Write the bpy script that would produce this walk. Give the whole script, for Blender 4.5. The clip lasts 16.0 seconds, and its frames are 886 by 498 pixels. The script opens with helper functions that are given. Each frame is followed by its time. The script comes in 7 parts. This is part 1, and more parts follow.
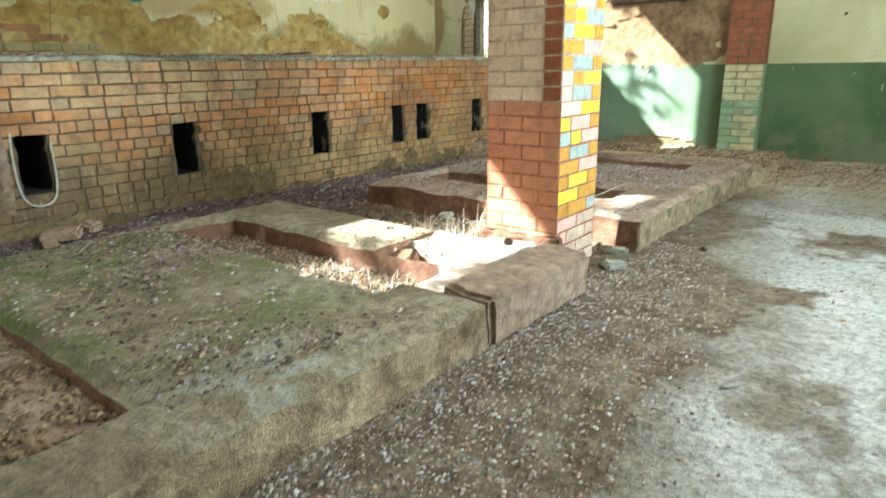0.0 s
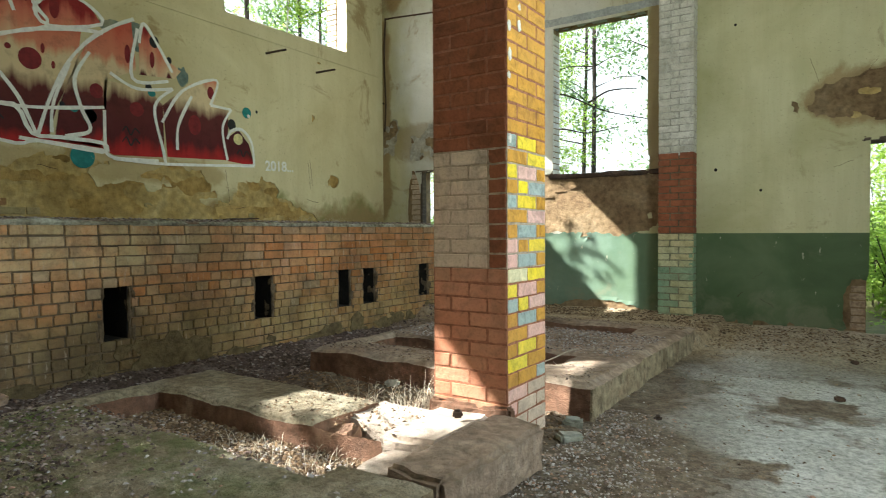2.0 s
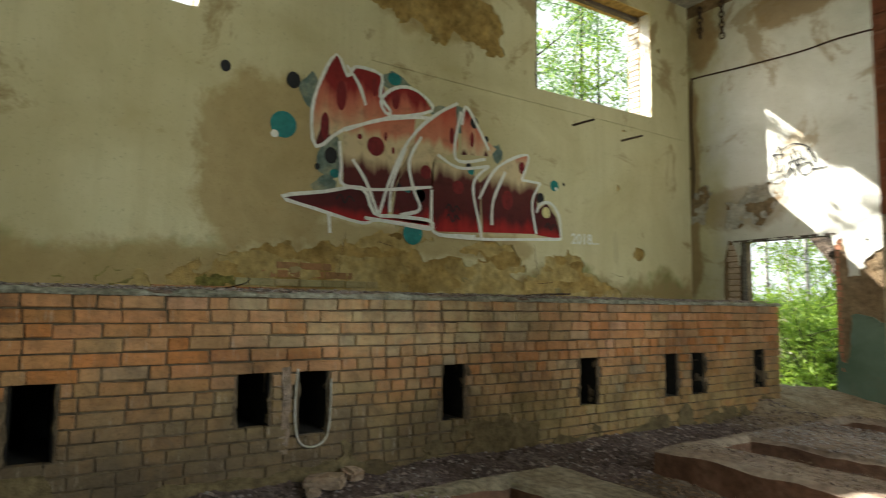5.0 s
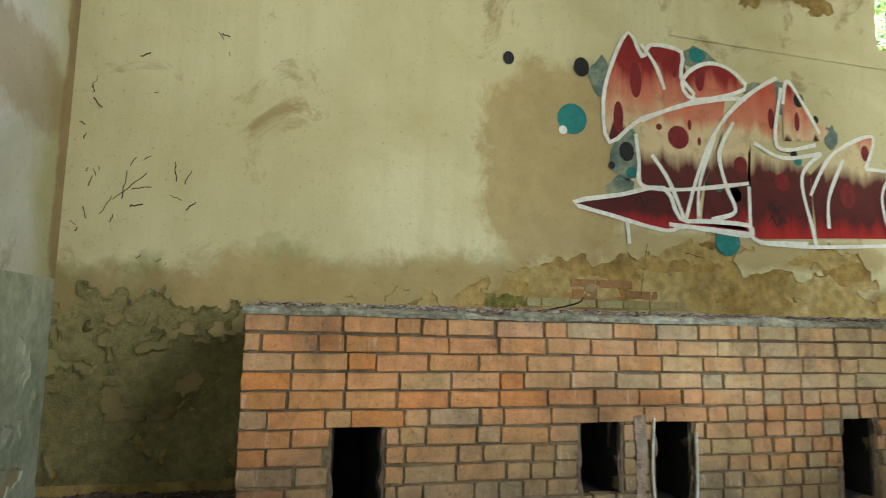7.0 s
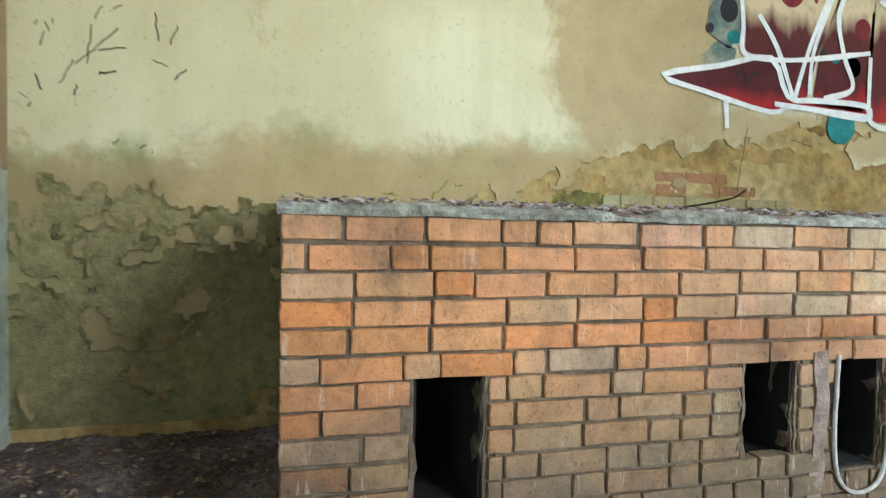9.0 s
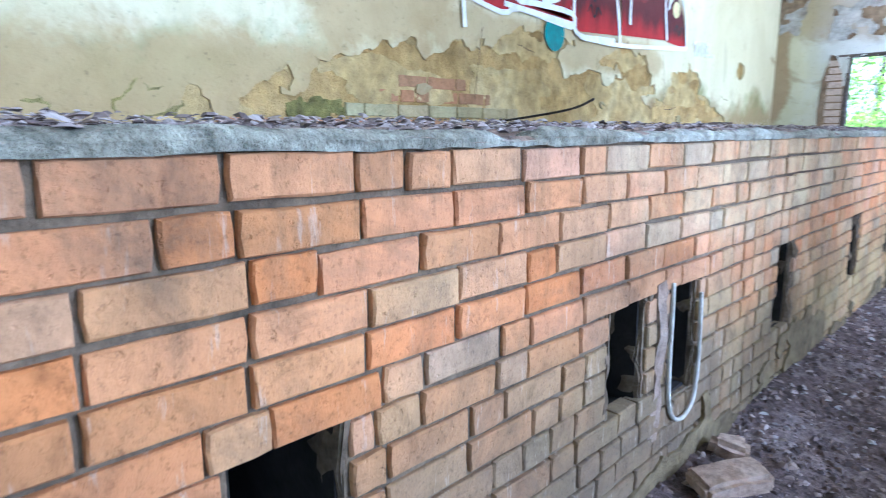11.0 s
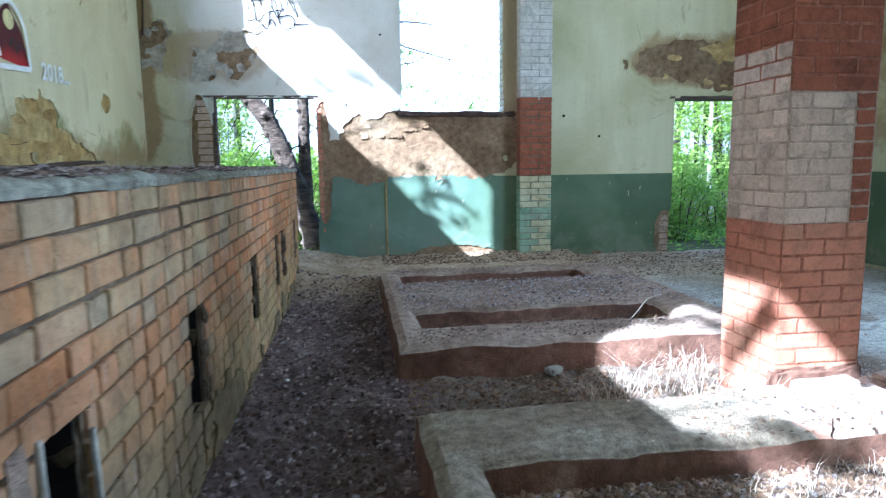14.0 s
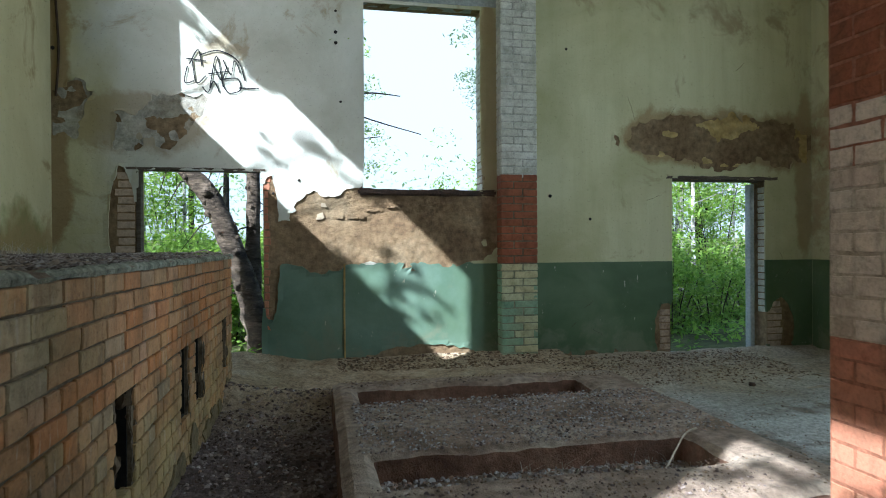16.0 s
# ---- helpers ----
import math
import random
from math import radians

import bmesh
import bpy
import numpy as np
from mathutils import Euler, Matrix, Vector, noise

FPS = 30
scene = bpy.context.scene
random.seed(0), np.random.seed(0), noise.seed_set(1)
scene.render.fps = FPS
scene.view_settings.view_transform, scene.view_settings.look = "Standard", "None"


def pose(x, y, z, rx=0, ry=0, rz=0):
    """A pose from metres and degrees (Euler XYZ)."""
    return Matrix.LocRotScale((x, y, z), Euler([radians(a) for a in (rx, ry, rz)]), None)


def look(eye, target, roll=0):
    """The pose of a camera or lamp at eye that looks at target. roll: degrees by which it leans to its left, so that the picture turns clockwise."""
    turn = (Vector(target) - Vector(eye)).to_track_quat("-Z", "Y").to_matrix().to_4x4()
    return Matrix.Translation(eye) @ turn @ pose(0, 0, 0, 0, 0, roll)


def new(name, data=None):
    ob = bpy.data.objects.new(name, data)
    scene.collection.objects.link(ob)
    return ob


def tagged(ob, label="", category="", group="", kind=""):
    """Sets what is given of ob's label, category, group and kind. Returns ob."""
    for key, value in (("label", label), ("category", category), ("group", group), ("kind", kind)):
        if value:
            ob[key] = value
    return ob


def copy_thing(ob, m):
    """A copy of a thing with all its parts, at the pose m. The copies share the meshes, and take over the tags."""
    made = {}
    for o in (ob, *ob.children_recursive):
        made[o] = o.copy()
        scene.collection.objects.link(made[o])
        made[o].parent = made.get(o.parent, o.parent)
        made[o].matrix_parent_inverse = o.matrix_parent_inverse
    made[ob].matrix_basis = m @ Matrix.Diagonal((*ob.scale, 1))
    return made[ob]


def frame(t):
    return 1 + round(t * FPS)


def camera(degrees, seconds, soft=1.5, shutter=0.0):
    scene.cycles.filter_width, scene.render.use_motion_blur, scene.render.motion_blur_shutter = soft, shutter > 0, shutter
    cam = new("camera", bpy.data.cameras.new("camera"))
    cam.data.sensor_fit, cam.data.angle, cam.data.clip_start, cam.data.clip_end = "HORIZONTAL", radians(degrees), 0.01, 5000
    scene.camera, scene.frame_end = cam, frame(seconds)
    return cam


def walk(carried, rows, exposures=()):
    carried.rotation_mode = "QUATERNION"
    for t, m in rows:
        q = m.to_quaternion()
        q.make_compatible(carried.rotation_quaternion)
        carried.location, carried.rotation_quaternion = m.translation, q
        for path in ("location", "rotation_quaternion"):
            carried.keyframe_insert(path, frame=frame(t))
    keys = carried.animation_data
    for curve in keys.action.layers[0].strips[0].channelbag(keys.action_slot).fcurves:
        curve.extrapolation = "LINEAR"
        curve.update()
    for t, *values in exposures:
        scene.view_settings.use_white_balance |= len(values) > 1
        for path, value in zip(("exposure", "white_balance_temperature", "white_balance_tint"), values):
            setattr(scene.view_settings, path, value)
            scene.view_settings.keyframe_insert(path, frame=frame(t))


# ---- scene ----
cam = camera(71.0, 16.0, soft=1.0, shutter=0.4)
PATH = [
    (0, (0.23, -0.077, 1.113), (-0.979, 1.414, 0.55), -0.9),
    (0.5, (0.218, -0.029, 1.124), (-0.911, 1.579, 0.751), -0.4),
    (1, (0.212, 0.027, 1.1), (-0.861, 1.702, 0.897), -0.3),
    (1.5, (0.184, 0.054, 1.107), (-0.886, 1.74, 0.999), -0.3),
    (2, (0.154, 0.043, 1.121), (-0.966, 1.699, 1.067), -0.3),
    (2.5, (0.102, 0.04, 1.123), (-1.092, 1.644, 1.106), -0.0),
    (3, (0.004, -0.038, 1.148), (-1.267, 1.506, 1.169), 0.3),
    (3.5, (-0.104, -0.105, 1.166), (-1.437, 1.385, 1.223), 0.3),
    (4, (-0.237, -0.105, 1.185), (-1.646, 1.311, 1.29), 0.2),
    (4.5, (-0.461, -0.104, 1.178), (-2.001, 1.164, 1.315), 0.5),
    (5, (-0.736, -0.062, 1.165), (-2.414, 1.013, 1.342), 0.8),
    (5.2, (-0.903, -0.127, 1.175), (-2.637, 0.853, 1.366), 1.1),
    (7.3, (-2.156, -0.424, 1.177), (-4.101, -0.017, 1.4), 1.1),
    (7.5, (-2.268, -0.434, 1.159), (-4.222, -0.066, 1.371), 1.0),
    (8, (-2.521, -0.444, 1.163), (-4.495, -0.163, 1.316), 1.2),
    (8.2, (-2.607, -0.471, 1.155), (-4.586, -0.201, 1.264), 1.3),
    (10.3, (-3.811, -0.744, 1.215), (-5.467, 0.315, 0.848), -0.2),
    (10.5, (-3.874, -0.716, 1.217), (-5.472, 0.43, 0.853), -0.6),
    (11, (-4.079, -0.627, 1.222), (-5.457, 0.777, 0.859), -0.3),
    (11.5, (-4.241, -0.666, 1.268), (-5.36, 0.949, 0.892), -0.2),
    (12, (-4.321, -0.623, 1.261), (-5.087, 1.183, 0.874), -0.3),
    (12.5, (-4.335, -0.467, 1.252), (-4.773, 1.448, 0.874), -0.5),
    (13, (-4.352, -0.287, 1.261), (-4.501, 1.676, 0.907), -0.6),
    (13.5, (-4.433, -0.082, 1.276), (-4.317, 1.89, 0.964), -0.7),
    (14, (-4.339, 0.16, 1.249), (-4.06, 2.122, 0.981), -0.8),
    (14.5, (-4.233, 0.444, 1.281), (-3.911, 2.412, 1.131), -0.8),
    (15, (-4.242, 0.83, 1.259), (-3.935, 2.806, 1.192), -0.6),
    (15.5, (-4.199, 1.17, 1.247), (-3.816, 3.133, 1.224), -0.7),
    (16, (-4.174, 1.449, 1.295), (-3.785, 3.411, 1.287), -0.4),
]
EXPOSURES = [(0.0, 3.35, 6100, 4), (1.0, 2.93, 6150, 4), (2.0, 2.3, 6300, 5), (3.5, 1.92, 6450, 6), (5.0, 2.03, 6600, 8), (7.5, 3.32, 6100, 10), (8.2, 3.48, 5850, 11), (10.5, 4.34, 4650, 22), (12.5, 3.66, 4280, 23), (13.5, 3.2, 4450, 17), (14.5, 2.46, 4900, 10), (16.0, 1.8, 5250, 5)]
walk(cam, [(t, look(eye, target, roll)) for t, eye, target, roll in PATH], EXPOSURES)
SUN_STRENGTH, SKY_STRENGTH, BAY_WATTS, SKY_TINT = 5.0, 0.15, 27, (0.935, 1.0, 0.95)

# ---- world and sun ----
SUN_WAY = Vector((1.38, 1.0, -1.36)).normalized()      # the way the sunlight travels
world = bpy.data.worlds.new("world")
scene.world = world
world.use_nodes = True
wn = world.node_tree
wn.nodes.clear()
w_out = wn.nodes.new("ShaderNodeOutputWorld")
w_bg = wn.nodes.new("ShaderNodeBackground")
w_sky = wn.nodes.new("ShaderNodeTexSky")
w_sky.sky_type = "NISHITA"
w_sky.sun_disc = False
w_sky.sun_elevation = math.asin(-SUN_WAY.z)
w_sky.sun_rotation = math.atan2(-SUN_WAY.x, -SUN_WAY.y)
w_sky.dust_density = 3.0
w_bg.inputs["Strength"].default_value = SKY_STRENGTH
wn.links.new(w_sky.outputs[0], w_bg.inputs[0])
wn.links.new(w_bg.outputs[0], w_out.inputs[0])
sun_data = bpy.data.lights.new("sun", "SUN")
sun_data.energy, sun_data.angle, sun_data.color = SUN_STRENGTH, radians(0.55), (1.0, 0.96, 0.90)
sun = new("sun", sun_data)
sun.matrix_world = look(-SUN_WAY * 30, (0, 0, 0))
# Unseen east openings, assumed from the bright floor, sized to suit the light.
EAST_BAYS = [(-1.75, -0.55, 1.3, 3.4), (2.5, 6.2, 1.3, 5.2)]


def fill_in_opening(name, place, toward, wide, high, watts):
    """An added area lamp in an unseen opening, standing for the sky's light."""
    d = bpy.data.lights.new(name, "AREA")
    d.shape, d.size, d.size_y, d.energy, d.color = "RECTANGLE", wide, high, watts, SKY_TINT
    lamp = new(name, d)
    lamp.matrix_world = look(place, toward)


for (y0, y1, z0, z1), share in zip(EAST_BAYS, (0.06, 3.3)):
    fill_in_opening("window_sky_light", (2.55, (y0 + y1) / 2, (z0 + z1) / 2), (-5, (y0 + y1) / 2, (z0 + z1) / 2), y1 - y0 - 0.1, z1 - z0 - 0.1, BAY_WATTS * share)
# South doorway and lamp, unseen, added only to fill in light.
fill_in_opening("window_sky_light", (-2.05, -2.25, 1.1), (-2.05, 5, 1.1), 1.3, 2.2, BAY_WATTS * 0.1)

# ---- sizes of the place ----
XL, XR, YN, YF = -6.93, 2.27, -2.06, 8.63     # inner faces of the four walls
ZC = 6.10                                    # ceiling
COURSE, JOINT = 0.0875, 0.012
XC, CY0, CY1, CTOP = -5.0, -0.62, 7.62, 1.20   # the brick oven bench: face, ends, top of the bricks
STOKE_HOLES = [(-0.20, 0.04, 0.20, 0.70), (1.06, 1.29, 0.29, 0.70), (1.49, 1.71, 0.24, 0.71), (2.69, 2.91, 0.22, 0.70),
               (4.23, 4.46, 0.21, 0.70), (5.46, 5.66, 0.23, 0.71), (5.90, 6.12, 0.22, 0.715), (7.08, 7.29, 0.22, 0.715)]
PX0, PX1, PY0, PY1 = -2.055, -1.535, 3.20, 3.72   # the free pillar


# ---- materials ----
def nodes_of(name, rough=0.9):
    m = bpy.data.materials.new(name)
    m.use_nodes = True
    t = m.node_tree
    b = t.nodes["Principled BSDF"]
    b.inputs["Roughness"].default_value = rough
    b.inputs["Specular IOR Level"].default_value = 0.25
    return m, t, b


def position(t, scale=(1, 1, 1)):
    g = t.nodes.new("ShaderNodeNewGeometry")
    mp = t.nodes.new("ShaderNodeMapping")
    mp.inputs["Scale"].default_value = scale
    t.links.new(g.outputs["Position"], mp.inputs["Vector"])
    return mp.outputs[0]


def noise_of(t, vec, scale, detail=4.0, rough=0.55, distortion=0.0):
    n = t.nodes.new("ShaderNodeTexNoise")
    n.inputs["Scale"].default_value = scale
    n.inputs["Detail"].default_value = detail
    n.inputs["Roughness"].default_value = rough
    n.inputs["Distortion"].default_value = distortion
    t.links.new(vec, n.inputs["Vector"])
    return n.outputs["Fac"]


def ramp(t, fac, stops, ease="LINEAR"):
    r = t.nodes.new("ShaderNodeValToRGB")
    r.color_ramp.interpolation = ease
    els = r.color_ramp.elements
    while len(els) < len(stops):
        els.new(0.5)
    for e, (p, c) in zip(els, stops):
        e.position = p
        e.color = (*c, 1) if not isinstance(c, (int, float)) else (c, c, c, 1)
    t.links.new(fac, r.inputs[0])
    return r.outputs[0]


def mixed(t, fac, a, b, kind="MIX"):
    m = t.nodes.new("ShaderNodeMix")
    m.data_type, m.blend_type = "RGBA", kind
    for sock, v in ((m.inputs["Factor"], fac), (m.inputs["A"], a), (m.inputs["B"], b)):
        if isinstance(v, (int, float)):
            sock.default_value = v
        elif isinstance(v, tuple):
            sock.default_value = (*v, 1)
        else:
            t.links.new(v, sock)
    return m.outputs["Result"]


def calc(t, op, a, b=0.0, clamp=False):
    m = t.nodes.new("ShaderNodeMath")
    m.operation, m.use_clamp = op, clamp
    for sock, v in zip(m.inputs, (a, b)):
        if isinstance(v, (int, float)):
            sock.default_value = v
        else:
            t.links.new(v, sock)
    return m.outputs[0]


def axis_of(t, name):
    g = t.nodes.new("ShaderNodeNewGeometry")
    s = t.nodes.new("ShaderNodeSeparateXYZ")
    t.links.new(g.outputs["Position"], s.inputs[0])
    return s.outputs[name]


def span(t, v, lo, hi):
    m = t.nodes.new("ShaderNodeMapRange")
    m.inputs["From Min"].default_value, m.inputs["From Max"].default_value = lo, hi
    t.links.new(v, m.inputs["Value"])
    return m.outputs[0]


def bumped(t, b, height, strength=0.4, dist=0.02):
    n = t.nodes.new("ShaderNodeBump")
    n.inputs["Strength"].default_value, n.inputs["Distance"].default_value = strength, dist
    t.links.new(height, n.inputs["Height"])
    t.links.new(n.outputs[0], b.inputs["Normal"])


def own_random(t, island=False):
    if island:
        return t.nodes.new("ShaderNodeNewGeometry").outputs["Random Per Island"]
    return t.nodes.new("ShaderNodeObjectInfo").outputs["Random"]


def surface(name, big, fine_amount=0.35, big_scale=1.2, fine_scale=18.0, rough=0.9, bump=0.5, dist=0.012, grit=90.0, stretch=(1, 1, 1)):
    """A weathered surface: big is a list of ramp stops over a large noise; a finer noise darkens and lightens it."""
    m, t, b = nodes_of(name, rough)
    p = position(t, stretch)
    base = ramp(t, noise_of(t, p, big_scale, 6, 0.6, 0.4), big)
    fine = ramp(t, noise_of(t, p, fine_scale, 5, 0.65), [(0.3, 1 - fine_amount), (0.7, 1 + fine_amount * 0.3)])
    t.links.new(mixed(t, 1.0, base, fine, "MULTIPLY"), b.inputs["Base Color"])
    g1, g2 = noise_of(t, p, fine_scale * 0.8, 6, 0.7), noise_of(t, p, grit, 3, 0.6)
    bumped(t, b, calc(t, "ADD", g1, calc(t, "MULTIPLY", g2, 0.35)), bump, dist)
    return m


def brick_material(name, colours, island=False, dirt=(0.16, 0.13, 0.09), dirt_amount=0.5, coat=None):
    """Bricks: a colour for each one by chance, a blotchy face, and dirt in large patches."""
    m, t, b = nodes_of(name, 0.92)
    p = position(t)
    r = own_random(t, island)
    n = len(colours)
    base = ramp(t, r, [((i + 0.5) / n, c) for i, c in enumerate(colours)])
    blot = ramp(t, noise_of(t, p, 9, 6, 0.7, 0.8), [(0.30, 0.42), (0.48, 0.92), (0.66, 1.18)])
    base = mixed(t, 0.85, base, blot, "MULTIPLY")
    if coat:
        base = mixed(t, ramp(t, noise_of(t, p, 7, 6, 0.7), [(0.36, 0.0), (0.5, 0.88)]), base, coat)
    big = ramp(t, noise_of(t, p, 0.9, 4, 0.6, 0.3), [(0.42, 0.0), (0.66, dirt_amount)])
    base = mixed(t, big, base, dirt)
    soot_dark = ramp(t, noise_of(t, position(t, (1, 1, 0.6)), 2.6, 6, 0.72, 0.5), [(0.50, 0.0), (0.70, dirt_amount * 1.1)])
    base = mixed(t, soot_dark, base, tuple(c * 0.42 for c in dirt))
    speck = ramp(t, noise_of(t, p, 60, 3, 0.7), [(0.32, 0.78), (0.5, 1.0)])
    t.links.new(mixed(t, 1.0, base, speck, "MULTIPLY"), b.inputs["Base Color"])
    bumped(t, b, calc(t, "ADD", noise_of(t, p, 24, 6, 0.7), calc(t, "MULTIPLY", noise_of(t, p, 130, 3), 0.4)), 0.55, 0.012)
    return m


def bench_brick_material(name, island=False):
    """Bench bricks: each its own colour; burnt orange by the near end, limey bloom and clay wash further on, sooty low
    down, rain streaks.
    """
    m, t, b = nodes_of(name, 0.92)
    p = position(t)
    r = own_random(t, island)
    colours = [(0.47, 0.165, 0.048), (0.50, 0.265, 0.14), (0.34, 0.155, 0.06), (0.53, 0.22, 0.09), (0.43, 0.25, 0.135), (0.50, 0.175, 0.055), (0.50, 0.28, 0.175), (0.43, 0.225, 0.11), (0.40, 0.27, 0.14), (0.50, 0.205, 0.08), (0.45, 0.265, 0.14), (0.34, 0.265, 0.185), (0.47, 0.215, 0.105)]
    k = len(colours)
    base = ramp(t, r, [((i + 0.5) / k, c) for i, c in enumerate(colours)])
    y, z = axis_of(t, "Y"), axis_of(t, "Z")
    wave = calc(t, "MULTIPLY", calc(t, "SUBTRACT", noise_of(t, p, 0.8, 5, 0.65, 0.3), 0.5), 2.4)
    yy = calc(t, "ADD", y, wave)
    zz = calc(t, "ADD", z, calc(t, "MULTIPLY", wave, 0.22))
    # burnt orange at the near end and again far along
    warm = calc(t, "MAXIMUM", span(t, yy, 0.9, 0.1), calc(t, "MULTIPLY", span(t, yy, 4.8, 5.8), 0.7))
    base = mixed(t, calc(t, "MULTIPLY", warm, 0.32), base, (0.55, 0.20, 0.05))
    base = mixed(t, 0.16, base, (0.38, 0.275, 0.12))
    # limey grey-green bloom high up in the middle stretch
    bloom = calc(t, "MULTIPLY", calc(t, "MULTIPLY", span(t, yy, 1.0, 1.6), span(t, yy, 4.4, 3.2)), span(t, zz, 0.72, 0.95))
    bloom = calc(t, "MULTIPLY", bloom, ramp(t, noise_of(t, p, 2.6, 5, 0.7), [(0.34, 0.15), (0.60, 0.75)]))
    base = mixed(t, bloom, base, (0.42, 0.36, 0.21))
    # clay wash over the lower courses
    low = calc(t, "MULTIPLY", span(t, zz, 0.78, 0.30), ramp(t, noise_of(t, p, 1.7, 6, 0.7, 0.4), [(0.34, 0.25), (0.58, 0.8)]))
    base = mixed(t, calc(t, "MULTIPLY", low, span(t, yy, -0.6, 0.9)), base, (0.34, 0.265, 0.115))
    grime = calc(t, "MULTIPLY", calc(t, "MULTIPLY", span(t, zz, 0.78, 0.22), span(t, yy, 4.6, 1.6)), ramp(t, noise_of(t, p, 1.9, 6, 0.72, 0.5), [(0.28, 0.55), (0.55, 1.0)]))
    base = mixed(t, grime, base, (0.135, 0.10, 0.062))
    cloud = ramp(t, noise_of(t, p, 1.5, 5, 0.62, 0.4), [(0.36, 0.66), (0.50, 1.0), (0.66, 1.2)])
    base = mixed(t, 1.0, base, cloud, "MULTIPLY")
    blot = ramp(t, noise_of(t, p, 8, 6, 0.72, 0.9), [(0.30, 0.50), (0.46, 0.94), (0.66, 1.15)])
    base = mixed(t, 0.8, base, blot, "MULTIPLY")
    streak = ramp(t, noise_of(t, position(t, (6, 6, 0.7)), 2.4, 5, 0.7), [(0.50, 0.0), (0.66, 0.5)])
    base = mixed(t, calc(t, "MULTIPLY", streak, span(t, zz, 0.6, 1.1)), base, (0.20, 0.12, 0.06))
    pale = ramp(t, noise_of(t, position(t, (9, 9, 1.4)), 3.0, 4, 0.7), [(0.60, 0.0), (0.68, 0.45)])
    base = mixed(t, pale, base, (0.55, 0.46, 0.36))
    soot_dark = ramp(t, noise_of(t, p, 2.1, 6, 0.74, 0.6), [(0.50, 0.0), (0.68, 0.62)])
    base = mixed(t, soot_dark, base, (0.13, 0.095, 0.06))
    speck = ramp(t, noise_of(t, p, 55, 4, 0.75), [(0.30, 0.6), (0.45, 1.0)])
    t.links.new(mixed(t, 1.0, base, speck, "MULTIPLY"), b.inputs["Base Color"])
    pits = ramp(t, noise_of(t, p, 42, 3, 0.6), [(0.28, 0.0), (0.38, 1.0)])
    bumped(t, b, calc(t, "ADD", calc(t, "MULTIPLY", noise_of(t, p, 20, 6, 0.72), 1.2), calc(t, "MULTIPLY", pits, 0.5)), 0.65, 0.012)
    return m


M_BRICK = bench_brick_material("old_brick")
M_BRICK_J = bench_brick_material("old_brick_far", True)
M_MORTAR = surface("mortar", [(0.3, (0.085, 0.063, 0.040)), (0.6, (0.20, 0.15, 0.095))], 0.5, 3.0, 30, 0.95, 0.7, 0.015)
M_CEMENT = surface("cement_lip", [(0.3, (0.20, 0.20, 0.16)), (0.5, (0.36, 0.37, 0.32)), (0.7, (0.28, 0.29, 0.24))], 0.4, 2.2, 22, 0.9, 0.8, 0.02)
M_LIP = surface("dirty_cement_lip", [(0.3, (0.20, 0.185, 0.13)), (0.5, (0.38, 0.375, 0.29)), (0.7, (0.52, 0.52, 0.43))], 0.7, 4.5, 22, 0.95, 1.0, 0.03)
M_CLAY = surface("clay_render", [(0.3, (0.12, 0.088, 0.045)), (0.6, (0.235, 0.18, 0.092))], 0.5, 2.0, 16, 0.95, 0.9, 0.03)
M_PAINT_BROWN = brick_material("red_brown_painted_brick", [(0.27, 0.092, 0.045), (0.30, 0.108, 0.052), (0.25, 0.085, 0.042)], dirt=(0.19, 0.085, 0.05), dirt_amount=0.3)
M_PAINT_RED = brick_material("faded_red_painted_brick", [(0.46, 0.175, 0.10), (0.50, 0.21, 0.125), (0.43, 0.165, 0.09), (0.47, 0.225, 0.135)], dirt=(0.43, 0.28, 0.18), dirt_amount=0.4)
M_PAINT_PALE = brick_material("pale_painted_brick", [(0.58, 0.455, 0.35), (0.62, 0.50, 0.40), (0.52, 0.405, 0.31)], dirt=(0.44, 0.35, 0.26), dirt_amount=0.4)
M_PAINT_OCHRE = brick_material("ochre_painted_brick", [(0.56, 0.285, 0.042), (0.60, 0.31, 0.05), (0.53, 0.265, 0.05)], dirt=(0.45, 0.28, 0.10), dirt_amount=0.3)
M_TILE_YELLOW = brick_material("yellow_painted_brick", [(0.80, 0.62, 0.03), (0.78, 0.58, 0.05)], dirt=(0.7, 0.6, 0.2), dirt_amount=0.3)
M_TILE_PINK = brick_material("pink_painted_brick", [(0.72, 0.42, 0.36), (0.70, 0.44, 0.38)], dirt=(0.6, 0.4, 0.3), dirt_amount=0.3)
M_TILE_BLUE = brick_material("blue_grey_painted_brick", [(0.33, 0.41, 0.39), (0.36, 0.42, 0.40)], dirt=(0.4, 0.42, 0.34), dirt_amount=0.3)
M_TILE_CREAM = brick_material("cream_painted_brick", [(0.74, 0.66, 0.30), (0.72, 0.66, 0.42)], dirt=(0.6, 0.5, 0.3), dirt_amount=0.3)
M_WHITE_BRICK = brick_material("whitewashed_brick", [(0.66, 0.66, 0.60), (0.70, 0.70, 0.66), (0.60, 0.60, 0.54)], dirt=(0.44, 0.41, 0.31), dirt_amount=0.5)
M_GREENISH = brick_material("greenish_painted_brick", [(0.22, 0.36, 0.25), (0.30, 0.40, 0.27), (0.20, 0.33, 0.22)], dirt=(0.36, 0.36, 0.2), dirt_amount=0.4)
M_LIMEBRICK = brick_material("cream_lime_brick", [(0.50, 0.49, 0.31), (0.46, 0.47, 0.30), (0.53, 0.48, 0.29)], dirt=(0.42, 0.36, 0.16), dirt_amount=0.45)
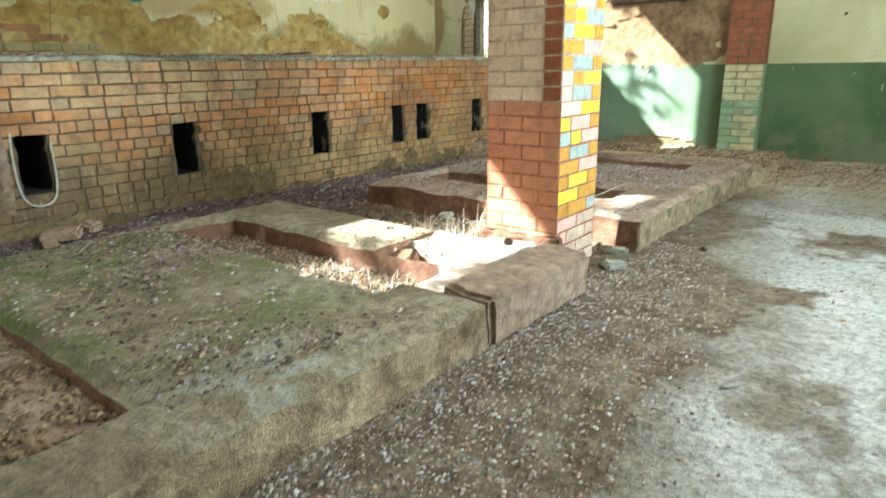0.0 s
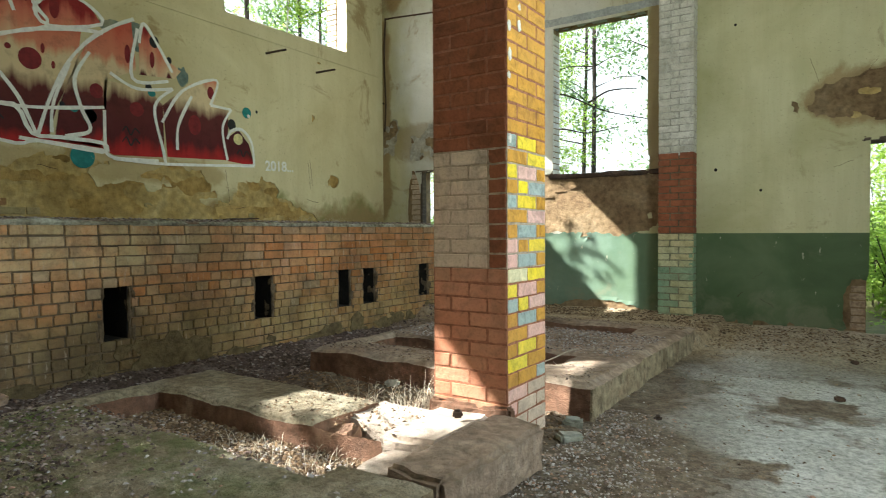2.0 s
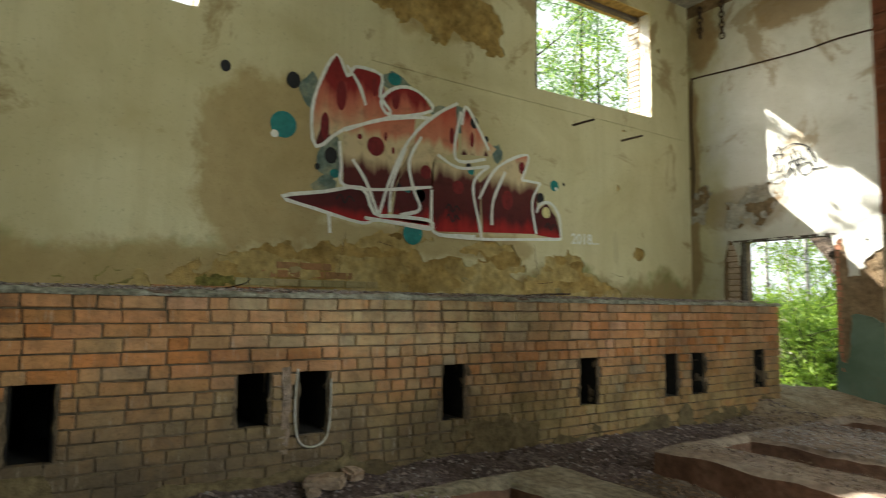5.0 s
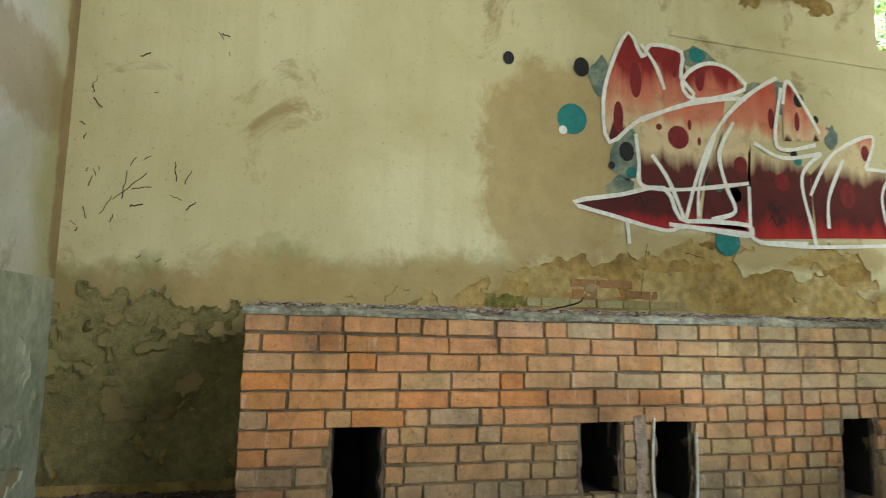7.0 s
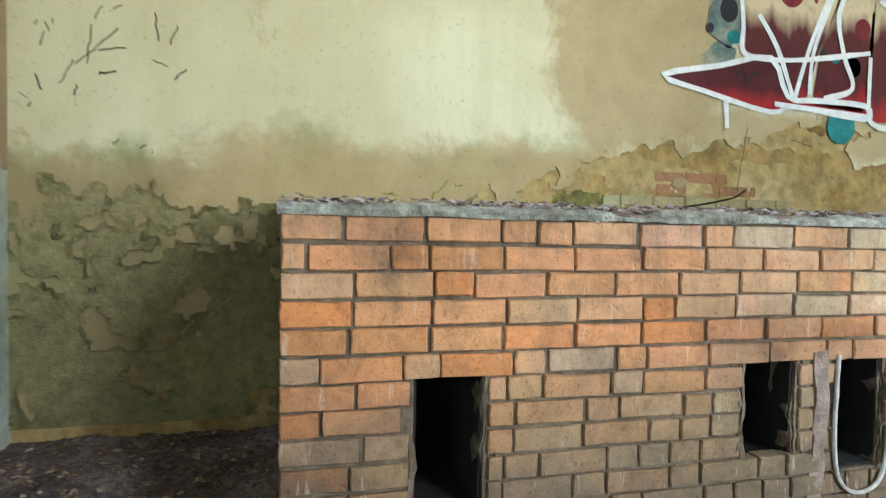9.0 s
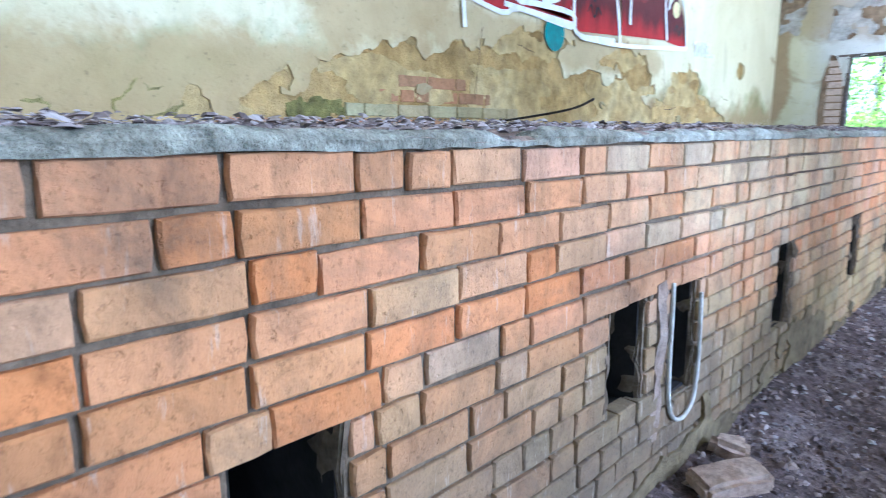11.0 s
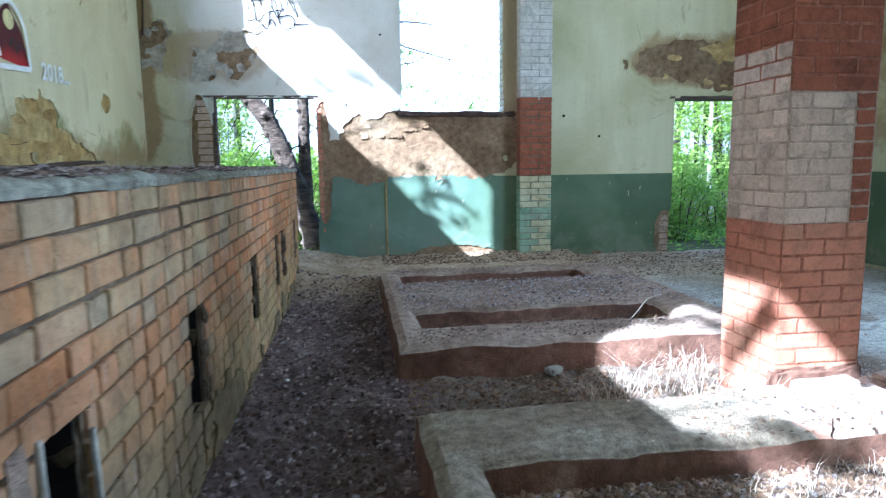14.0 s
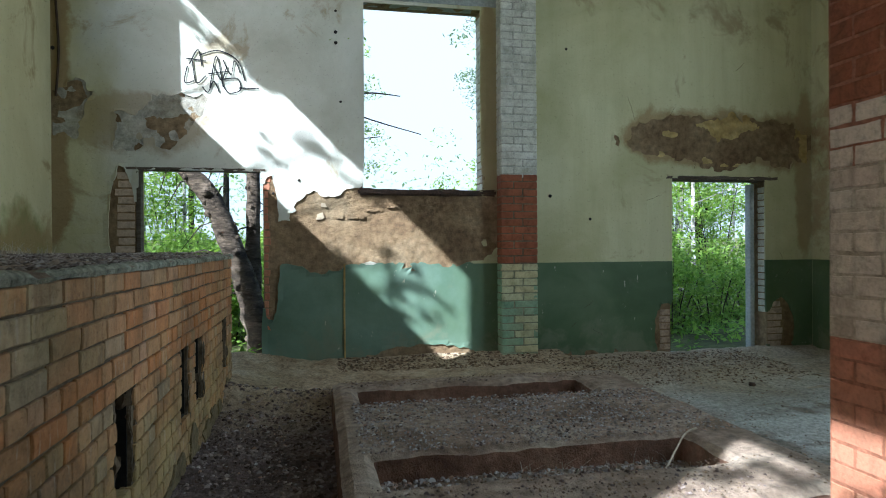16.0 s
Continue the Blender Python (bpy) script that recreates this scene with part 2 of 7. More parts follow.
M_CONCRETE = surface("slab_concrete", [(0.28, (0.19, 0.125, 0.085)), (0.5, (0.34, 0.255, 0.19)), (0.72, (0.43, 0.36, 0.28))], 0.55, 1.6, 14, 0.95, 0.9, 0.03)
M_SLAB_SIDE = surface("slab_side_red", [(0.3, (0.125, 0.066, 0.042)), (0.55, (0.22, 0.122, 0.078)), (0.75, (0.30, 0.20, 0.135))], 0.5, 2.4, 14, 0.95, 0.9, 0.03)
M_SLAB_EDGE = surface("slab_side_beige", [(0.3, (0.22, 0.16, 0.095)), (0.5, (0.44, 0.36, 0.235)), (0.72, (0.37, 0.27, 0.17))], 0.7, 2.8, 11, 0.95, 1.0, 0.06)
# Near-black: soot, with the shade inside stoke and plug holes put into the colour.
M_DARK = surface("soot_dark", [(0.3, (0.012, 0.011, 0.010)), (0.7, (0.03, 0.026, 0.022))], 0.4, 3, 20, 1.0, 0.4)
M_RUST = surface("rusty_iron", [(0.3, (0.035, 0.025, 0.02)), (0.6, (0.09, 0.055, 0.035))], 0.4, 9, 50, 0.75, 0.4)
M_OLDWOOD = surface("weathered_wood", [(0.3, (0.07, 0.055, 0.045)), (0.6, (0.16, 0.13, 0.10))], 0.5, 3, 30, 0.9, 0.6, 0.01, 90, (1, 1, 6))
M_FRAME = surface("grey_frame_paint", [(0.3, (0.30, 0.33, 0.33)), (0.6, (0.42, 0.45, 0.45))], 0.3, 3, 30, 0.7, 0.3)
M_HOSE = surface("dirty_white_hose", [(0.3, (0.36, 0.34, 0.28)), (0.6, (0.55, 0.53, 0.46))], 0.3, 9, 40, 0.6, 0.2)
M_STONE = surface("broken_stone", [(0.3, (0.30, 0.20, 0.13)), (0.6, (0.44, 0.33, 0.24))], 0.5, 8, 30, 0.95, 0.8)
M_BARK = surface("bark", [(0.3, (0.015, 0.012, 0.009)), (0.5, (0.045, 0.036, 0.026)), (0.74, (0.15, 0.125, 0.10))], 0.7, 7, 24, 0.95, 1.0, 0.04, 60, (1, 1, 0.35))
M_STRAW = surface("dry_grass_blades", [(0.3, (0.45, 0.39, 0.29)), (0.7, (0.64, 0.58, 0.47))], 0.3, 9, 40, 0.9, 0.1)
M_BLACK_PAINT = surface("black_spray_paint", [(0.3, (0.012, 0.012, 0.013)), (0.7, (0.022, 0.022, 0.025))], 0.2, 5, 30, 0.6, 0.2)
M_CEIL = surface("ceiling_plaster", [(0.3, (0.42, 0.40, 0.32)), (0.6, (0.55, 0.53, 0.45))], 0.4, 1.1, 12, 0.95, 0.5)


STAIN = {"Y": ((0.29, 0.20, 0.085), (0.50, 0.39, 0.19)), "X": ((0.20, 0.125, 0.06), (0.40, 0.29, 0.15))}


def plaster_material(name, light, mid, dark, moss=0.0, low=1.0, high=6.0, stains=(), stain_axis="Y"):
    """Old limewash on plaster: pale field, rain streaks from above, rusty brown blotches, hairline dirt."""
    m, t, b = nodes_of(name, 0.93)
    p = position(t)
    base = ramp(t, noise_of(t, p, 0.55, 5, 0.6, 0.5), [(0.32, mid), (0.58, light)])
    streak = noise_of(t, position(t, (3.0, 3.0, 0.22)), 2.0, 4, 0.6)
    base = mixed(t, ramp(t, streak, [(0.45, 0.0), (0.72, 0.42)]), base, mid)
    if stain_axis == "X":
        # a later, whiter coat between the corner and the tall window
        later = calc(t, "ADD", axis_of(t, "X"), calc(t, "MULTIPLY", calc(t, "SUBTRACT", noise_of(t, p, 1.6, 5, 0.6), 0.5), 1.2))
        white = calc(t, "MULTIPLY", span(t, later, -6.75, -6.25), span(t, later, -2.3, -3.1))
        base = mixed(t, calc(t, "MULTIPLY", white, 0.85), base, ramp(t, noise_of(t, p, 0.9, 6, 0.65, 0.4), [(0.3, (0.46, 0.465, 0.41)), (0.58, (0.64, 0.65, 0.61))]))
    blot = calc(t, "ADD", noise_of(t, p, 1.3, 6, 0.68, 0.6), calc(t, "MULTIPLY", span(t, axis_of(t, "Z"), 3.4, 5.4), 0.10))
    base = mixed(t, ramp(t, blot, [(0.60, 0.0), (0.68, 0.75)]), base, dark)
    if moss:
        mo = calc(t, "SUBTRACT", calc(t, "ADD", noise_of(t, p, 1.7, 5, 0.6), calc(t, "MULTIPLY", calc(t, "MULTIPLY", span(t, axis_of(t, "Y"), 2.0, 0.9), span(t, axis_of(t, "Y"), -0.9, -0.1)), 0.12)), span(t, axis_of(t, "Z"), 1.2, 2.6))
        base = mixed(t, ramp(t, mo, [(0.20, 0.0), (0.40, moss)]), base, (0.16, 0.17, 0.045))
    fringe = calc(t, "SUBTRACT", noise_of(t, p, 2.4, 6, 0.7, 0.4), calc(t, "MULTIPLY", span(t, axis_of(t, "Z"), low, high), 0.9))
    base = mixed(t, ramp(t, fringe, [(0.30, 0.0), (0.52, 0.8)]), base, dark)
    for y0, y1, z0, z1, much in stains:
        u, w = axis_of(t, stain_axis), axis_of(t, "Z")
        e, g = min(0.4, (y1 - y0) * 0.4), min(0.45, (z1 - z0) * 0.4)
        box = calc(t, "MULTIPLY", calc(t, "MULTIPLY", span(t, u, y0 - e, y0 + e), span(t, u, y1 + e, y1 - e)), calc(t, "MULTIPLY", span(t, w, z0 - g, z0 + g), span(t, w, z1 + g, z1 - g)))
        rag = calc(t, "ADD", calc(t, "MULTIPLY", box, 0.55), calc(t, "MULTIPLY", noise_of(t, p, 3.1, 6, 0.7, 0.3), 0.45))
        base = mixed(t, ramp(t, rag, [(0.50, 0.0), (0.60, much)]), base, mixed(t, noise_of(t, p, 4.0, 5, 0.7), STAIN[stain_axis][0], STAIN[stain_axis][1]))
    speck = ramp(t, noise_of(t, p, 34, 4, 0.7), [(0.28, 0.6), (0.40, 1.0)])
    t.links.new(mixed(t, 0.8, base, speck, "MULTIPLY"), b.inputs["Base Color"])
    bumped(t, b, calc(t, "ADD", noise_of(t, p, 6, 6, 0.65), calc(t, "MULTIPLY", noise_of(t, p, 70, 3), 0.2)), 0.5, 0.02)
    return m


M_CREAM = plaster_material("cream_limewash", (0.64, 0.59, 0.37), (0.50, 0.44, 0.245), (0.31, 0.215, 0.10), 0.85, 1.4, 2.7, [(-1.3, 2.1, 0.8, 1.74, 0.85), (1.05, 2.5, 1.6, 3.55, 0.85), (2.9, 4.8, 4.3, 5.2, 0.7), (2.0, 5.4, 1.7, 2.05, 0.7)])
# Strips at x -2.3 and 2.0 darken the wall by pilaster and right corner.
M_CREAM_FAR = plaster_material("cream_limewash_end_wall", (0.575, 0.555, 0.36), (0.40, 0.38, 0.205), (0.32, 0.25, 0.15), 0.0, 0.2, 1.3, [(-0.5, 2.4, 2.25, 3.05, 0.8), (-6.95, -5.3, 2.3, 3.0, 0.55), (-4.5, -2.2, 1.05, 1.9, 0.7), (-2.3, -2.05, 1.2, 4.4, 0.6), (2.0, 2.3, 1.1, 3.4, 0.7), (-7.1, -6.72, 1.2, 5.0, 0.85), (-5.9, -4.4, 5.15, 6.0, 0.85), (-7.0, -6.35, 4.9, 6.0, 0.85)], "X")
M_OCHRE = surface("bare_ochre_render", [(0.28, (0.27, 0.165, 0.048)), (0.5, (0.47, 0.315, 0.105)), (0.7, (0.56, 0.41, 0.17))], 0.5, 1.9, 9, 0.95, 1.0, 0.035)
M_BROWNREND = surface("bare_brown_render", [(0.28, (0.19, 0.12, 0.065)), (0.5, (0.28, 0.195, 0.11)), (0.74, (0.37, 0.29, 0.185))], 0.5, 1.7, 14, 0.95, 1.0, 0.035)
def dado_material():
    """Green oil paint, paler between the doorway and the pilaster for sun bounce and glare, scuffed pale near the
    floor.
    """
    m, t, b = nodes_of("green_oil_paint", 0.5)
    p = position(t)
    base = ramp(t, noise_of(t, p, 0.8, 6, 0.6, 0.5), [(0.3, (0.055, 0.088, 0.040)), (0.52, (0.080, 0.125, 0.060)), (0.72, (0.125, 0.165, 0.092))])
    edge = calc(t, "ADD", axis_of(t, "X"), calc(t, "MULTIPLY", calc(t, "SUBTRACT", noise_of(t, p, 1.4, 4, 0.6), 0.5), 1.2))
    # Pale left of the pilaster: sun bounce and glare put into the paint colour.
    faded = calc(t, "MULTIPLY", span(t, edge, -2.0, -2.9), ramp(t, noise_of(t, p, 0.9, 6, 0.66, 0.3), [(0.3, 0.45), (0.62, 1.0)]))
    base = mixed(t, faded, base, ramp(t, noise_of(t, p, 1.6, 5, 0.6), [(0.3, (0.105, 0.165, 0.12)), (0.7, (0.195, 0.27, 0.215))]))
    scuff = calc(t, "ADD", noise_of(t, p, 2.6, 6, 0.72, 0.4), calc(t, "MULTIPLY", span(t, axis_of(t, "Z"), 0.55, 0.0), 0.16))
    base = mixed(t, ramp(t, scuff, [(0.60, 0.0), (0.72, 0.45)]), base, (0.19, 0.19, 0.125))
    chip = ramp(t, noise_of(t, position(t, (1, 1, 0.4)), 15, 4, 0.7), [(0.685, 0.0), (0.70, 0.85)])
    base = mixed(t, chip, base, (0.40, 0.39, 0.30))
    t.links.new(base, b.inputs["Base Color"])
    bumped(t, b, calc(t, "ADD", noise_of(t, p, 5, 6, 0.65), calc(t, "MULTIPLY", noise_of(t, p, 60, 3), 0.12)), 0.4, 0.015)
    return m


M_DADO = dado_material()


def floor_material():
    m, t, b = nodes_of("concrete_floor_with_dirt", 0.95)
    p = position(t)
    conc = ramp(t, noise_of(t, p, 0.8, 6, 0.62, 0.6), [(0.32, (0.29, 0.28, 0.24)), (0.5, (0.45, 0.45, 0.42)), (0.7, (0.55, 0.56, 0.54))])
    dirt = ramp(t, noise_of(t, p, 5.0, 6, 0.7), [(0.3, (0.085, 0.062, 0.042)), (0.5, (0.16, 0.125, 0.09)), (0.7, (0.25, 0.215, 0.17))])
    x, y = axis_of(t, "X"), axis_of(t, "Y")
    edge = calc(t, "ADD", x, calc(t, "MULTIPLY", noise_of(t, p, 0.9, 5, 0.6), 1.7))
    edge = calc(t, "ADD", edge, calc(t, "MULTIPLY", span(t, y, 3.0, 5.5), 0.55))
    mask = calc(t, "SUBTRACT", 1.0, span(t, edge, 0.25, 0.75))
    patch = ramp(t, noise_of(t, p, 0.75, 6, 0.62, 0.2), [(0.52, 0.0), (0.58, 0.85)])
    far = span(t, y, 6.2, 7.6)
    wob = calc(t, "MULTIPLY", calc(t, "SUBTRACT", noise_of(t, p, 3.0, 4, 0.6), 0.5), 0.5)
    for x0, x1, y0, y1 in ((-0.95, -0.42, 2.9, 3.5), (-0.5, -0.22, 3.5, 3.9), (-0.35, 0.15, 5.0, 5.5), (0.25, 0.7, 2.6, 3.1)):
        u, w = calc(t, "ADD", x, wob), calc(t, "ADD", y, wob)
        box = calc(t, "MULTIPLY", calc(t, "MULTIPLY", span(t, u, x0 - 0.03, x0 + 0.03), span(t, u, x1 + 0.03, x1 - 0.03)), calc(t, "MULTIPLY", span(t, w, y0 - 0.03, y0 + 0.03), span(t, w, y1 + 0.03, y1 - 0.03)))
        patch = calc(t, "MAXIMUM", patch, box)
    mask = calc(t, "MAXIMUM", calc(t, "MAXIMUM", mask, patch), calc(t, "MULTIPLY", far, 0.8))
    crumbs = ramp(t, noise_of(t, p, 24, 6, 0.82), [(0.34, 0.4), (0.6, 1.18)])
    ash = calc(t, "ADD", x, calc(t, "MULTIPLY", calc(t, "SUBTRACT", noise_of(t, p, 1.8, 5, 0.6), 0.5), 0.5))
    dirt = mixed(t, span(t, ash, -3.7, -4.1), dirt, ramp(t, noise_of(t, p, 3.0, 6, 0.7), [(0.32, (0.06, 0.042, 0.036)), (0.52, (0.14, 0.10, 0.088)), (0.72, (0.26, 0.21, 0.195))]))
    sand = calc(t, "ADD", y, calc(t, "MULTIPLY", calc(t, "SUBTRACT", noise_of(t, p, 1.6, 5, 0.6), 0.5), 0.7))
    dirt = mixed(t, span(t, sand, 6.3, 7.2), dirt, ramp(t, noise_of(t, p, 4.0, 6, 0.7), [(0.32, (0.25, 0.175, 0.105)), (0.52, (0.43, 0.335, 0.22)), (0.72, (0.54, 0.45, 0.33))]))
    t.links.new(mixed(t, 1.0, mixed(t, mask, conc, dirt), crumbs, "MULTIPLY"), b.inputs["Base Color"])
    bumped(t, b, calc(t, "ADD", noise_of(t, p, 14, 6, 0.75), calc(t, "MULTIPLY", noise_of(t, p, 80, 3), 0.4)), 0.9, 0.03)
    return m


def moss_top_material():
    m, t, b = nodes_of("mossy_slab_top", 0.96)
    p = position(t)
    base = ramp(t, noise_of(t, p, 2.0, 6, 0.65, 0.4), [(0.28, (0.23, 0.18, 0.115)), (0.5, (0.39, 0.335, 0.235)), (0.72, (0.50, 0.455, 0.35))])
    fine = ramp(t, noise_of(t, p, 16, 6, 0.78), [(0.34, 0.42), (0.62, 1.15)])
    base = mixed(t, 1.0, base, fine, "MULTIPLY")
    base = mixed(t, ramp(t, noise_of(t, p, 0.9, 6, 0.7, 0.5), [(0.48, 0.0), (0.64, 0.6)]), base, (0.17, 0.13, 0.08))
    x, y = axis_of(t, "X"), axis_of(t, "Y")
    lime = calc(t, "MULTIPLY", calc(t, "MULTIPLY", span(t, x, -1.95, -1.5), span(t, x, -1.2, -1.45)), calc(t, "MULTIPLY", span(t, y, 0.6, 0.9), span(t, y, 1.5, 1.2)))
    base = mixed(t, calc(t, "MULTIPLY", lime, ramp(t, noise_of(t, p, 5, 6, 0.7), [(0.45, 0.0), (0.58, 0.85)])), base, (0.50, 0.51, 0.47))
    here = calc(t, "MULTIPLY", span(t, y, 2.3, 1.6), span(t, x, -1.5, -2.4))
    mo = calc(t, "MULTIPLY", here, ramp(t, noise_of(t, p, 2.3, 6, 0.7), [(0.44, 0.0), (0.62, 0.9)]))
    base = mixed(t, mo, base, (0.10, 0.155, 0.028))
    t.links.new(base, b.inputs["Base Color"])
    bumped(t, b, calc(t, "ADD", noise_of(t, p, 11, 6, 0.8), calc(t, "MULTIPLY", noise_of(t, p, 60, 4), 0.5)), 1.0, 0.06)
    return m


def chips_material(name, colours):
    m, t, b = nodes_of(name, 0.95)
    r = own_random(t, True)
    n = len(colours)
    base = ramp(t, r, [((i + 0.5) / n, c) for i, c in enumerate(colours)], "CONSTANT")
    t.links.new(base, b.inputs["Base Color"])
    return m


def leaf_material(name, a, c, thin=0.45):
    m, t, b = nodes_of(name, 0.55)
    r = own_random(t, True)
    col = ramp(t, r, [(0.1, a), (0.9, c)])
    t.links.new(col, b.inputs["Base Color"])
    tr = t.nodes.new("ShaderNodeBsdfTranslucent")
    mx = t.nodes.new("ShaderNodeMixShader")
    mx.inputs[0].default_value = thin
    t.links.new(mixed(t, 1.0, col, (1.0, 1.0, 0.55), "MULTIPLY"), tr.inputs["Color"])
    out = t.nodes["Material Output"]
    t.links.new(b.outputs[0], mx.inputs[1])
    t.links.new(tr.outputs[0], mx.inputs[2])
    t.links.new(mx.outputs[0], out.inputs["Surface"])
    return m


M_FLOOR = floor_material()
M_MOSSTOP = moss_top_material()
M_CHIPS = chips_material("rubble_chips", [(0.22, 0.175, 0.145), (0.36, 0.32, 0.295), (0.13, 0.10, 0.085), (0.39, 0.365, 0.35), (0.28, 0.21, 0.165), (0.36, 0.235, 0.17), (0.19, 0.165, 0.15), (0.26, 0.235, 0.225), (0.33, 0.29, 0.275), (0.50, 0.48, 0.46)])
M_LITTER = chips_material("dead_leaf_litter", [(0.13, 0.085, 0.05), (0.22, 0.15, 0.09), (0.08, 0.055, 0.035), (0.28, 0.21, 0.14)])
M_ASH = chips_material("dark_ash_and_leaves", [(0.12, 0.084, 0.07), (0.06, 0.043, 0.037), (0.20, 0.15, 0.13), (0.31, 0.25, 0.225), (0.09, 0.066, 0.06), (0.16, 0.125, 0.117)])
M_TOPLITTER = chips_material("grey_leaf_litter", [(0.30, 0.255, 0.235), (0.19, 0.15, 0.135), (0.11, 0.085, 0.075), (0.40, 0.355, 0.33), (0.24, 0.19, 0.15)])
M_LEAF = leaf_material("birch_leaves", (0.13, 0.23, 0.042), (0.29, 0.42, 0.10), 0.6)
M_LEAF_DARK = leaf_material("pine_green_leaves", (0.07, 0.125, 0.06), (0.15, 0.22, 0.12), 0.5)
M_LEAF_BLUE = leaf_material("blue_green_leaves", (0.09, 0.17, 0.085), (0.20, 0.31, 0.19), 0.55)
# Distance haze is put into this paler leaf colour.
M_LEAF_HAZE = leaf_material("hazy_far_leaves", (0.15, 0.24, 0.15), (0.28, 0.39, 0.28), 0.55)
M_GROUND = surface("forest_ground", [(0.3, (0.05, 0.045, 0.02)), (0.5, (0.09, 0.10, 0.03)), (0.7, (0.15, 0.13, 0.07))], 0.5, 0.7, 9, 1.0, 0.8)


# ---- mesh helpers ----
def link_mesh(name, bm, mats):
    me = bpy.data.meshes.new(name)
    bm.normal_update()
    bm.to_mesh(me)
    bm.free()
    for m in (mats if isinstance(mats, (list, tuple)) else [mats]):
        me.materials.append(m)
    return me


def part(name, bm, material, parent=None, label=""):
    ob = new(name, link_mesh(name, bm, material))
    if parent is not None:
        ob.parent = parent
        ob.matrix_parent_inverse = Matrix.Translation(-parent.location)
    if label:
        tagged(ob, label)
    return ob


def soup(name, verts, faces, mats, parent=None, slots=None, smooth=False):
    me = bpy.data.meshes.new(name)
    me.from_pydata(verts, [], faces)
    for m in (mats if isinstance(mats, (list, tuple)) else [mats]):
        me.materials.append(m)
    if slots is not None:
        me.polygons.foreach_set("material_index", slots)
    if smooth:
        me.polygons.foreach_set("use_smooth", [True] * len(me.polygons))
    me.update()
    ob = new(name, me)
    if parent is not None:
        ob.parent = parent
        ob.matrix_parent_inverse = Matrix.Translation(-parent.location)
    return ob


def box_into(bm, x0, x1, y0, y1, z0, z1):
    v = [bm.verts.new(c) for c in ((x0, y0, z0), (x1, y0, z0), (x1, y1, z0), (x0, y1, z0), (x0, y0, z1), (x1, y0, z1), (x1, y1, z1), (x0, y1, z1))]
    for f in ((3, 2, 1, 0), (4, 5, 6, 7), (0, 1, 5, 4), (1, 2, 6, 5), (2, 3, 7, 6), (3, 0, 4, 7)):
        bm.faces.new([v[i] for i in f])
    return v


def rough_box(x0, x1, y0, y1, z0, z1, cut=0.06, worn=0.012, seed=0.0):
    """A box cut fine, with rounded and worn edges."""
    bm = bmesh.new()
    box_into(bm, x0, x1, y0, y1, z0, z1)
    bmesh.ops.bevel(bm, geom=list(bm.edges), offset=min(worn * 1.5, (x1 - x0) / 4, (y1 - y0) / 4, (z1 - z0) / 4), segments=2, affect="EDGES")
    long = [e for e in bm.edges if e.calc_length() > cut * 1.6]
    for _ in range(4):
        long = [e for e in bm.edges if e.calc_length() > cut * 1.6]
        if not long or len(bm.verts) > 6000:
            break
        bmesh.ops.subdivide_edges(bm, edges=long, cuts=1, use_grid_fill=True)
    for v in bm.verts:
        q = v.co * 9 + Vector((seed, seed * 2, 0))
        v.co += noise.noise_vector(q) * worn + noise.noise_vector(q * 3.1) * worn * 0.4
    return bm


def tube_into(bm, points, radii, sides=8):
    """A tapered tube through points."""
    rings = []
    for i, p in enumerate(points):
        p = Vector(p)
        d = (Vector(points[min(i + 1, len(points) - 1)]) - Vector(points[max(i - 1, 0)])).normalized()
        a = d.orthogonal().normalized()
        b = d.cross(a)
        r = radii[i] if isinstance(radii, (list, tuple)) else radii
        rings.append([bm.verts.new(p + (a * math.cos(k * math.tau / sides) + b * math.sin(k * math.tau / sides)) * r) for k in range(sides)])
    # keep the rings from twisting
    for i in range(1, len(rings)):
        best = min(range(sides), key=lambda s: (rings[i][s].co - rings[i - 1][0].co).length)
        rings[i] = rings[i][best:] + rings[i][:best]
        if (rings[i][1].co - rings[i - 1][1].co).length > (rings[i][-1].co - rings[i - 1][1].co).length:
            rings[i] = [rings[i][0]] + rings[i][:0:-1]
    for r0, r1 in zip(rings, rings[1:]):
        for k in range(sides):
            bm.faces.new((r0[k], r0[(k + 1) % sides], r1[(k + 1) % sides], r1[k]))
    bm.faces.new(rings[0])
    bm.faces.new(rings[-1])
    bmesh.ops.recalc_face_normals(bm, faces=bm.faces)


def smooth_line(points, steps=6, closed=False):
    """A curve through the points."""
    out, n = [], len(points)
    for i in range(n if closed else n - 1):
        def at(k):
            return Vector(points[k % n]) if closed else Vector(points[max(0, min(n - 1, k))])
        p0, p1, p2, p3 = at(i - 1), at(i), at(i + 1), at(i + 2)
        for s in range(steps):
            u = s / steps
            out.append(0.5 * (2 * p1 + (p2 - p0) * u + (2 * p0 - 5 * p1 + 4 * p2 - p3) * u * u + (3 * p1 - p0 - 3 * p2 + p3) * u ** 3))
    if not closed:
        out.append(Vector(points[-1]))
    return out


def cells(lo, hi, step, marks=()):
    """Grid lines from lo to hi about step apart that meet the marks."""
    stops = sorted({lo, hi, *[m for m in marks if lo < m < hi]})
    out = []
    for a, b in zip(stops, stops[1:]):
        n = max(1, round((b - a) / step))
        out += [a + (b - a) * i / n for i in range(n)]
    return out + [hi]


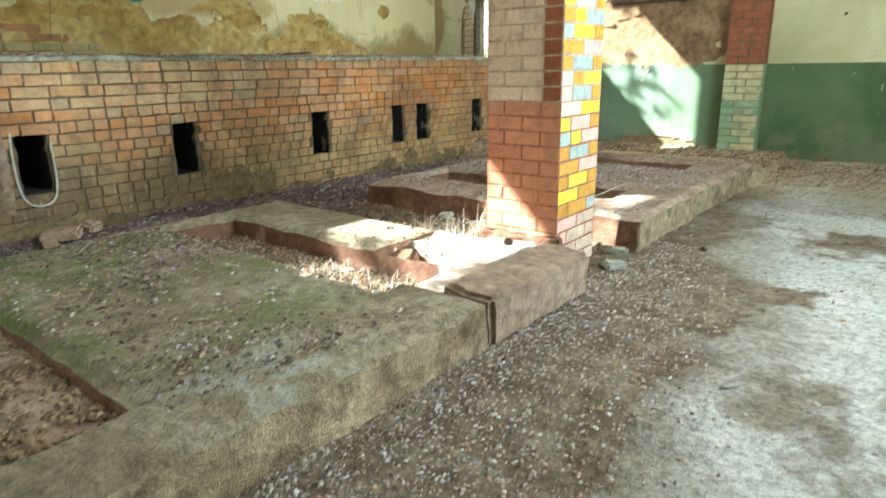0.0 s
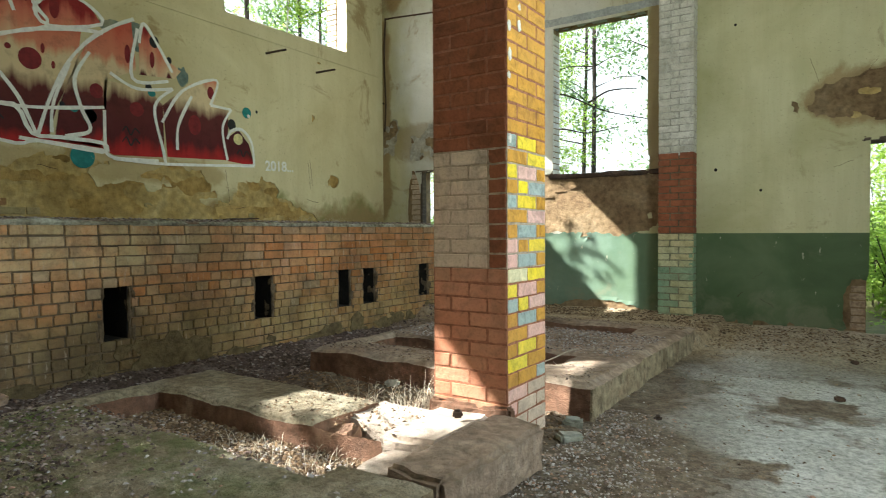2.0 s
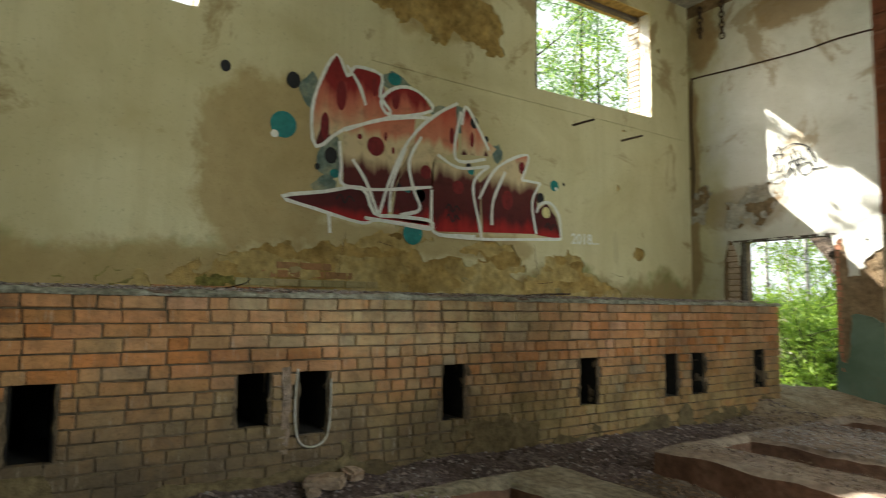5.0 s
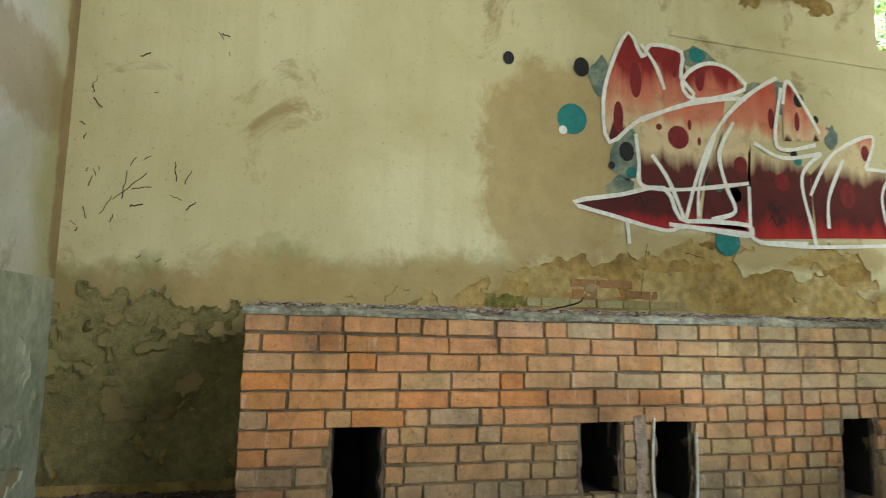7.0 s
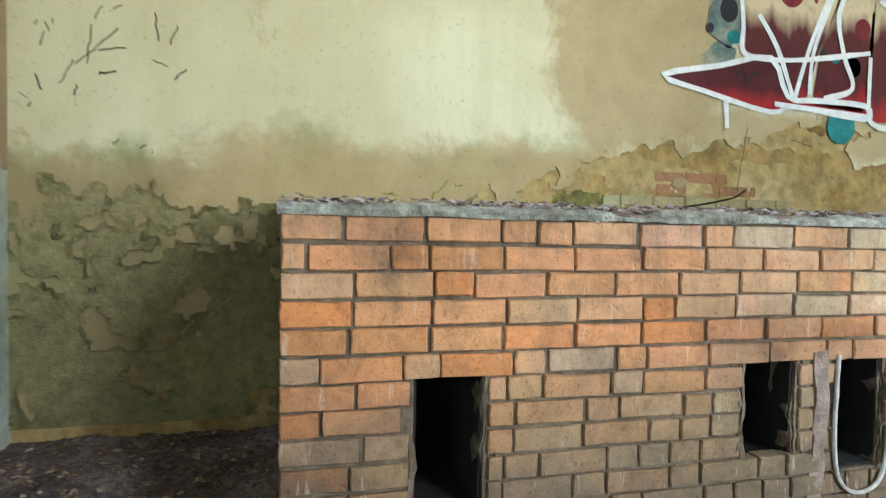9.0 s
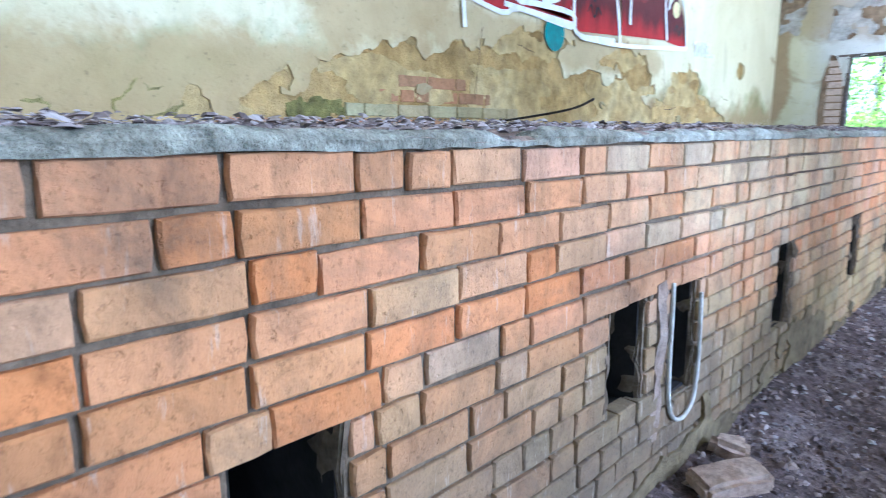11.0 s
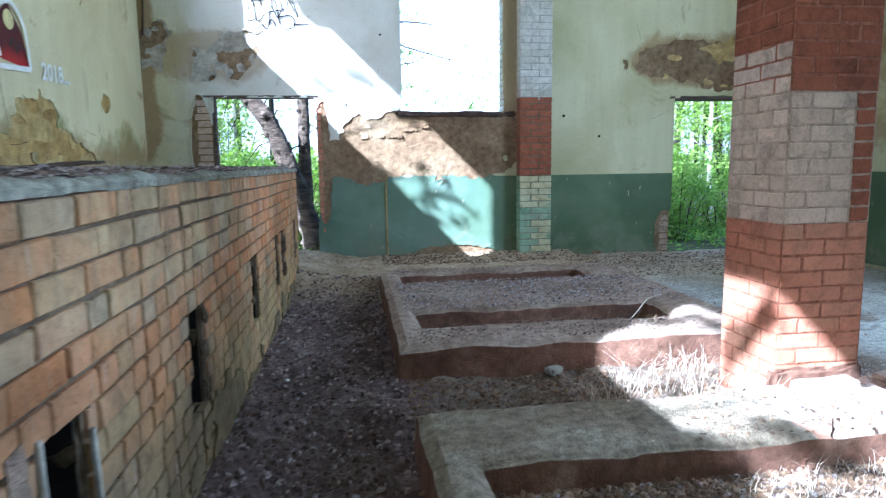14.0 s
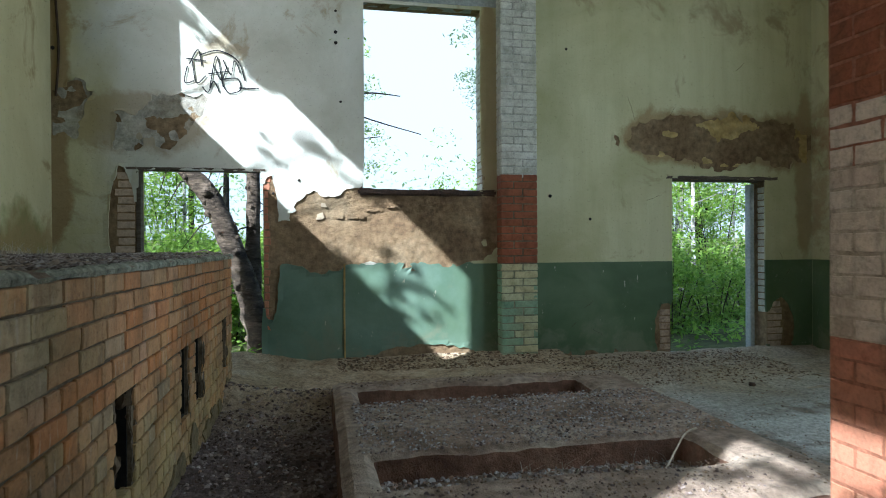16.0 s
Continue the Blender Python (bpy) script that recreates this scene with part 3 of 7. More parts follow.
def holed_wall(name, along, u0, u1, face, back, holes, material, z0=-0.4, z1=ZC):
    """A wall along x or y from u0 to u1 between the planes face and back, with openings (u0, u1, z0, z1) right through it."""
    us = sorted({u0, u1, *[h[0] for h in holes], *[h[1] for h in holes]})
    zs = sorted({z0, z1, *[h[2] for h in holes], *[h[3] for h in holes]})
    zs = [z for z in zs if z0 <= z <= z1]
    solid = {}
    for i in range(len(us) - 1):
        for j in range(len(zs) - 1):
            uc, zc = (us[i] + us[i + 1]) / 2, (zs[j] + zs[j + 1]) / 2
            solid[i, j] = not any(h[0] < uc < h[1] and h[2] < zc < h[3] for h in holes)
    bm = bmesh.new()
    made = {}

    def vert(u, d, z):
        key = (round(u, 4), round(d, 4), round(z, 4))
        if key not in made:
            made[key] = bm.verts.new((u, d, z) if along == "x" else (d, u, z))
        return made[key]
    for (i, j), s in solid.items():
        if not s:
            continue
        a, b, c, d = us[i], us[i + 1], zs[j], zs[j + 1]
        for w in (face, back):
            bm.faces.new([vert(a, w, c), vert(b, w, c), vert(b, w, d), vert(a, w, d)])
        for di, dj, q in ((-1, 0, ((a, c), (a, d))), (1, 0, ((b, c), (b, d))), (0, -1, ((a, c), (b, c))), (0, 1, ((a, d), (b, d)))):
            if not solid.get((i + di, j + dj), False):
                (ua, za), (ub, zb) = q
                bm.faces.new([vert(ua, face, za), vert(ub, face, zb), vert(ub, back, zb), vert(ua, back, za)])
    bmesh.ops.recalc_face_normals(bm, faces=bm.faces)
    return part(name, bm, material)


def peeling_layer(name, along, u0, u1, z0, z1, plane, inward, keep, mats, parent, step=0.035, marks_u=(), marks_z=(), slot=None, thick=0.009):
    """A coat of plaster or paint on a wall, thick metres proud of it, that is gone where keep(u, z) falls under nought."""
    us, zs = cells(u0, u1, step, marks_u), cells(z0, z1, step, marks_z)
    nu, nz = len(us), len(zs)
    val = [[keep(u, z) for z in zs] for u in us]
    live = [[(val[i][j] + val[i + 1][j] + val[i][j + 1] + val[i + 1][j + 1]) > 0 for j in range(nz - 1)] for i in range(nu - 1)]
    verts, faces, slots, index, back = [], [], [], {}, {}

    def near(i, j):
        return [live[a][b] if 0 <= a < nu - 1 and 0 <= b < nz - 1 else None for a in (i - 1, i) for b in (j - 1, j)]

    def vert(i, j):
        if (i, j) in index:
            return index[i, j]
        u, z = us[i], zs[j]
        n = near(i, j)
        lift = thick * (0.85 + 0.3 * noise.noise((u * 3, z * 3, 1.7)))
        if False in n and 0 < i < nu - 1 and 0 < j < nz - 1:
            gu = (val[i + 1][j] - val[i - 1][j]) / (us[i + 1] - us[i - 1])
            gz = (val[i][j + 1] - val[i][j - 1]) / (zs[j + 1] - zs[j - 1])
            g2 = gu * gu + gz * gz
            if g2 > 1e-9:
                k = -val[i][j] / g2
                du, dz = k * gu, k * gz
                m = math.hypot(du, dz)
                lim = step * 0.62
                if m > lim:
                    du, dz = du * lim / m, dz * lim / m
                u, z = u + du, z + dz
            lift += thick * (0.8 + 1.5 * noise.noise((u * 9, z * 9, 4.2)))
        d = plane + inward * max(0.003, lift)
        index[i, j] = len(verts)
        verts.append((u, d, z) if along == "x" else (d, u, z))
        return index[i, j]

    def under(i, j):
        if (i, j) not in back:
            v = verts[vert(i, j)]
            d = plane - inward * 0.002
            back[i, j] = len(verts)
            verts.append((v[0], d, v[2]) if along == "x" else (d, v[1], v[2]))
        return back[i, j]
    turn = (inward < 0) == (along == "x")
    for i in range(nu - 1):
        for j in range(nz - 1):
            if not live[i][j]:
                continue
            q = [vert(i, j), vert(i + 1, j), vert(i + 1, j + 1), vert(i, j + 1)]
            faces.append(q if turn else q[::-1])
            slots.append(slot((us[i] + us[i + 1]) / 2, (zs[j] + zs[j + 1]) / 2) if slot else 0)
            for di, dj, a, b in ((-1, 0, (i, j), (i, j + 1)), (1, 0, (i + 1, j + 1), (i + 1, j)), (0, -1, (i + 1, j), (i, j)), (0, 1, (i, j + 1), (i + 1, j + 1))):
                ii, jj = i + di, j + dj
                if not (0 <= ii < nu - 1 and 0 <= jj < nz - 1) or not live[ii][jj]:
                    f = [vert(*a), vert(*b), under(*b), under(*a)]
                    faces.append(f if turn else f[::-1])
                    slots.append(slots[-1])
    ob = soup(name, verts, faces, mats, parent, slots)
    return ob


def fray(u, z, s, seed):
    return noise.fractal((u * s, z * s, seed), 0.6, 2.1, 5)


def blob(u, z, cu, cz, ru, rz):
    return 1.0 - math.hypot((u - cu) / ru, (z - cz) / rz)


# ---- bricks ----
BRICKS = {}


def brick_mesh(length, height, depth, variant, material, ease=0.004):
    """One brick: front at y = 0 facing -y, centred on x, standing on z = 0, its front edges worn."""
    key = (round(length, 3), round(height, 3), round(depth, 3), variant, material.name)
    if key in BRICKS:
        return BRICKS[key]
    rnd = random.Random(hash((key[0], key[1], variant)) % 9973)
    h = length / 2
    e = ease

    def j(a):
        return rnd.uniform(-a, a)
    q = h * 0.36
    cut = 0.0015
    outer = [(-h + cut, 0), (-q, 0), (q, 0), (h - cut, 0), (h, height / 2), (h - cut, height), (q, height), (-q, height), (-h + cut, height), (-h, height / 2)]
    inward = [(1, 1), (0, 1), (0, 1), (-1, 1), (-1, 0), (-1, -1), (0, -1), (0, -1), (1, -1), (1, 0)]
    n = len(outer)
    mid = [(x + j(0.002) + dx * abs(j(0.003)), e * 0.9 + abs(j(0.003)), z + j(0.001) + dz * abs(j(0.004))) for (x, z), (dx, dz) in zip(outer, inward)]
    front = [(x + dx * (e * 0.5 + abs(j(0.004))), j(0.0015), z + dz * (e * 0.5 + abs(j(0.0035)))) for (x, y, z), (dx, dz) in zip(mid, inward)]
    verts = [(x, depth, z) for x, z in outer] + mid + front
    faces = [tuple(range(2 * n, 3 * n))]
    for k in range(n):
        w = (k + 1) % n
        faces.append((k, k + n, w + n, w))
        faces.append((k + n, k + 2 * n, w + 2 * n, w + n))
    me = bpy.data.meshes.new("brick")
    me.from_pydata(verts, [], [f for f in faces])
    bm = bmesh.new()
    bm.from_mesh(me)
    bmesh.ops.recalc_face_normals(bm, faces=bm.faces)
    bm.to_mesh(me)
    bm.free()
    me.materials.append(material)
    BRICKS[key] = me
    return me


class Joined:
    """Bricks too many or too far to be single parts, in one mesh."""

    def __init__(self, mats):
        self.mats, self.verts, self.faces, self.slots = list(mats), [], [], []

    def add(self, me, m, slot=0):
        k = len(self.verts)
        self.verts += [tuple(m @ v.co) for v in me.vertices]
        for p in me.polygons:
            self.faces.append([k + i for i in p.vertices])
            self.slots.append(slot)

    def done(self, name, parent):
        ob = soup(name, self.verts, self.faces, self.mats, parent, self.slots)
        return tagged(ob, kind="stuff")


def lay(me, m, parent):
    ob = new("brick", me)
    ob.parent = parent
    ob.matrix_parent_inverse = Matrix.Translation(-parent.location)
    ob.matrix_basis = m
    return ob


def course_of(rnd, a, b, headers=0.3, start=None):
    """Brick spans (from, to) that fill a to b."""
    out, u, k = [], a, 0
    while u < b - 0.04:
        share = headers(u) if callable(headers) else headers
        w = 0.12 if (rnd.random() < share or (k == 0 and start)) else 0.25
        w += rnd.uniform(-0.006, 0.006)
        if k == 0:
            w = rnd.uniform(0.07, 0.25)
        if u + w > b or b - (u + w) < 0.05:
            w = b - u
        out.append((u, u + w))
        u += w + JOINT * rnd.uniform(0.35, 0.8)
        k += 1
    return out


def less_holes(spans, z0, z1, holes, pad=0.012):
    out = []
    for a, b in spans:
        bits = [(a, b)]
        for h0, h1, hz0, hz1 in holes:
            if z1 > hz0 + 0.045 and z0 < hz1 - 0.045:
                nxt = []
                for p, q in bits:
                    if q <= h0 - pad or p >= h1 + pad:
                        nxt.append((p, q))
                    else:
                        if h0 - pad - p > 0.045:
                            nxt.append((p, h0 - pad))
                        if q - h1 - pad > 0.045:
                            nxt.append((h1 + pad, q))
                bits = nxt
        out += bits
    return out


# ---- walls ----
W1 = (5.32, 7.72, 4.06, 5.78)      # clerestory windows of the long wall
W0 = (-1.55, 1.06, 3.98, 5.78)
D1 = (-6.10, -4.79, -0.12, 2.16)   # doorways and window of the end wall
D2 = (0.19, 1.58, -0.16, 2.13)
W2 = (-3.69, -2.26, 1.96, 4.13)

wall_left = tagged(holed_wall("wall_west", "y", YN - 0.3, YF, XL, XL - 0.45, [W1, W0], M_OCHRE), "long wall of crumbling ochre render with cream limewash", "wall", kind="structure")
# the near clerestory jambs, out of view, are splayed to widen the sun patches
for v in wall_left.data.vertices:
    for h in (W1, W0):
        if v.co.x < XL - 0.4 and abs(v.co.y - h[0]) < 0.001:
            v.co.y -= 0.27
wall_far = tagged(holed_wall("wall_north", "x", XL - 0.45, XR + 0.3, YF, YF + 0.28, [D1, D2, W2], M_BROWNREND), "end wall with cream limewash over green dado", "wall", kind="structure")
wall_right = tagged(holed_wall("wall_east", "y", YN - 0.3, YF, XR, XR + 0.4, EAST_BAYS, M_CREAM_FAR), "plain limewashed side wall with assumed, unseen window openings", "wall", kind="structure")
# This wall's doorway is unseen, added to let light in.
wall_near = tagged(holed_wall("wall_south", "x", XL, XR, YN, YN - 0.3, [(-2.75, -1.35, -0.2, 2.3)], M_CREAM_FAR), "stained limewashed wall behind the walker", "wall", kind="structure")
bm = bmesh.new()
box_into(bm, XL - 0.45, XR + 0.4, YN - 0.3, YF + 0.28, ZC, ZC + 0.15)
tagged(part("ceiling", bm, M_CEIL), "stained plaster ceiling", "ceiling", kind="structure")


def keep_left(y, z):
    f = fray(y, z, 1.6, 3.0)
    f2 = fray(y, z, 6.0, 8.0)
    # lower band of fallen plaster, falling away towards the end wall
    edge = 1.84 - 0.10 * math.sin(y * 1.3) + 0.16 * f
    if y > 6.2:
        edge -= (y - 6.2) * 0.62
    if y < 2.4:
        edge -= min(1.0, (2.4 - y) / 1.1) * 0.16
    if y < 1.3:
        edge -= (1.3 - y) * 0.5
    v = (z - edge) * 1.6 + 0.11 * f2 - 0.02
    v = min(v, 0.5 - 1.4 * blob(y, z, 3.9, 4.75, 1.3, 0.45) + 0.5 * f - 0.2)
    # scraps that still hang on low down
    scraps = 0.4 * noise.fractal((y * 2.0, z * 3.6, 12.0), 0.8, 2.1, 4) + 0.10 * f2 - 0.10 + 0.10 * blob(y, z, 4.9, 1.75, 0.9, 0.2)
    if z < 1.9 and y > 0.2:
        v = max(v, scraps)
    v = min(v, 0.9 - 6 * blob(y, z, 7.35, 1.95, 0.17, 0.13) * (0.9 + f2)) if y > 6.9 else v
    for h in (W1, W0):
        if h[0] < y < h[1] and h[2] < z < h[3]:
            v = -1
    return v


peeling_layer("plaster_coat", "y", YN, YF, 0.0, ZC, XL, 1, keep_left, [M_CREAM], wall_left, 0.042, (W1[0], W1[1], W0[0], W0[1]), (W1[2], W0[2], W1[3]))


def keep_far(x, z):
    f = fray(x, z, 1.7, 21.0)
    f2 = fray(x, z, 6.5, 27.0)
    v = 0.8
    v = min(v, -1.3 * blob(x, z, 1.05, 2.64, 1.5, 0.32) + 0.5 * f + 0.22 * f2)                   # over the right doorway
    v = min(v, -1.1 * blob(x, z, -3.05, 1.50, 1.2, 0.60) + 0.45 * f + 0.3 * f2 + (0.4 if z < 1.12 else 0))   # under the window
    v = min(v, -1.0 * blob(x, z, -4.15, 1.24, 0.62, 0.40) + 0.14 * f + 0.10 * f2 + (0.4 if z < 1.12 else 0))
    v = min(v, -1.4 * blob(x, z, -3.72, 1.62, 0.42, 0.36) + 0.12 * f + 0.10 * f2)
    v = min(v, -1.0 * blob(x, z, -5.85, 2.66, 0.5, 0.30) + 0.7 * f + 0.25 * f2 + 0.06)                  # over the left doorway
    v = min(v, -0.9 * blob(x, z, -6.75, 2.7, 0.2, 0.3) + 0.7 * f + 0.25 * f2 + 0.1)
    v = min(v, 0.35 - 1.2 * blob(x, z, -6.24, 1.55, 0.16, 0.75) * 1.2 + 0.12 * f2 - 0.1)             # broken jambs
    v = min(v, 0.35 - 1.4 * blob(x, z, -4.72, 1.3, 0.13, 1.0) + 0.12 * f2 - 0.1)
    v = min(v, 0.3 - 1.6 * blob(x, z, 0.12, 0.2, 0.18, 0.42) + 0.15 * f2 - 0.1)
    v = min(v, 0.3 - 1.6 * blob(x, z, 1.78, 0.2, 0.24, 0.45) + 0.15 * f2 - 0.1)
    v = min(v, 0.3 - 1.5 * blob(x, z, -3.0, 0.0, 0.75, 0.17) + 0.2 * f2 - 0.1)
    v = min(v, (z - 0.02) * 3 + 0.35 * f + 0.2 * f2 + 0.2)
    for h in (D1, D2, W2):
        if h[0] < x < h[1] and h[2] < z < h[3]:
            v = -1
    return v


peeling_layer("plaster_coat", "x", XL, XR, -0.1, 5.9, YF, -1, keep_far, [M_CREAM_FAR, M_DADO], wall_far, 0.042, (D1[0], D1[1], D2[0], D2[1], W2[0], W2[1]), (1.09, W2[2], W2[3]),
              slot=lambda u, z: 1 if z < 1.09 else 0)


M_OLDCOAT = surface("old_yellow_coat", [(0.3, (0.37, 0.25, 0.085)), (0.5, (0.51, 0.375, 0.15)), (0.7, (0.62, 0.50, 0.25))], 0.45, 2.6, 11, 0.95, 0.9, 0.025)
M_OLIVE = surface("olive_flaking_paint", [(0.3, (0.17, 0.14, 0.055)), (0.5, (0.25, 0.21, 0.085)), (0.7, (0.33, 0.28, 0.125))], 0.4, 1.8, 16, 0.85, 0.9, 0.03)
M_PALEGREEN = surface("pale_green_flaking_paint", [(0.3, (0.30, 0.33, 0.22)), (0.5, (0.46, 0.50, 0.37)), (0.7, (0.56, 0.60, 0.49))], 0.35, 1.4, 12, 0.8, 0.8, 0.03)
M_WALLMOSS = surface("moss_on_render", [(0.3, (0.15, 0.13, 0.035)), (0.5, (0.24, 0.215, 0.06)), (0.7, (0.36, 0.30, 0.12))], 0.6, 5, 18, 1.0, 1.0, 0.03)
M_SCRAPED = surface("scraped_grey_coat", [(0.3, (0.30, 0.26, 0.19)), (0.5, (0.46, 0.44, 0.38)), (0.7, (0.60, 0.59, 0.54))], 0.5, 3.2, 12, 0.95, 0.8, 0.02)
peeling_layer("scraped_coat", "x", XL + 0.02, -5.2, 2.24, 3.15, YF, -1, lambda x, z: 0.10 + 0.6 * noise.fractal((x * 2.2, z * 2.6, 81.0), 0.9, 2.1, 3) + 0.12 * fray(x, z, 9.0, 82.0), [M_SCRAPED], wall_far, 0.03, thick=0.0022)
peeling_layer("scraped_coat", "x", -0.6, 2.2, 2.3, 3.1, YF, -1, lambda x, z: -0.16 + 0.6 * noise.fractal((x * 1.5, z * 3.0, 83.0), 0.9, 2.1, 3) + 0.10 * fray(x, z, 9.0, 84.0), [M_OLDCOAT], wall_far, 0.03, thick=0.0022)
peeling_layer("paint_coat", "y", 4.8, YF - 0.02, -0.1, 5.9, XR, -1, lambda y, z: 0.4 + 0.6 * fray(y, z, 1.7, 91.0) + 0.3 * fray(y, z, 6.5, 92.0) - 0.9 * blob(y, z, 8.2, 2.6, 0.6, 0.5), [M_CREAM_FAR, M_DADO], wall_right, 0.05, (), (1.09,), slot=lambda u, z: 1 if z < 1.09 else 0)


def keep_near(x, z):
    return 0.35 + 0.5 * fray(x, z, 1.5, 33.0) + 0.2 * fray(x, z, 6, 35.0) - 0.9 * blob(x, z, -6.3, 0.5, 1.2, 0.9) * 0.4 - (1 if -2.75 < x < -1.35 and z < 2.3 else 0)


peeling_layer("paint_coat", "x", XL, XR, -0.1, 4.5, YN, 1, keep_near, [M_CREAM_FAR, M_PALEGREEN], wall_near, 0.05, (-2.75, -1.35), (1.42, 2.3), slot=lambda u, z: 1 if z < 1.42 else 0)

def keep_old_coat(y, z):
    return 0.06 + 0.55 * noise.fractal((y * 1.5, z * 3.2, 61.0), 0.9, 2.1, 3) + 0.10 * fray(y, z, 7.0, 62.0) - 0.25 * max(0, blob(y, z, 1.4, 1.35, 1.1, 0.3)) + 0.1 * math.sin(z * 21)


peeling_layer("olive_paint_coat", "y", YN, CY0 + 0.3, 0.0, 1.42, XL, 1, lambda y, z: 0.16 + 0.6 * fray(y, z, 3.2, 71.0) + 0.5 * fray(y, z, 9.0, 72.0) + (1.2 - z) * 0.15 - max(0, z - 1.25) * 4, [M_OLIVE], wall_left, 0.022, thick=0.02)
peeling_layer("old_plaster_coat", "y", -2.0, 7.3, 1.2, 2.05, XL, 1, keep_old_coat, [M_OLDCOAT], wall_left, 0.035, thick=0.0022)

peeling_layer("moss", "y", -0.4, 1.9, 1.2, 1.7, XL + 0.004, 1, lambda y, z: 0.9 * max(blob(y, z, 1.25, 1.36, 0.5, 0.16), blob(y, z, 0.35, 1.36, 0.5, 0.18)) - 0.55 + 0.5 * fray(y, z, 4.0, 95.0), [M_WALLMOSS], wall_left, 0.02, thick=0.003)

# bricks laid bare low in the long wall
M_SCAR_RED = brick_material("bare_red_wall_brick", [(0.42, 0.17, 0.07), (0.38, 0.20, 0.10), (0.45, 0.20, 0.09)], True, dirt=(0.30, 0.20, 0.09), dirt_amount=0.6)
M_SCAR_PALE = brick_material("limed_wall_brick", [(0.40, 0.37, 0.20), (0.36, 0.33, 0.17), (0.43, 0.36, 0.20)], True, dirt=(0.33, 0.24, 0.10), dirt_amount=0.5)
wall_scar = Joined([M_SCAR_RED, M_SCAR_PALE])
rnd = random.Random(5)
for z, y0, y1, slot, proud in ((1.235, 0.75, 2.35, 0, 0.024), (1.235, 2.35, 2.9, 1, 0.008), (1.325, 1.50, 3.05, 1, 0.016), (1.413, 1.75, 2.75, 0, 0.004), (1.50, 1.9, 2.5, 0, 0.003), (1.235, 4.3, 5.0, 1, 0.01)):
    for a, b in course_of(rnd, y0, y1, 0.15):
        wall_scar.add(brick_mesh(round(b - a, 2), COURSE - JOINT, 0.05, rnd.randrange(4), M_BRICK_J), pose(XL + proud + rnd.uniform(-0.003, 0.003), (a + b) / 2, z, 0, 0, 90), slot)
wall_scar.done("laid_bare_bricks", wall_left)

# ---- floor ----


def floor_height(x, y):
    n = 0.018 * noise.fractal((x * 1.7, y * 1.7, 5.0), 0.6, 2.1, 4) + 0.008 * noise.noise((x * 9, y * 9, 2.0))
    z = -0.165
    if x < -4.0:                                           # ash trench before the ovens
        t = min(1, max(0, (-4.55 - x) / 0.45))
        z = -0.15 + 0.075 * t + n * 1.2
    if y > 6.9:
        t = min(1, max(0, (y - 6.95) / 0.2))
        s = 0.15 if x < -1.3 else 0.07 * min(1, (y - 6.9) / 1.2)
        z += s * t
    if y > 8.2:
        z += 0.05 * (y - 8.2) / 0.43
    if -4.0 < x < -1.2 and 3.0 < y < 4.15:
        z = -0.165 + n * 1.3
    return z + n


def make_floor():
    us, vs = cells(XL - 0.1, XR + 0.1, 0.05), cells(YN - 0.1, YF, 0.05)
    verts = [(u, v, floor_height(u, v)) for u in us for v in vs]
    n = len(vs)
    faces = [(i * n + j, (i + 1) * n + j, (i + 1) * n + j + 1, i * n + j + 1) for i in range(len(us) - 1) for j in range(n - 1)]
    return tagged(soup("floor", verts, faces, M_FLOOR, smooth=True), "cracked pale concrete floor strewn with dirt and rubble", "floor", kind="structure")


make_floor()


# Concrete made paler, with the sun's glare put into the colour.
M_PALESLAB = surface("sun_paled_concrete", [(0.28, (0.34, 0.26, 0.20)), (0.5, (0.48, 0.40, 0.33)), (0.72, (0.58, 0.51, 0.44))], 0.4, 2.2, 14, 0.95, 0.9, 0.03)


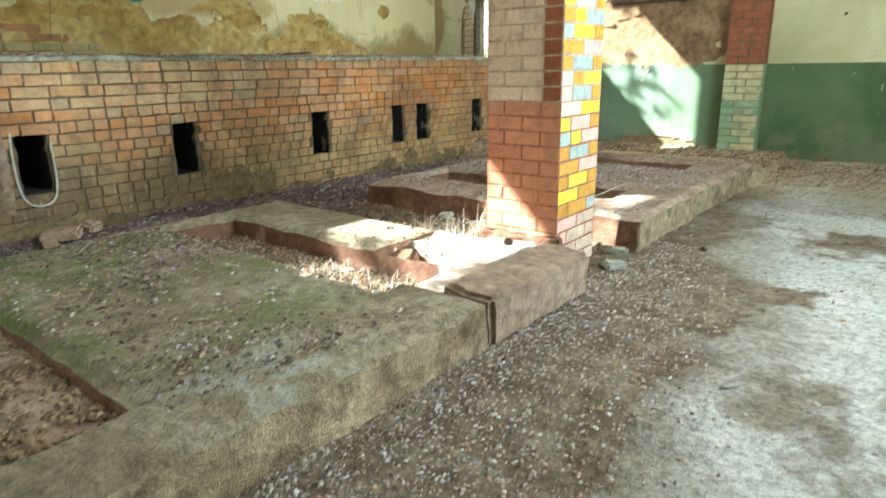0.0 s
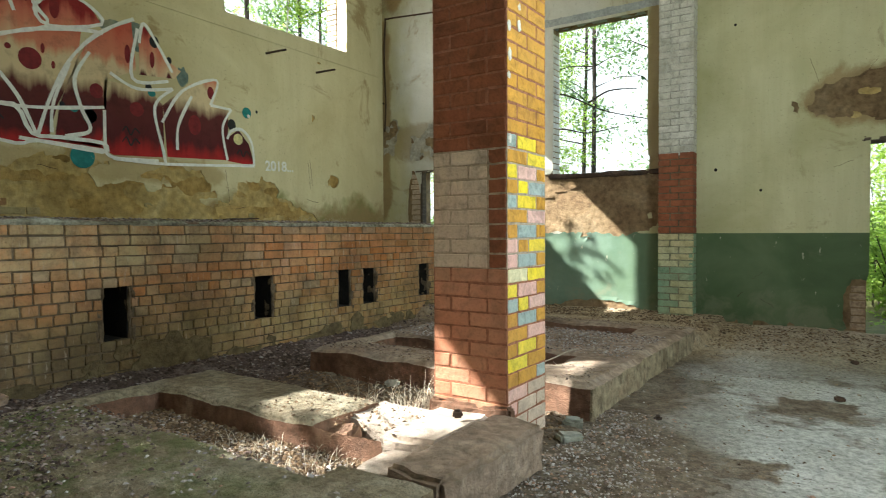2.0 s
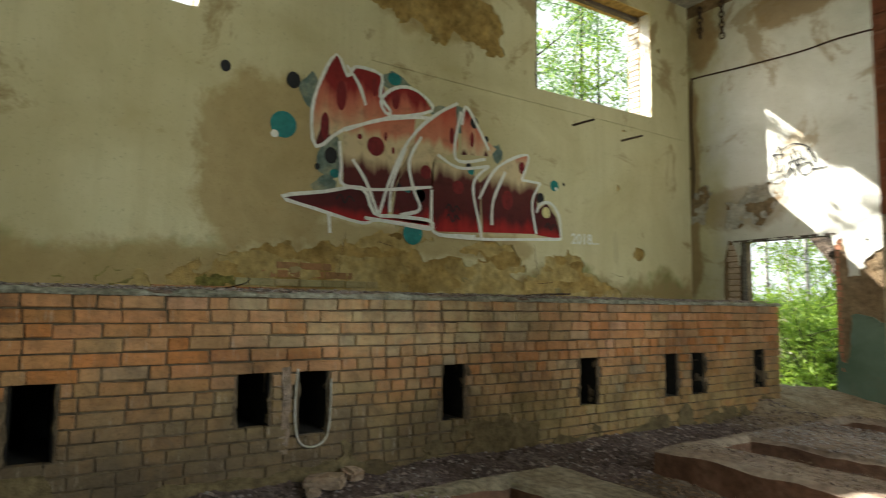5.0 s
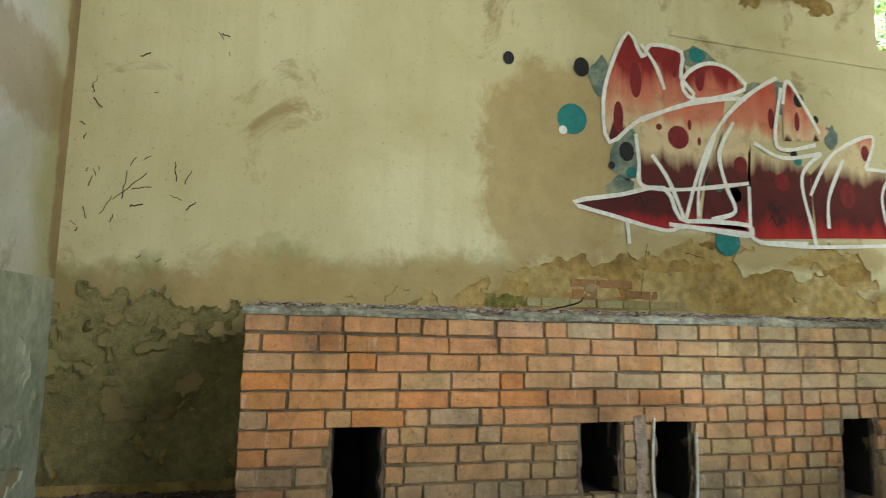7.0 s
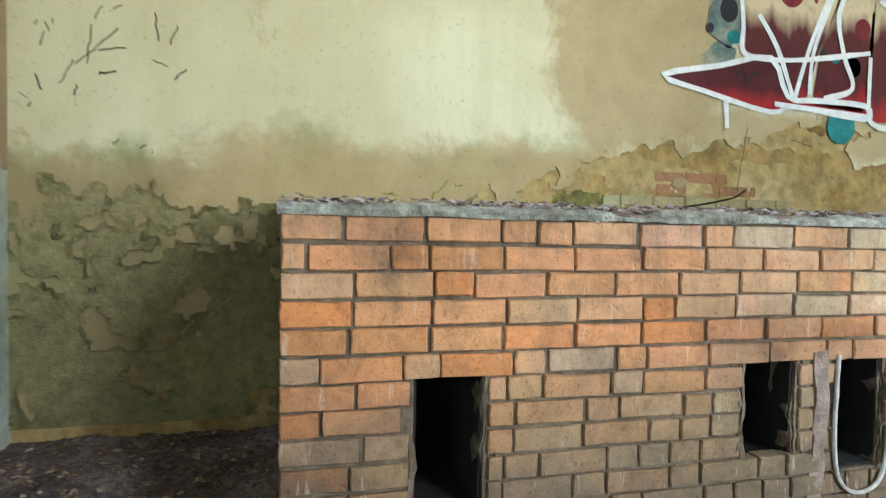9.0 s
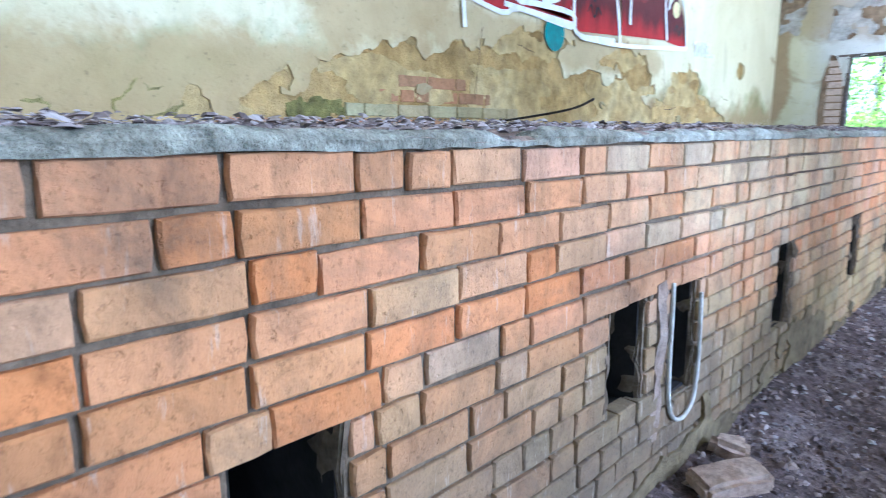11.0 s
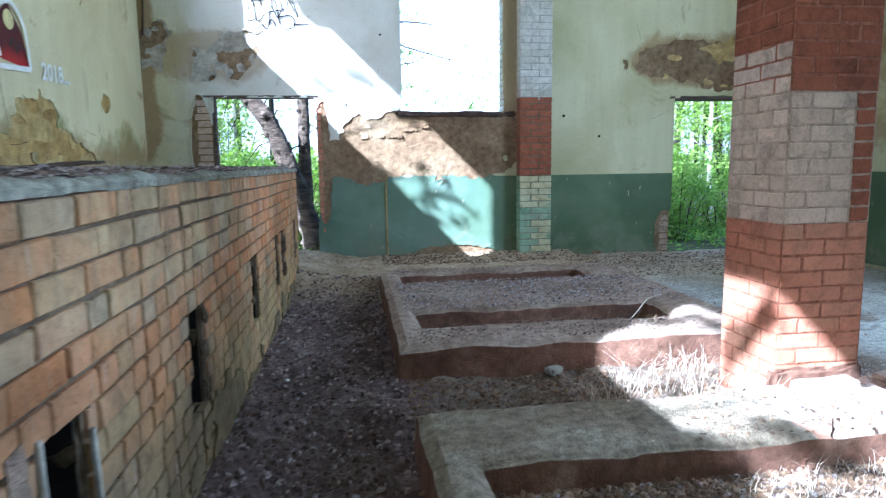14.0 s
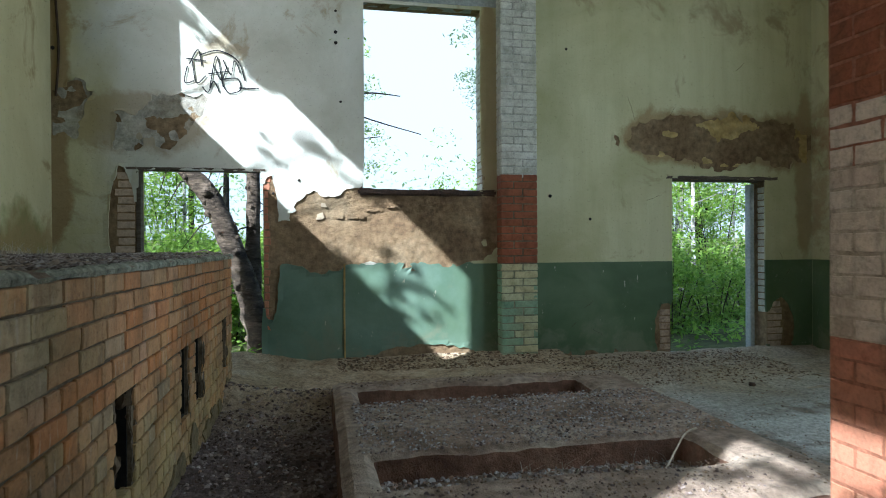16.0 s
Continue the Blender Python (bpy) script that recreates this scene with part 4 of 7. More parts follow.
# ---- concrete plinths with sunken pits ----
def plinth(name, x0, x1, y0, y1, pits, top, label, seed, top_mat, bottom=-0.2, missing=(), pit_floor=-0.10, step=0.045):
    """A low slab with pits sunk into it, its edges rounded and worn. missing: pieces broken off (x0, x1, y0, y1)."""
    e = 0.016
    mx, my = [], []
    for a, b, c, d, *_ in list(pits) + list(missing) + [(x0, x1, y0, y1)]:
        mx += [a - e, a, a + e, b - e, b, b + e]
        my += [c - e, c, c + e, d - e, d, d + e]

    def lines(lo, hi, marks):
        ls = cells(lo, hi, step, marks)
        out = [ls[0]]
        for q in ls[1:]:
            if q - out[-1] > 0.004:
                out.append(q)
        return out
    us, vs = lines(x0 - e, x1 + e, mx), lines(y0 - e, y1 + e, my)

    def inside(x, y, r, pad):
        return r[0] + pad < x < r[1] - pad and r[2] + pad < y < r[3] - pad
    verts, faces, slots = [], [], []
    level = {}
    for i, u in enumerate(us):
        for j, v in enumerate(vs):
            wob = noise.noise_vector((u * 2.3 + seed, v * 2.3, 1.0)) * (0.014 if u < x1 - 0.2 else 0.04) + noise.noise_vector((u * 9, v * 9, seed)) * 0.012
            z, k = top, 0
            if not inside(u, v, (x0, x1, y0, y1), -0.001):
                z, k = bottom, 2
            for r in missing:
                if inside(u, v, r, -0.001):
                    z, k = bottom, 2
            for r in pits:
                if inside(u, v, r, 0.001):
                    z, k = (r[4] if len(r) > 4 else pit_floor) + 0.03 * noise.noise((u * 5, v * 5, seed)), 1
            if k == 0:
                near = min([min(abs(u - q) for q in (x0, x1)), min(abs(v - q) for q in (y0, y1))] + [max(max(r[0] - u, u - r[1], 0), max(r[2] - v, v - r[3], 0)) for r in list(pits) + list(missing)])
                z += 0.012 * noise.fractal((u * 2, v * 2, seed + 4), 0.6, 2.0, 4) + 0.004 * noise.noise((u * 14, v * 14, seed))
                z -= max(0.0, 0.07 - near) * 0.28 * (1.0 + noise.noise((u * 3, v * 3, seed + 2)))
                if near < e * 1.1:
                    z -= 0.010 + 0.02 * max(0, noise.noise((u * 6, v * 6, seed + 9)))
            level[i, j] = k
            verts.append((u + wob.x * 0.6, v + wob.y * 0.6, z))
    n = len(vs)
    for i in range(len(us) - 1):
        for j in range(n - 1):
            q = (i * n + j, (i + 1) * n + j, (i + 1) * n + j + 1, i * n + j + 1)
            ks = {level[i, j], level[i + 1, j], level[i + 1, j + 1], level[i, j + 1]}
            if ks == {2}:
                continue
            faces.append(q)
            right = us[i] > x1 - 0.05
            pit = next((m for m, r in enumerate(pits) if r[2] - 0.05 < vs[j] < r[3] + 0.05), 0)
            slots.append(0 if ks == {0} else (3 + pit if ks == {1} else (2 if right else 1)))
    ob = new(name)
    ob.location = (x0, y0, bottom)
    for k, (piece, mat) in enumerate((("slab_top", top_mat), ("brick_side", M_SLAB_SIDE), ("outer_edge", M_SLAB_EDGE), ("pit_floor", M_CONCRETE), ("pit_floor", M_CONCRETE))):
        fs = [f for f, q in zip(faces, slots) if q == k]
        used = sorted({i for f in fs for i in f})
        at = {i: n2 for n2, i in enumerate(used)}
        if fs:
            soup(piece, [verts[i] for i in used], [[at[i] for i in f] for f in fs], mat, ob)
    return tagged(ob, label, "concrete plinth", "oven plinths")


plinth("concrete_plinth", -4.07, -1.36, 4.10, 7.20, [(-3.87, -1.87, 4.62, 5.10), (-3.87, -1.87, 6.36, 6.86)], 0.072, "low worn concrete plinth with two sunken rubble-filled pits", 2.0, M_CONCRETE)
plinth("concrete_plinth", -4.07, -1.33, -0.05, 3.05, [(-3.86, -1.72, 0.22, 0.68, 0.0), (-3.86, -1.84, 1.97, 2.47)], 0.072, "mossy dirt-covered concrete plinth with broken corner and pits", 5.0, M_MOSSTOP,
       missing=[(-2.36, -1.2, 2.48, 3.2), (-1.86, -1.2, 2.16, 2.5)])


def broken_slab(x0, x1, y0, y1, z0, z1, tilt, label, seed, mats=M_CONCRETE):
    c = Vector(((x0 + x1) / 2, (y0 + y1) / 2, (z0 + z1) / 2))
    bm = rough_box(x0 - c.x, x1 - c.x, y0 - c.y, y1 - c.y, z0 - c.z, z1 - c.z, 0.05, 0.016, seed)
    ob = new("broken_slab", link_mesh("broken_slab", bm, mats))
    ob.matrix_world = pose(c.x, c.y, c.z, *tilt)
    return tagged(ob, label, "concrete slab", "broken slab pieces")


broken_slab(-1.60, -1.27, 2.165, 3.10, -0.17, 0.085, (0.8, 2.0, -2), "cracked concrete kerb piece tilted beside the pillar", 3.0)
broken_slab(-1.98, -1.62, 2.58, 3.17, -0.17, 0.058, (0, -1.5, 2), "sunlit broken concrete slab at the pillar foot", 8.0, M_PALESLAB)
broken_slab(-2.42, -2.00, 2.80, 3.18, -0.18, 0.020, (0, 2, 5), "sunlit broken concrete slab at the pillar foot", 8.6, M_PALESLAB)
broken_slab(-1.88, -1.58, 2.22, 2.56, -0.18, 0.0, (2, 0, 8), "low broken concrete slab behind the kerb", 4.6, M_PALESLAB)

# ---- free pillar ----
PJ = 0.007
M_JOINT_BROWN = surface("brown_joints", [(0.3, (0.25, 0.105, 0.058)), (0.6, (0.37, 0.16, 0.095))], 0.5, 5, 30, 0.95, 0.7)
M_JOINT_PALE = surface("pale_joints", [(0.3, (0.33, 0.25, 0.18)), (0.6, (0.48, 0.385, 0.29))], 0.5, 5, 30, 0.95, 0.7)
M_JOINT_WHITE = surface("whitewashed_joints", [(0.3, (0.34, 0.33, 0.28)), (0.6, (0.52, 0.52, 0.47))], 0.5, 5, 30, 0.95, 0.7)
M_JOINT_GREEN = surface("greenish_joints", [(0.3, (0.16, 0.16, 0.10)), (0.6, (0.27, 0.27, 0.18))], 0.5, 5, 30, 0.95, 0.7)
pillar = new("brick_pillar")
pillar.location = (PX0, PY0, -0.17)
tagged(pillar, "square brick pillar painted red-brown, white and bright tile colours", "pillar")
for z0, z1, mat in ((-0.25, 0.905, M_JOINT_BROWN), (0.905, 1.61, M_JOINT_PALE), (1.61, ZC, M_JOINT_BROWN)):
    bm = bmesh.new()
    box_into(bm, PX0 + 0.0035, PX1 - 0.0035, PY0 + 0.0035, PY1 - 0.0035, z0, z1)
    part("mortar_core", bm, mat, pillar)
pillar_top = Joined([M_PAINT_BROWN, M_PAINT_OCHRE])
rnd = random.Random(11)
PLAN = [(PX0, PY0, 0, PX1 - PX0), (PX1, PY0, 90, PY1 - PY0), (PX1, PY1, 180, PX1 - PX0), (PX0, PY1, 270, PY1 - PY0)]
TILES = {4: "oob", 5: "yo", 6: "oyo", 7: "op", 8: "obo", 9: "byp", 10: "ypo", 11: "cy", 12: "pbo", 13: "poy", 14: "obo", 15: "op", 16: "byo", 17: "oyb", 18: "ypo", 19: "oy", 20: "byo"}
PALETTE = {"o": M_PAINT_OCHRE, "y": M_TILE_YELLOW, "p": M_TILE_PINK, "b": M_TILE_BLUE, "c": M_TILE_CREAM}
Z0P = 0.909 - 12 * COURSE                     # the course under the white band ends at 0.909
for k in range(74):
    z = Z0P + k * COURSE
    if z + COURSE > ZC:
        break
    for f, (bx, by, turn, wide) in enumerate(PLAN):
        seq = TILES.get(k) if f == 1 else None
        if seq and len(seq) == 3:
            sizes = [0.12, 0.25, 0.126] if k % 2 == 0 else [0.13, 0.13, 0.236]
        elif k % 2 == f % 2:
            sizes = [0.254, 0.254] if f != 1 or not seq or len(seq) == 2 else [0.12, 0.25, 0.126]
        else:
            sizes = [0.12, 0.25, 0.126]
        if f == 0 and 12 <= k < 20:
            sizes = [0.12, 0.256, 0.12] if k % 2 else [0.246, 0.13, 0.12]
        u = 0.006
        for s, w in enumerate(sizes):
            w = w * (wide - 0.012 - PJ * (len(sizes) - 1)) / sum(sizes)
            if f == 1:
                mat = PALETTE[seq[s]] if seq and s < len(seq) else (M_PAINT_OCHRE if k > 3 else M_PAINT_PALE)
                if k in (2, 3) and s == 0:
                    mat = M_TILE_PINK
            elif 12 <= k < 20 and not (f == 0 and s == len(sizes) - 1):
                mat = M_PAINT_PALE
            elif f == 3 and 20 <= k < 23:
                mat = M_PAINT_PALE
            elif f == 0 and 12 <= k < 20:
                mat = M_PAINT_BROWN
            else:
                mat = M_PAINT_RED if k < 12 else M_PAINT_BROWN
            me = brick_mesh(w, COURSE - PJ * 0.8, 0.05, rnd.randrange(4), mat)
            a = radians(turn)
            cx, cy = bx + math.cos(a) * (u + w / 2), by + math.sin(a) * (u + w / 2)
            m = pose(cx + rnd.uniform(-0.002, 0.002), cy + rnd.uniform(-0.002, 0.002), z + rnd.uniform(-0.0015, 0.0015), 0, 0, turn)
            if k < 34 and f != 2:
                lay(me, m, pillar)
            else:
                me2 = brick_mesh(w, COURSE - PJ * 0.8, 0.05, rnd.randrange(4), M_PAINT_BROWN)
                pillar_top.add(me2, m, 1 if f == 1 else 0)
            u += w + PJ
pillar_top.done("upper_bricks", pillar)
bm = rough_box(PX0 - 0.02, PX1 + 0.02, PY0 - 0.03, PY0 + 0.06, -0.17, 0.10, 0.05, 0.02, 4.0)
part("mortar_skirt", bm, M_SLAB_SIDE, pillar)

M_DAB = surface("white_paint_dab", [(0.3, (0.60, 0.58, 0.52)), (0.6, (0.72, 0.70, 0.64))], 0.3, 6, 30, 0.8, 0.3)
r = random.Random(44)
for z, dy, h in ((1.66, 0.03, 0.07), (2.02, 0.02, 0.05), (2.14, 0.03, 0.10), (2.30, 0.025, 0.08), (2.33, 0.15, 0.09), (2.44, 0.15, 0.05), (2.62, 0.02, 0.06)):
    bm = bmesh.new()
    bmesh.ops.create_uvsphere(bm, u_segments=10, v_segments=6, radius=0.5)
    for v in bm.verts:
        v.co = Vector((v.co.x * 0.008, v.co.y * 0.036, v.co.z * h * 0.8)) + noise.noise_vector(v.co * 5 + Vector((z, 0, 0))) * 0.007
    bmesh.ops.translate(bm, verts=bm.verts, vec=(PX1 + 0.001, PY0 + dy, z))
    part("paint_dab", bm, M_DAB, pillar)

# ---- pilaster and brick bits of the end wall ----
pilaster = new("pilaster")
pilaster.location = (-2.09, 8.43, -0.1)
tagged(pilaster, "brick pilaster in white, red and faded green paint", "pilaster", kind="structure")
for z0, z1, mat in ((-0.15, 1.085, M_JOINT_GREEN), (1.085, 2.10, M_MORTAR), (2.10, ZC, M_JOINT_WHITE)):
    bm = bmesh.new()
    box_into(bm, -2.083, -1.657, 8.437, YF - 0.001, z0, z1)
    part("mortar_core", bm, mat, pilaster)
pil_top = Joined([M_WHITE_BRICK, M_PAINT_BROWN, M_GREENISH])
for k in range(71):
    z = -0.13 + k * COURSE
    slot = 0 if z > 2.10 else (1 if z > 1.08 else 2)
    mat = (M_WHITE_BRICK, M_PAINT_BROWN, M_GREENISH)[slot]
    for bx, by, turn, sizes in ((-2.09, 8.43, 0, [0.256, 0.172] if k % 2 else [0.146, 0.282]), (-1.65, 8.43, 90, [0.19]), (-2.09, YF - 0.002, 270, [0.19])):
        u = 0
        for w in sizes:
            a = radians(turn)
            m = pose(bx + math.cos(a) * (u + w / 2), by + math.sin(a) * (u + w / 2) + rnd.uniform(-0.004, 0.004), z + rnd.uniform(-0.002, 0.002), rnd.uniform(-0.8, 0.8), rnd.uniform(-0.5, 0.5), turn + rnd.uniform(-0.5, 0.5))
            if slot == 2:
                mat = M_LIMEBRICK if z > 0.62 or (u > 0 and z < 0.45) or turn == 90 else M_GREENISH
            me = brick_mesh(w, COURSE - JOINT * 0.8, 0.05, rnd.randrange(4), mat)
            if turn == 0 and z < 4.8:
                lay(me, m, pilaster)
            else:
                pil_top.add(me, m, slot)
            u += w + JOINT
pil_top.done("upper_bricks", pilaster)


def jamb_bricks(x0, x1, z0, z1, mat, name_parent, proud=0.004, seed=1, ragged=0.04):
    r = random.Random(seed)
    k = 0
    z = z0
    while z < z1:
        w = x1 - x0 - r.uniform(0, ragged)
        lay(brick_mesh(round(w, 2), COURSE - JOINT, 0.08, r.randrange(4), mat), pose(x1 - w / 2 if seed % 2 else x0 + w / 2, YF - proud, z), name_parent)
        z += COURSE
        k += 1


jamb_bricks(-6.32, -6.115, 0.9, 2.1, M_PAINT_PALE, wall_far, 0.006, 1)
jamb_bricks(-4.785, -4.70, 0.1, 2.05, M_PAINT_RED, wall_far, 0.006, 2)
jamb_bricks(0.02, 0.185, -0.12, 0.42, M_STONE, wall_far, 0.006, 3)
jamb_bricks(1.59, 1.82, -0.14, 0.55, M_PAINT_PALE, wall_far, 0.006, 4)
# reveals: whitewashed bricks of the window and the right doorway
for k in range(25):
    z = W2[2] + 0.01 + k * COURSE
    if z + COURSE < W2[3]:
        lay(brick_mesh(0.24, COURSE - JOINT, 0.03, k % 4, M_WHITE_BRICK), pose(W2[1] - 0.012, YF + 0.14, z, 0, 0, -90), wall_far)
        lay(brick_mesh(0.24, COURSE - JOINT, 0.03, k % 4, M_WHITE_BRICK), pose(W2[0] + 0.012, YF + 0.14, z, 0, 0, 90), wall_far)
    z = 0.4 + k * COURSE
    if z < D2[3] - 0.1:
        lay(brick_mesh(0.14, COURSE - JOINT, 0.03, k % 4, M_WHITE_BRICK), pose(D2[1] - 0.012, YF + 0.08, z, 0, 0, -90), wall_far)
for k in range(20):
    z = W1[2] + 0.01 + k * COURSE
    if z + COURSE < W1[3]:
        lay(brick_mesh(0.20, COURSE - JOINT, 0.03, k % 4, M_WHITE_BRICK), pose(XL - 0.33, W1[1] - 0.012, z, 0, 0, 0), wall_left)


M_REVEAL = surface("white_reveal_plaster", [(0.3, (0.56, 0.56, 0.50)), (0.6, (0.68, 0.68, 0.63))], 0.3, 2.5, 20, 0.9, 0.4)
for h in (W1, W0):
    bm = rough_box(XL - 0.20, XL + 0.004, h[1] - 0.016, h[1] + 0.001, h[2], h[3], 0.1, 0.003, 1.0)
    part("reveal", bm, M_REVEAL, wall_left)


def door_frame(name, x0, x1, z0, z1, y0, y1, thick, mat, label, sides="lrt"):
    fr = new(name)
    fr.location = (x0, y0, z0)
    tagged(fr, label, "door frame", kind="structure")
    if "l" in sides:
        part("post", rough_box(x0, x0 + thick, y0, y1, z0, z1 - thick, 0.12, 0.004, 1.0), mat, fr)
    if "r" in sides:
        part("post", rough_box(x1 - thick, x1, y0, y1, z0, z1 - thick, 0.12, 0.004, 2.0), mat, fr)
    if "t" in sides:
        part("lintel", rough_box(x0 - 0.12, x1 + 0.03, y0, y1, z1 - thick, z1, 0.1, 0.006, 3.0), mat, fr)
    return fr


door_frame("door_1", D1[0] - 0.003, D1[1] + 0.003, -0.1, D1[3] + 0.02, YF - 0.015, YF + 0.10, 0.045, M_OLDWOOD, "empty doorway with weathered grey timber frame", "lt")
door_frame("door_2", D2[0], D2[1] - 0.05, -0.15, D2[3] + 0.03, YF + 0.16, YF + 0.27, 0.06, M_FRAME, "empty doorway with one grey painted frame post", "r")
bm = rough_box(D2[0] - 0.05, D2[1] + 0.18, YF - 0.02, YF + 0.2, D2[3] - 0.01, D2[3] + 0.06, 0.08, 0.014, 6.0)
tagged(part("lintel", bm, M_OLDWOOD), "crumbling timber lintel over the doorway", "lintel", kind="structure")
bm = rough_box(W2[0] - 0.05, W2[1] + 0.16, YF - 0.035, YF + 0.27, W2[2] - 0.07, W2[2] + 0.005, 0.07, 0.016, 7.0)
tagged(part("window_sill", bm, M_RUST), "broken dark window sill of the tall window", "window sill", kind="structure")
bm = rough_box(W2[0] - 0.2, W2[1] + 0.2, YF - 0.02, YF + 0.2, W2[3], W2[3] + 0.13, 0.1, 0.01, 9.0)
tagged(part("lintel", bm, M_FRAME), "grey concrete lintel over the tall window", "lintel", kind="structure")
r = random.Random(64)
for k in range(15):
    x = -3.95 + k * 0.115 + r.uniform(-0.03, 0.03)
    z = W2[2] - 0.10 - r.uniform(0.0, 0.10) - (0.12 if k < 5 else 0.0)
    w, hgt = r.uniform(0.07, 0.16), r.uniform(0.035, 0.075)
    part("crumbled_edge", rough_box(x - w / 2, x + w / 2, YF - r.uniform(0.012, 0.035), YF + 0.05, z - hgt, z, 0.03, 0.014, k * 1.7), M_BROWNREND, wall_far)
for h in (W1,):
    bm = rough_box(XL - 0.30, XL - 0.22, h[0] - 0.1, h[1], h[3] - 0.06, h[3], 0.12, 0.004, 3.0)
    tagged(part("window_frame", bm, M_OLDWOOD), "remains of a timber window frame head", "window frame", kind="structure")
# ---- brick oven bench ----
bench = new("oven_bench")
bench.location = (XC, CY0, -0.17)
tagged(bench, "long brick oven bench with sooty, dark-lined stoke holes and cement edge", "brick oven")
back = holed_wall("mortar_wall", "y", CY0 + 0.015, CY1 - 0.015, XC - 0.014, XC - 0.26, STOKE_HOLES, M_MORTAR, -0.35, CTOP + 0.005)
back.parent = bench
back.matrix_parent_inverse = Matrix.Translation(-bench.location)
bm = bmesh.new()
box_into(bm, XL + 0.012, XC - 0.27, CY0 + 0.015, CY0 + 0.2, -0.35, CTOP)
part("end_wall", bm, M_MORTAR, bench)
bm = bmesh.new()
box_into(bm, XL + 0.012, XC - 0.27, CY1 - 0.2, CY1 - 0.015, -0.35, CTOP)
part("end_wall", bm, M_MORTAR, bench)
# Near-black plates put the shade inside the stoke holes into the colour.
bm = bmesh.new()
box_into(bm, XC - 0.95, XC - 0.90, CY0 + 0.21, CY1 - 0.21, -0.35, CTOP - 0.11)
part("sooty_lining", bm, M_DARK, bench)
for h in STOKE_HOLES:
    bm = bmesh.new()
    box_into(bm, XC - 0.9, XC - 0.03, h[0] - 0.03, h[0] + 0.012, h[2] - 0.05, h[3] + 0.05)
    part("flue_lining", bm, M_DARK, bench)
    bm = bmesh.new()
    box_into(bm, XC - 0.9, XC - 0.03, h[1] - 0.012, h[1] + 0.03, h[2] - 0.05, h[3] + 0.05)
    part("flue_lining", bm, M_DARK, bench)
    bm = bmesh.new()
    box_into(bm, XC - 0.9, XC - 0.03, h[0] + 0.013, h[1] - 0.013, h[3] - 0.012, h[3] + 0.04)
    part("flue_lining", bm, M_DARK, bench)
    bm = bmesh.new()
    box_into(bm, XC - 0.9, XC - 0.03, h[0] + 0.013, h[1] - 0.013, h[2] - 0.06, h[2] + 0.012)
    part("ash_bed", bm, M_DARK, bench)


def bench_top():
    us, vs = cells(XL + 0.01, XC + 0.012, 0.05, (XC - 0.02,)), cells(CY0 - 0.012, CY1 + 0.012, 0.06)
    verts = []
    for u in us:
        for v in vs:
            z = CTOP + 0.022 + 0.014 * noise.fractal((u * 3, v * 3, 9.0), 0.6, 2.0, 4)
            if u < XC - 0.25:
                z += 0.012 + 0.02 * max(0, noise.noise((u * 2, v * 2, 3.3)))
            if u < XL + 0.4:
                z += 0.05 * (XL + 0.4 - u) / 0.4
            if u > XC - 0.01:
                z -= 0.012
            verts.append((u, v, z))
    n = len(vs)
    faces = [(i * n + j, (i + 1) * n + j, (i + 1) * n + j + 1, i * n + j + 1) for i in range(len(us) - 1) for j in range(n - 1)]
    return soup("top_screed", verts, faces, M_CONCRETE, bench, smooth=True)


bench_top()
bm = bmesh.new()
ys = cells(CY0 - 0.01, CY1 + 0.01, 0.05)
rows = []
for y in ys:
    a = noise.noise((y * 3.1, 0.0, 2.0)) * 0.010 + noise.noise((y * 13, 0.0, 6.0)) * 0.006
    t = 0.030 + noise.noise((y * 2.0, 5.0, 1.0)) * 0.014 + noise.noise((y * 9.0, 2.0, 1.0)) * 0.008 - (0.02 if noise.noise((y * 4.4, 1.0, 8.0)) > 0.38 else 0)
    rows.append([bm.verts.new((XC + q * 1.0 + dx + a * s, y, CTOP + dz)) for q, dx, dz, s in ((0, -0.055, t * 0.7 + 0.010, 0), (0, -0.02, t + 0.004, 0.4), (0, 0.004, t * 0.85, 1), (0, 0.014, t * 0.45, 1), (0, 0.010, -0.006 + a, 1), (0, -0.03, -0.004, 0))])
for r0, r1 in zip(rows, rows[1:]):
    for k in range(5):
        bm.faces.new((r0[k], r1[k], r1[k + 1], r0[k + 1]))
bmesh.ops.recalc_face_normals(bm, faces=bm.faces)
part("cement_lip", bm, M_LIP, bench, "dirty grey-green cement edging")

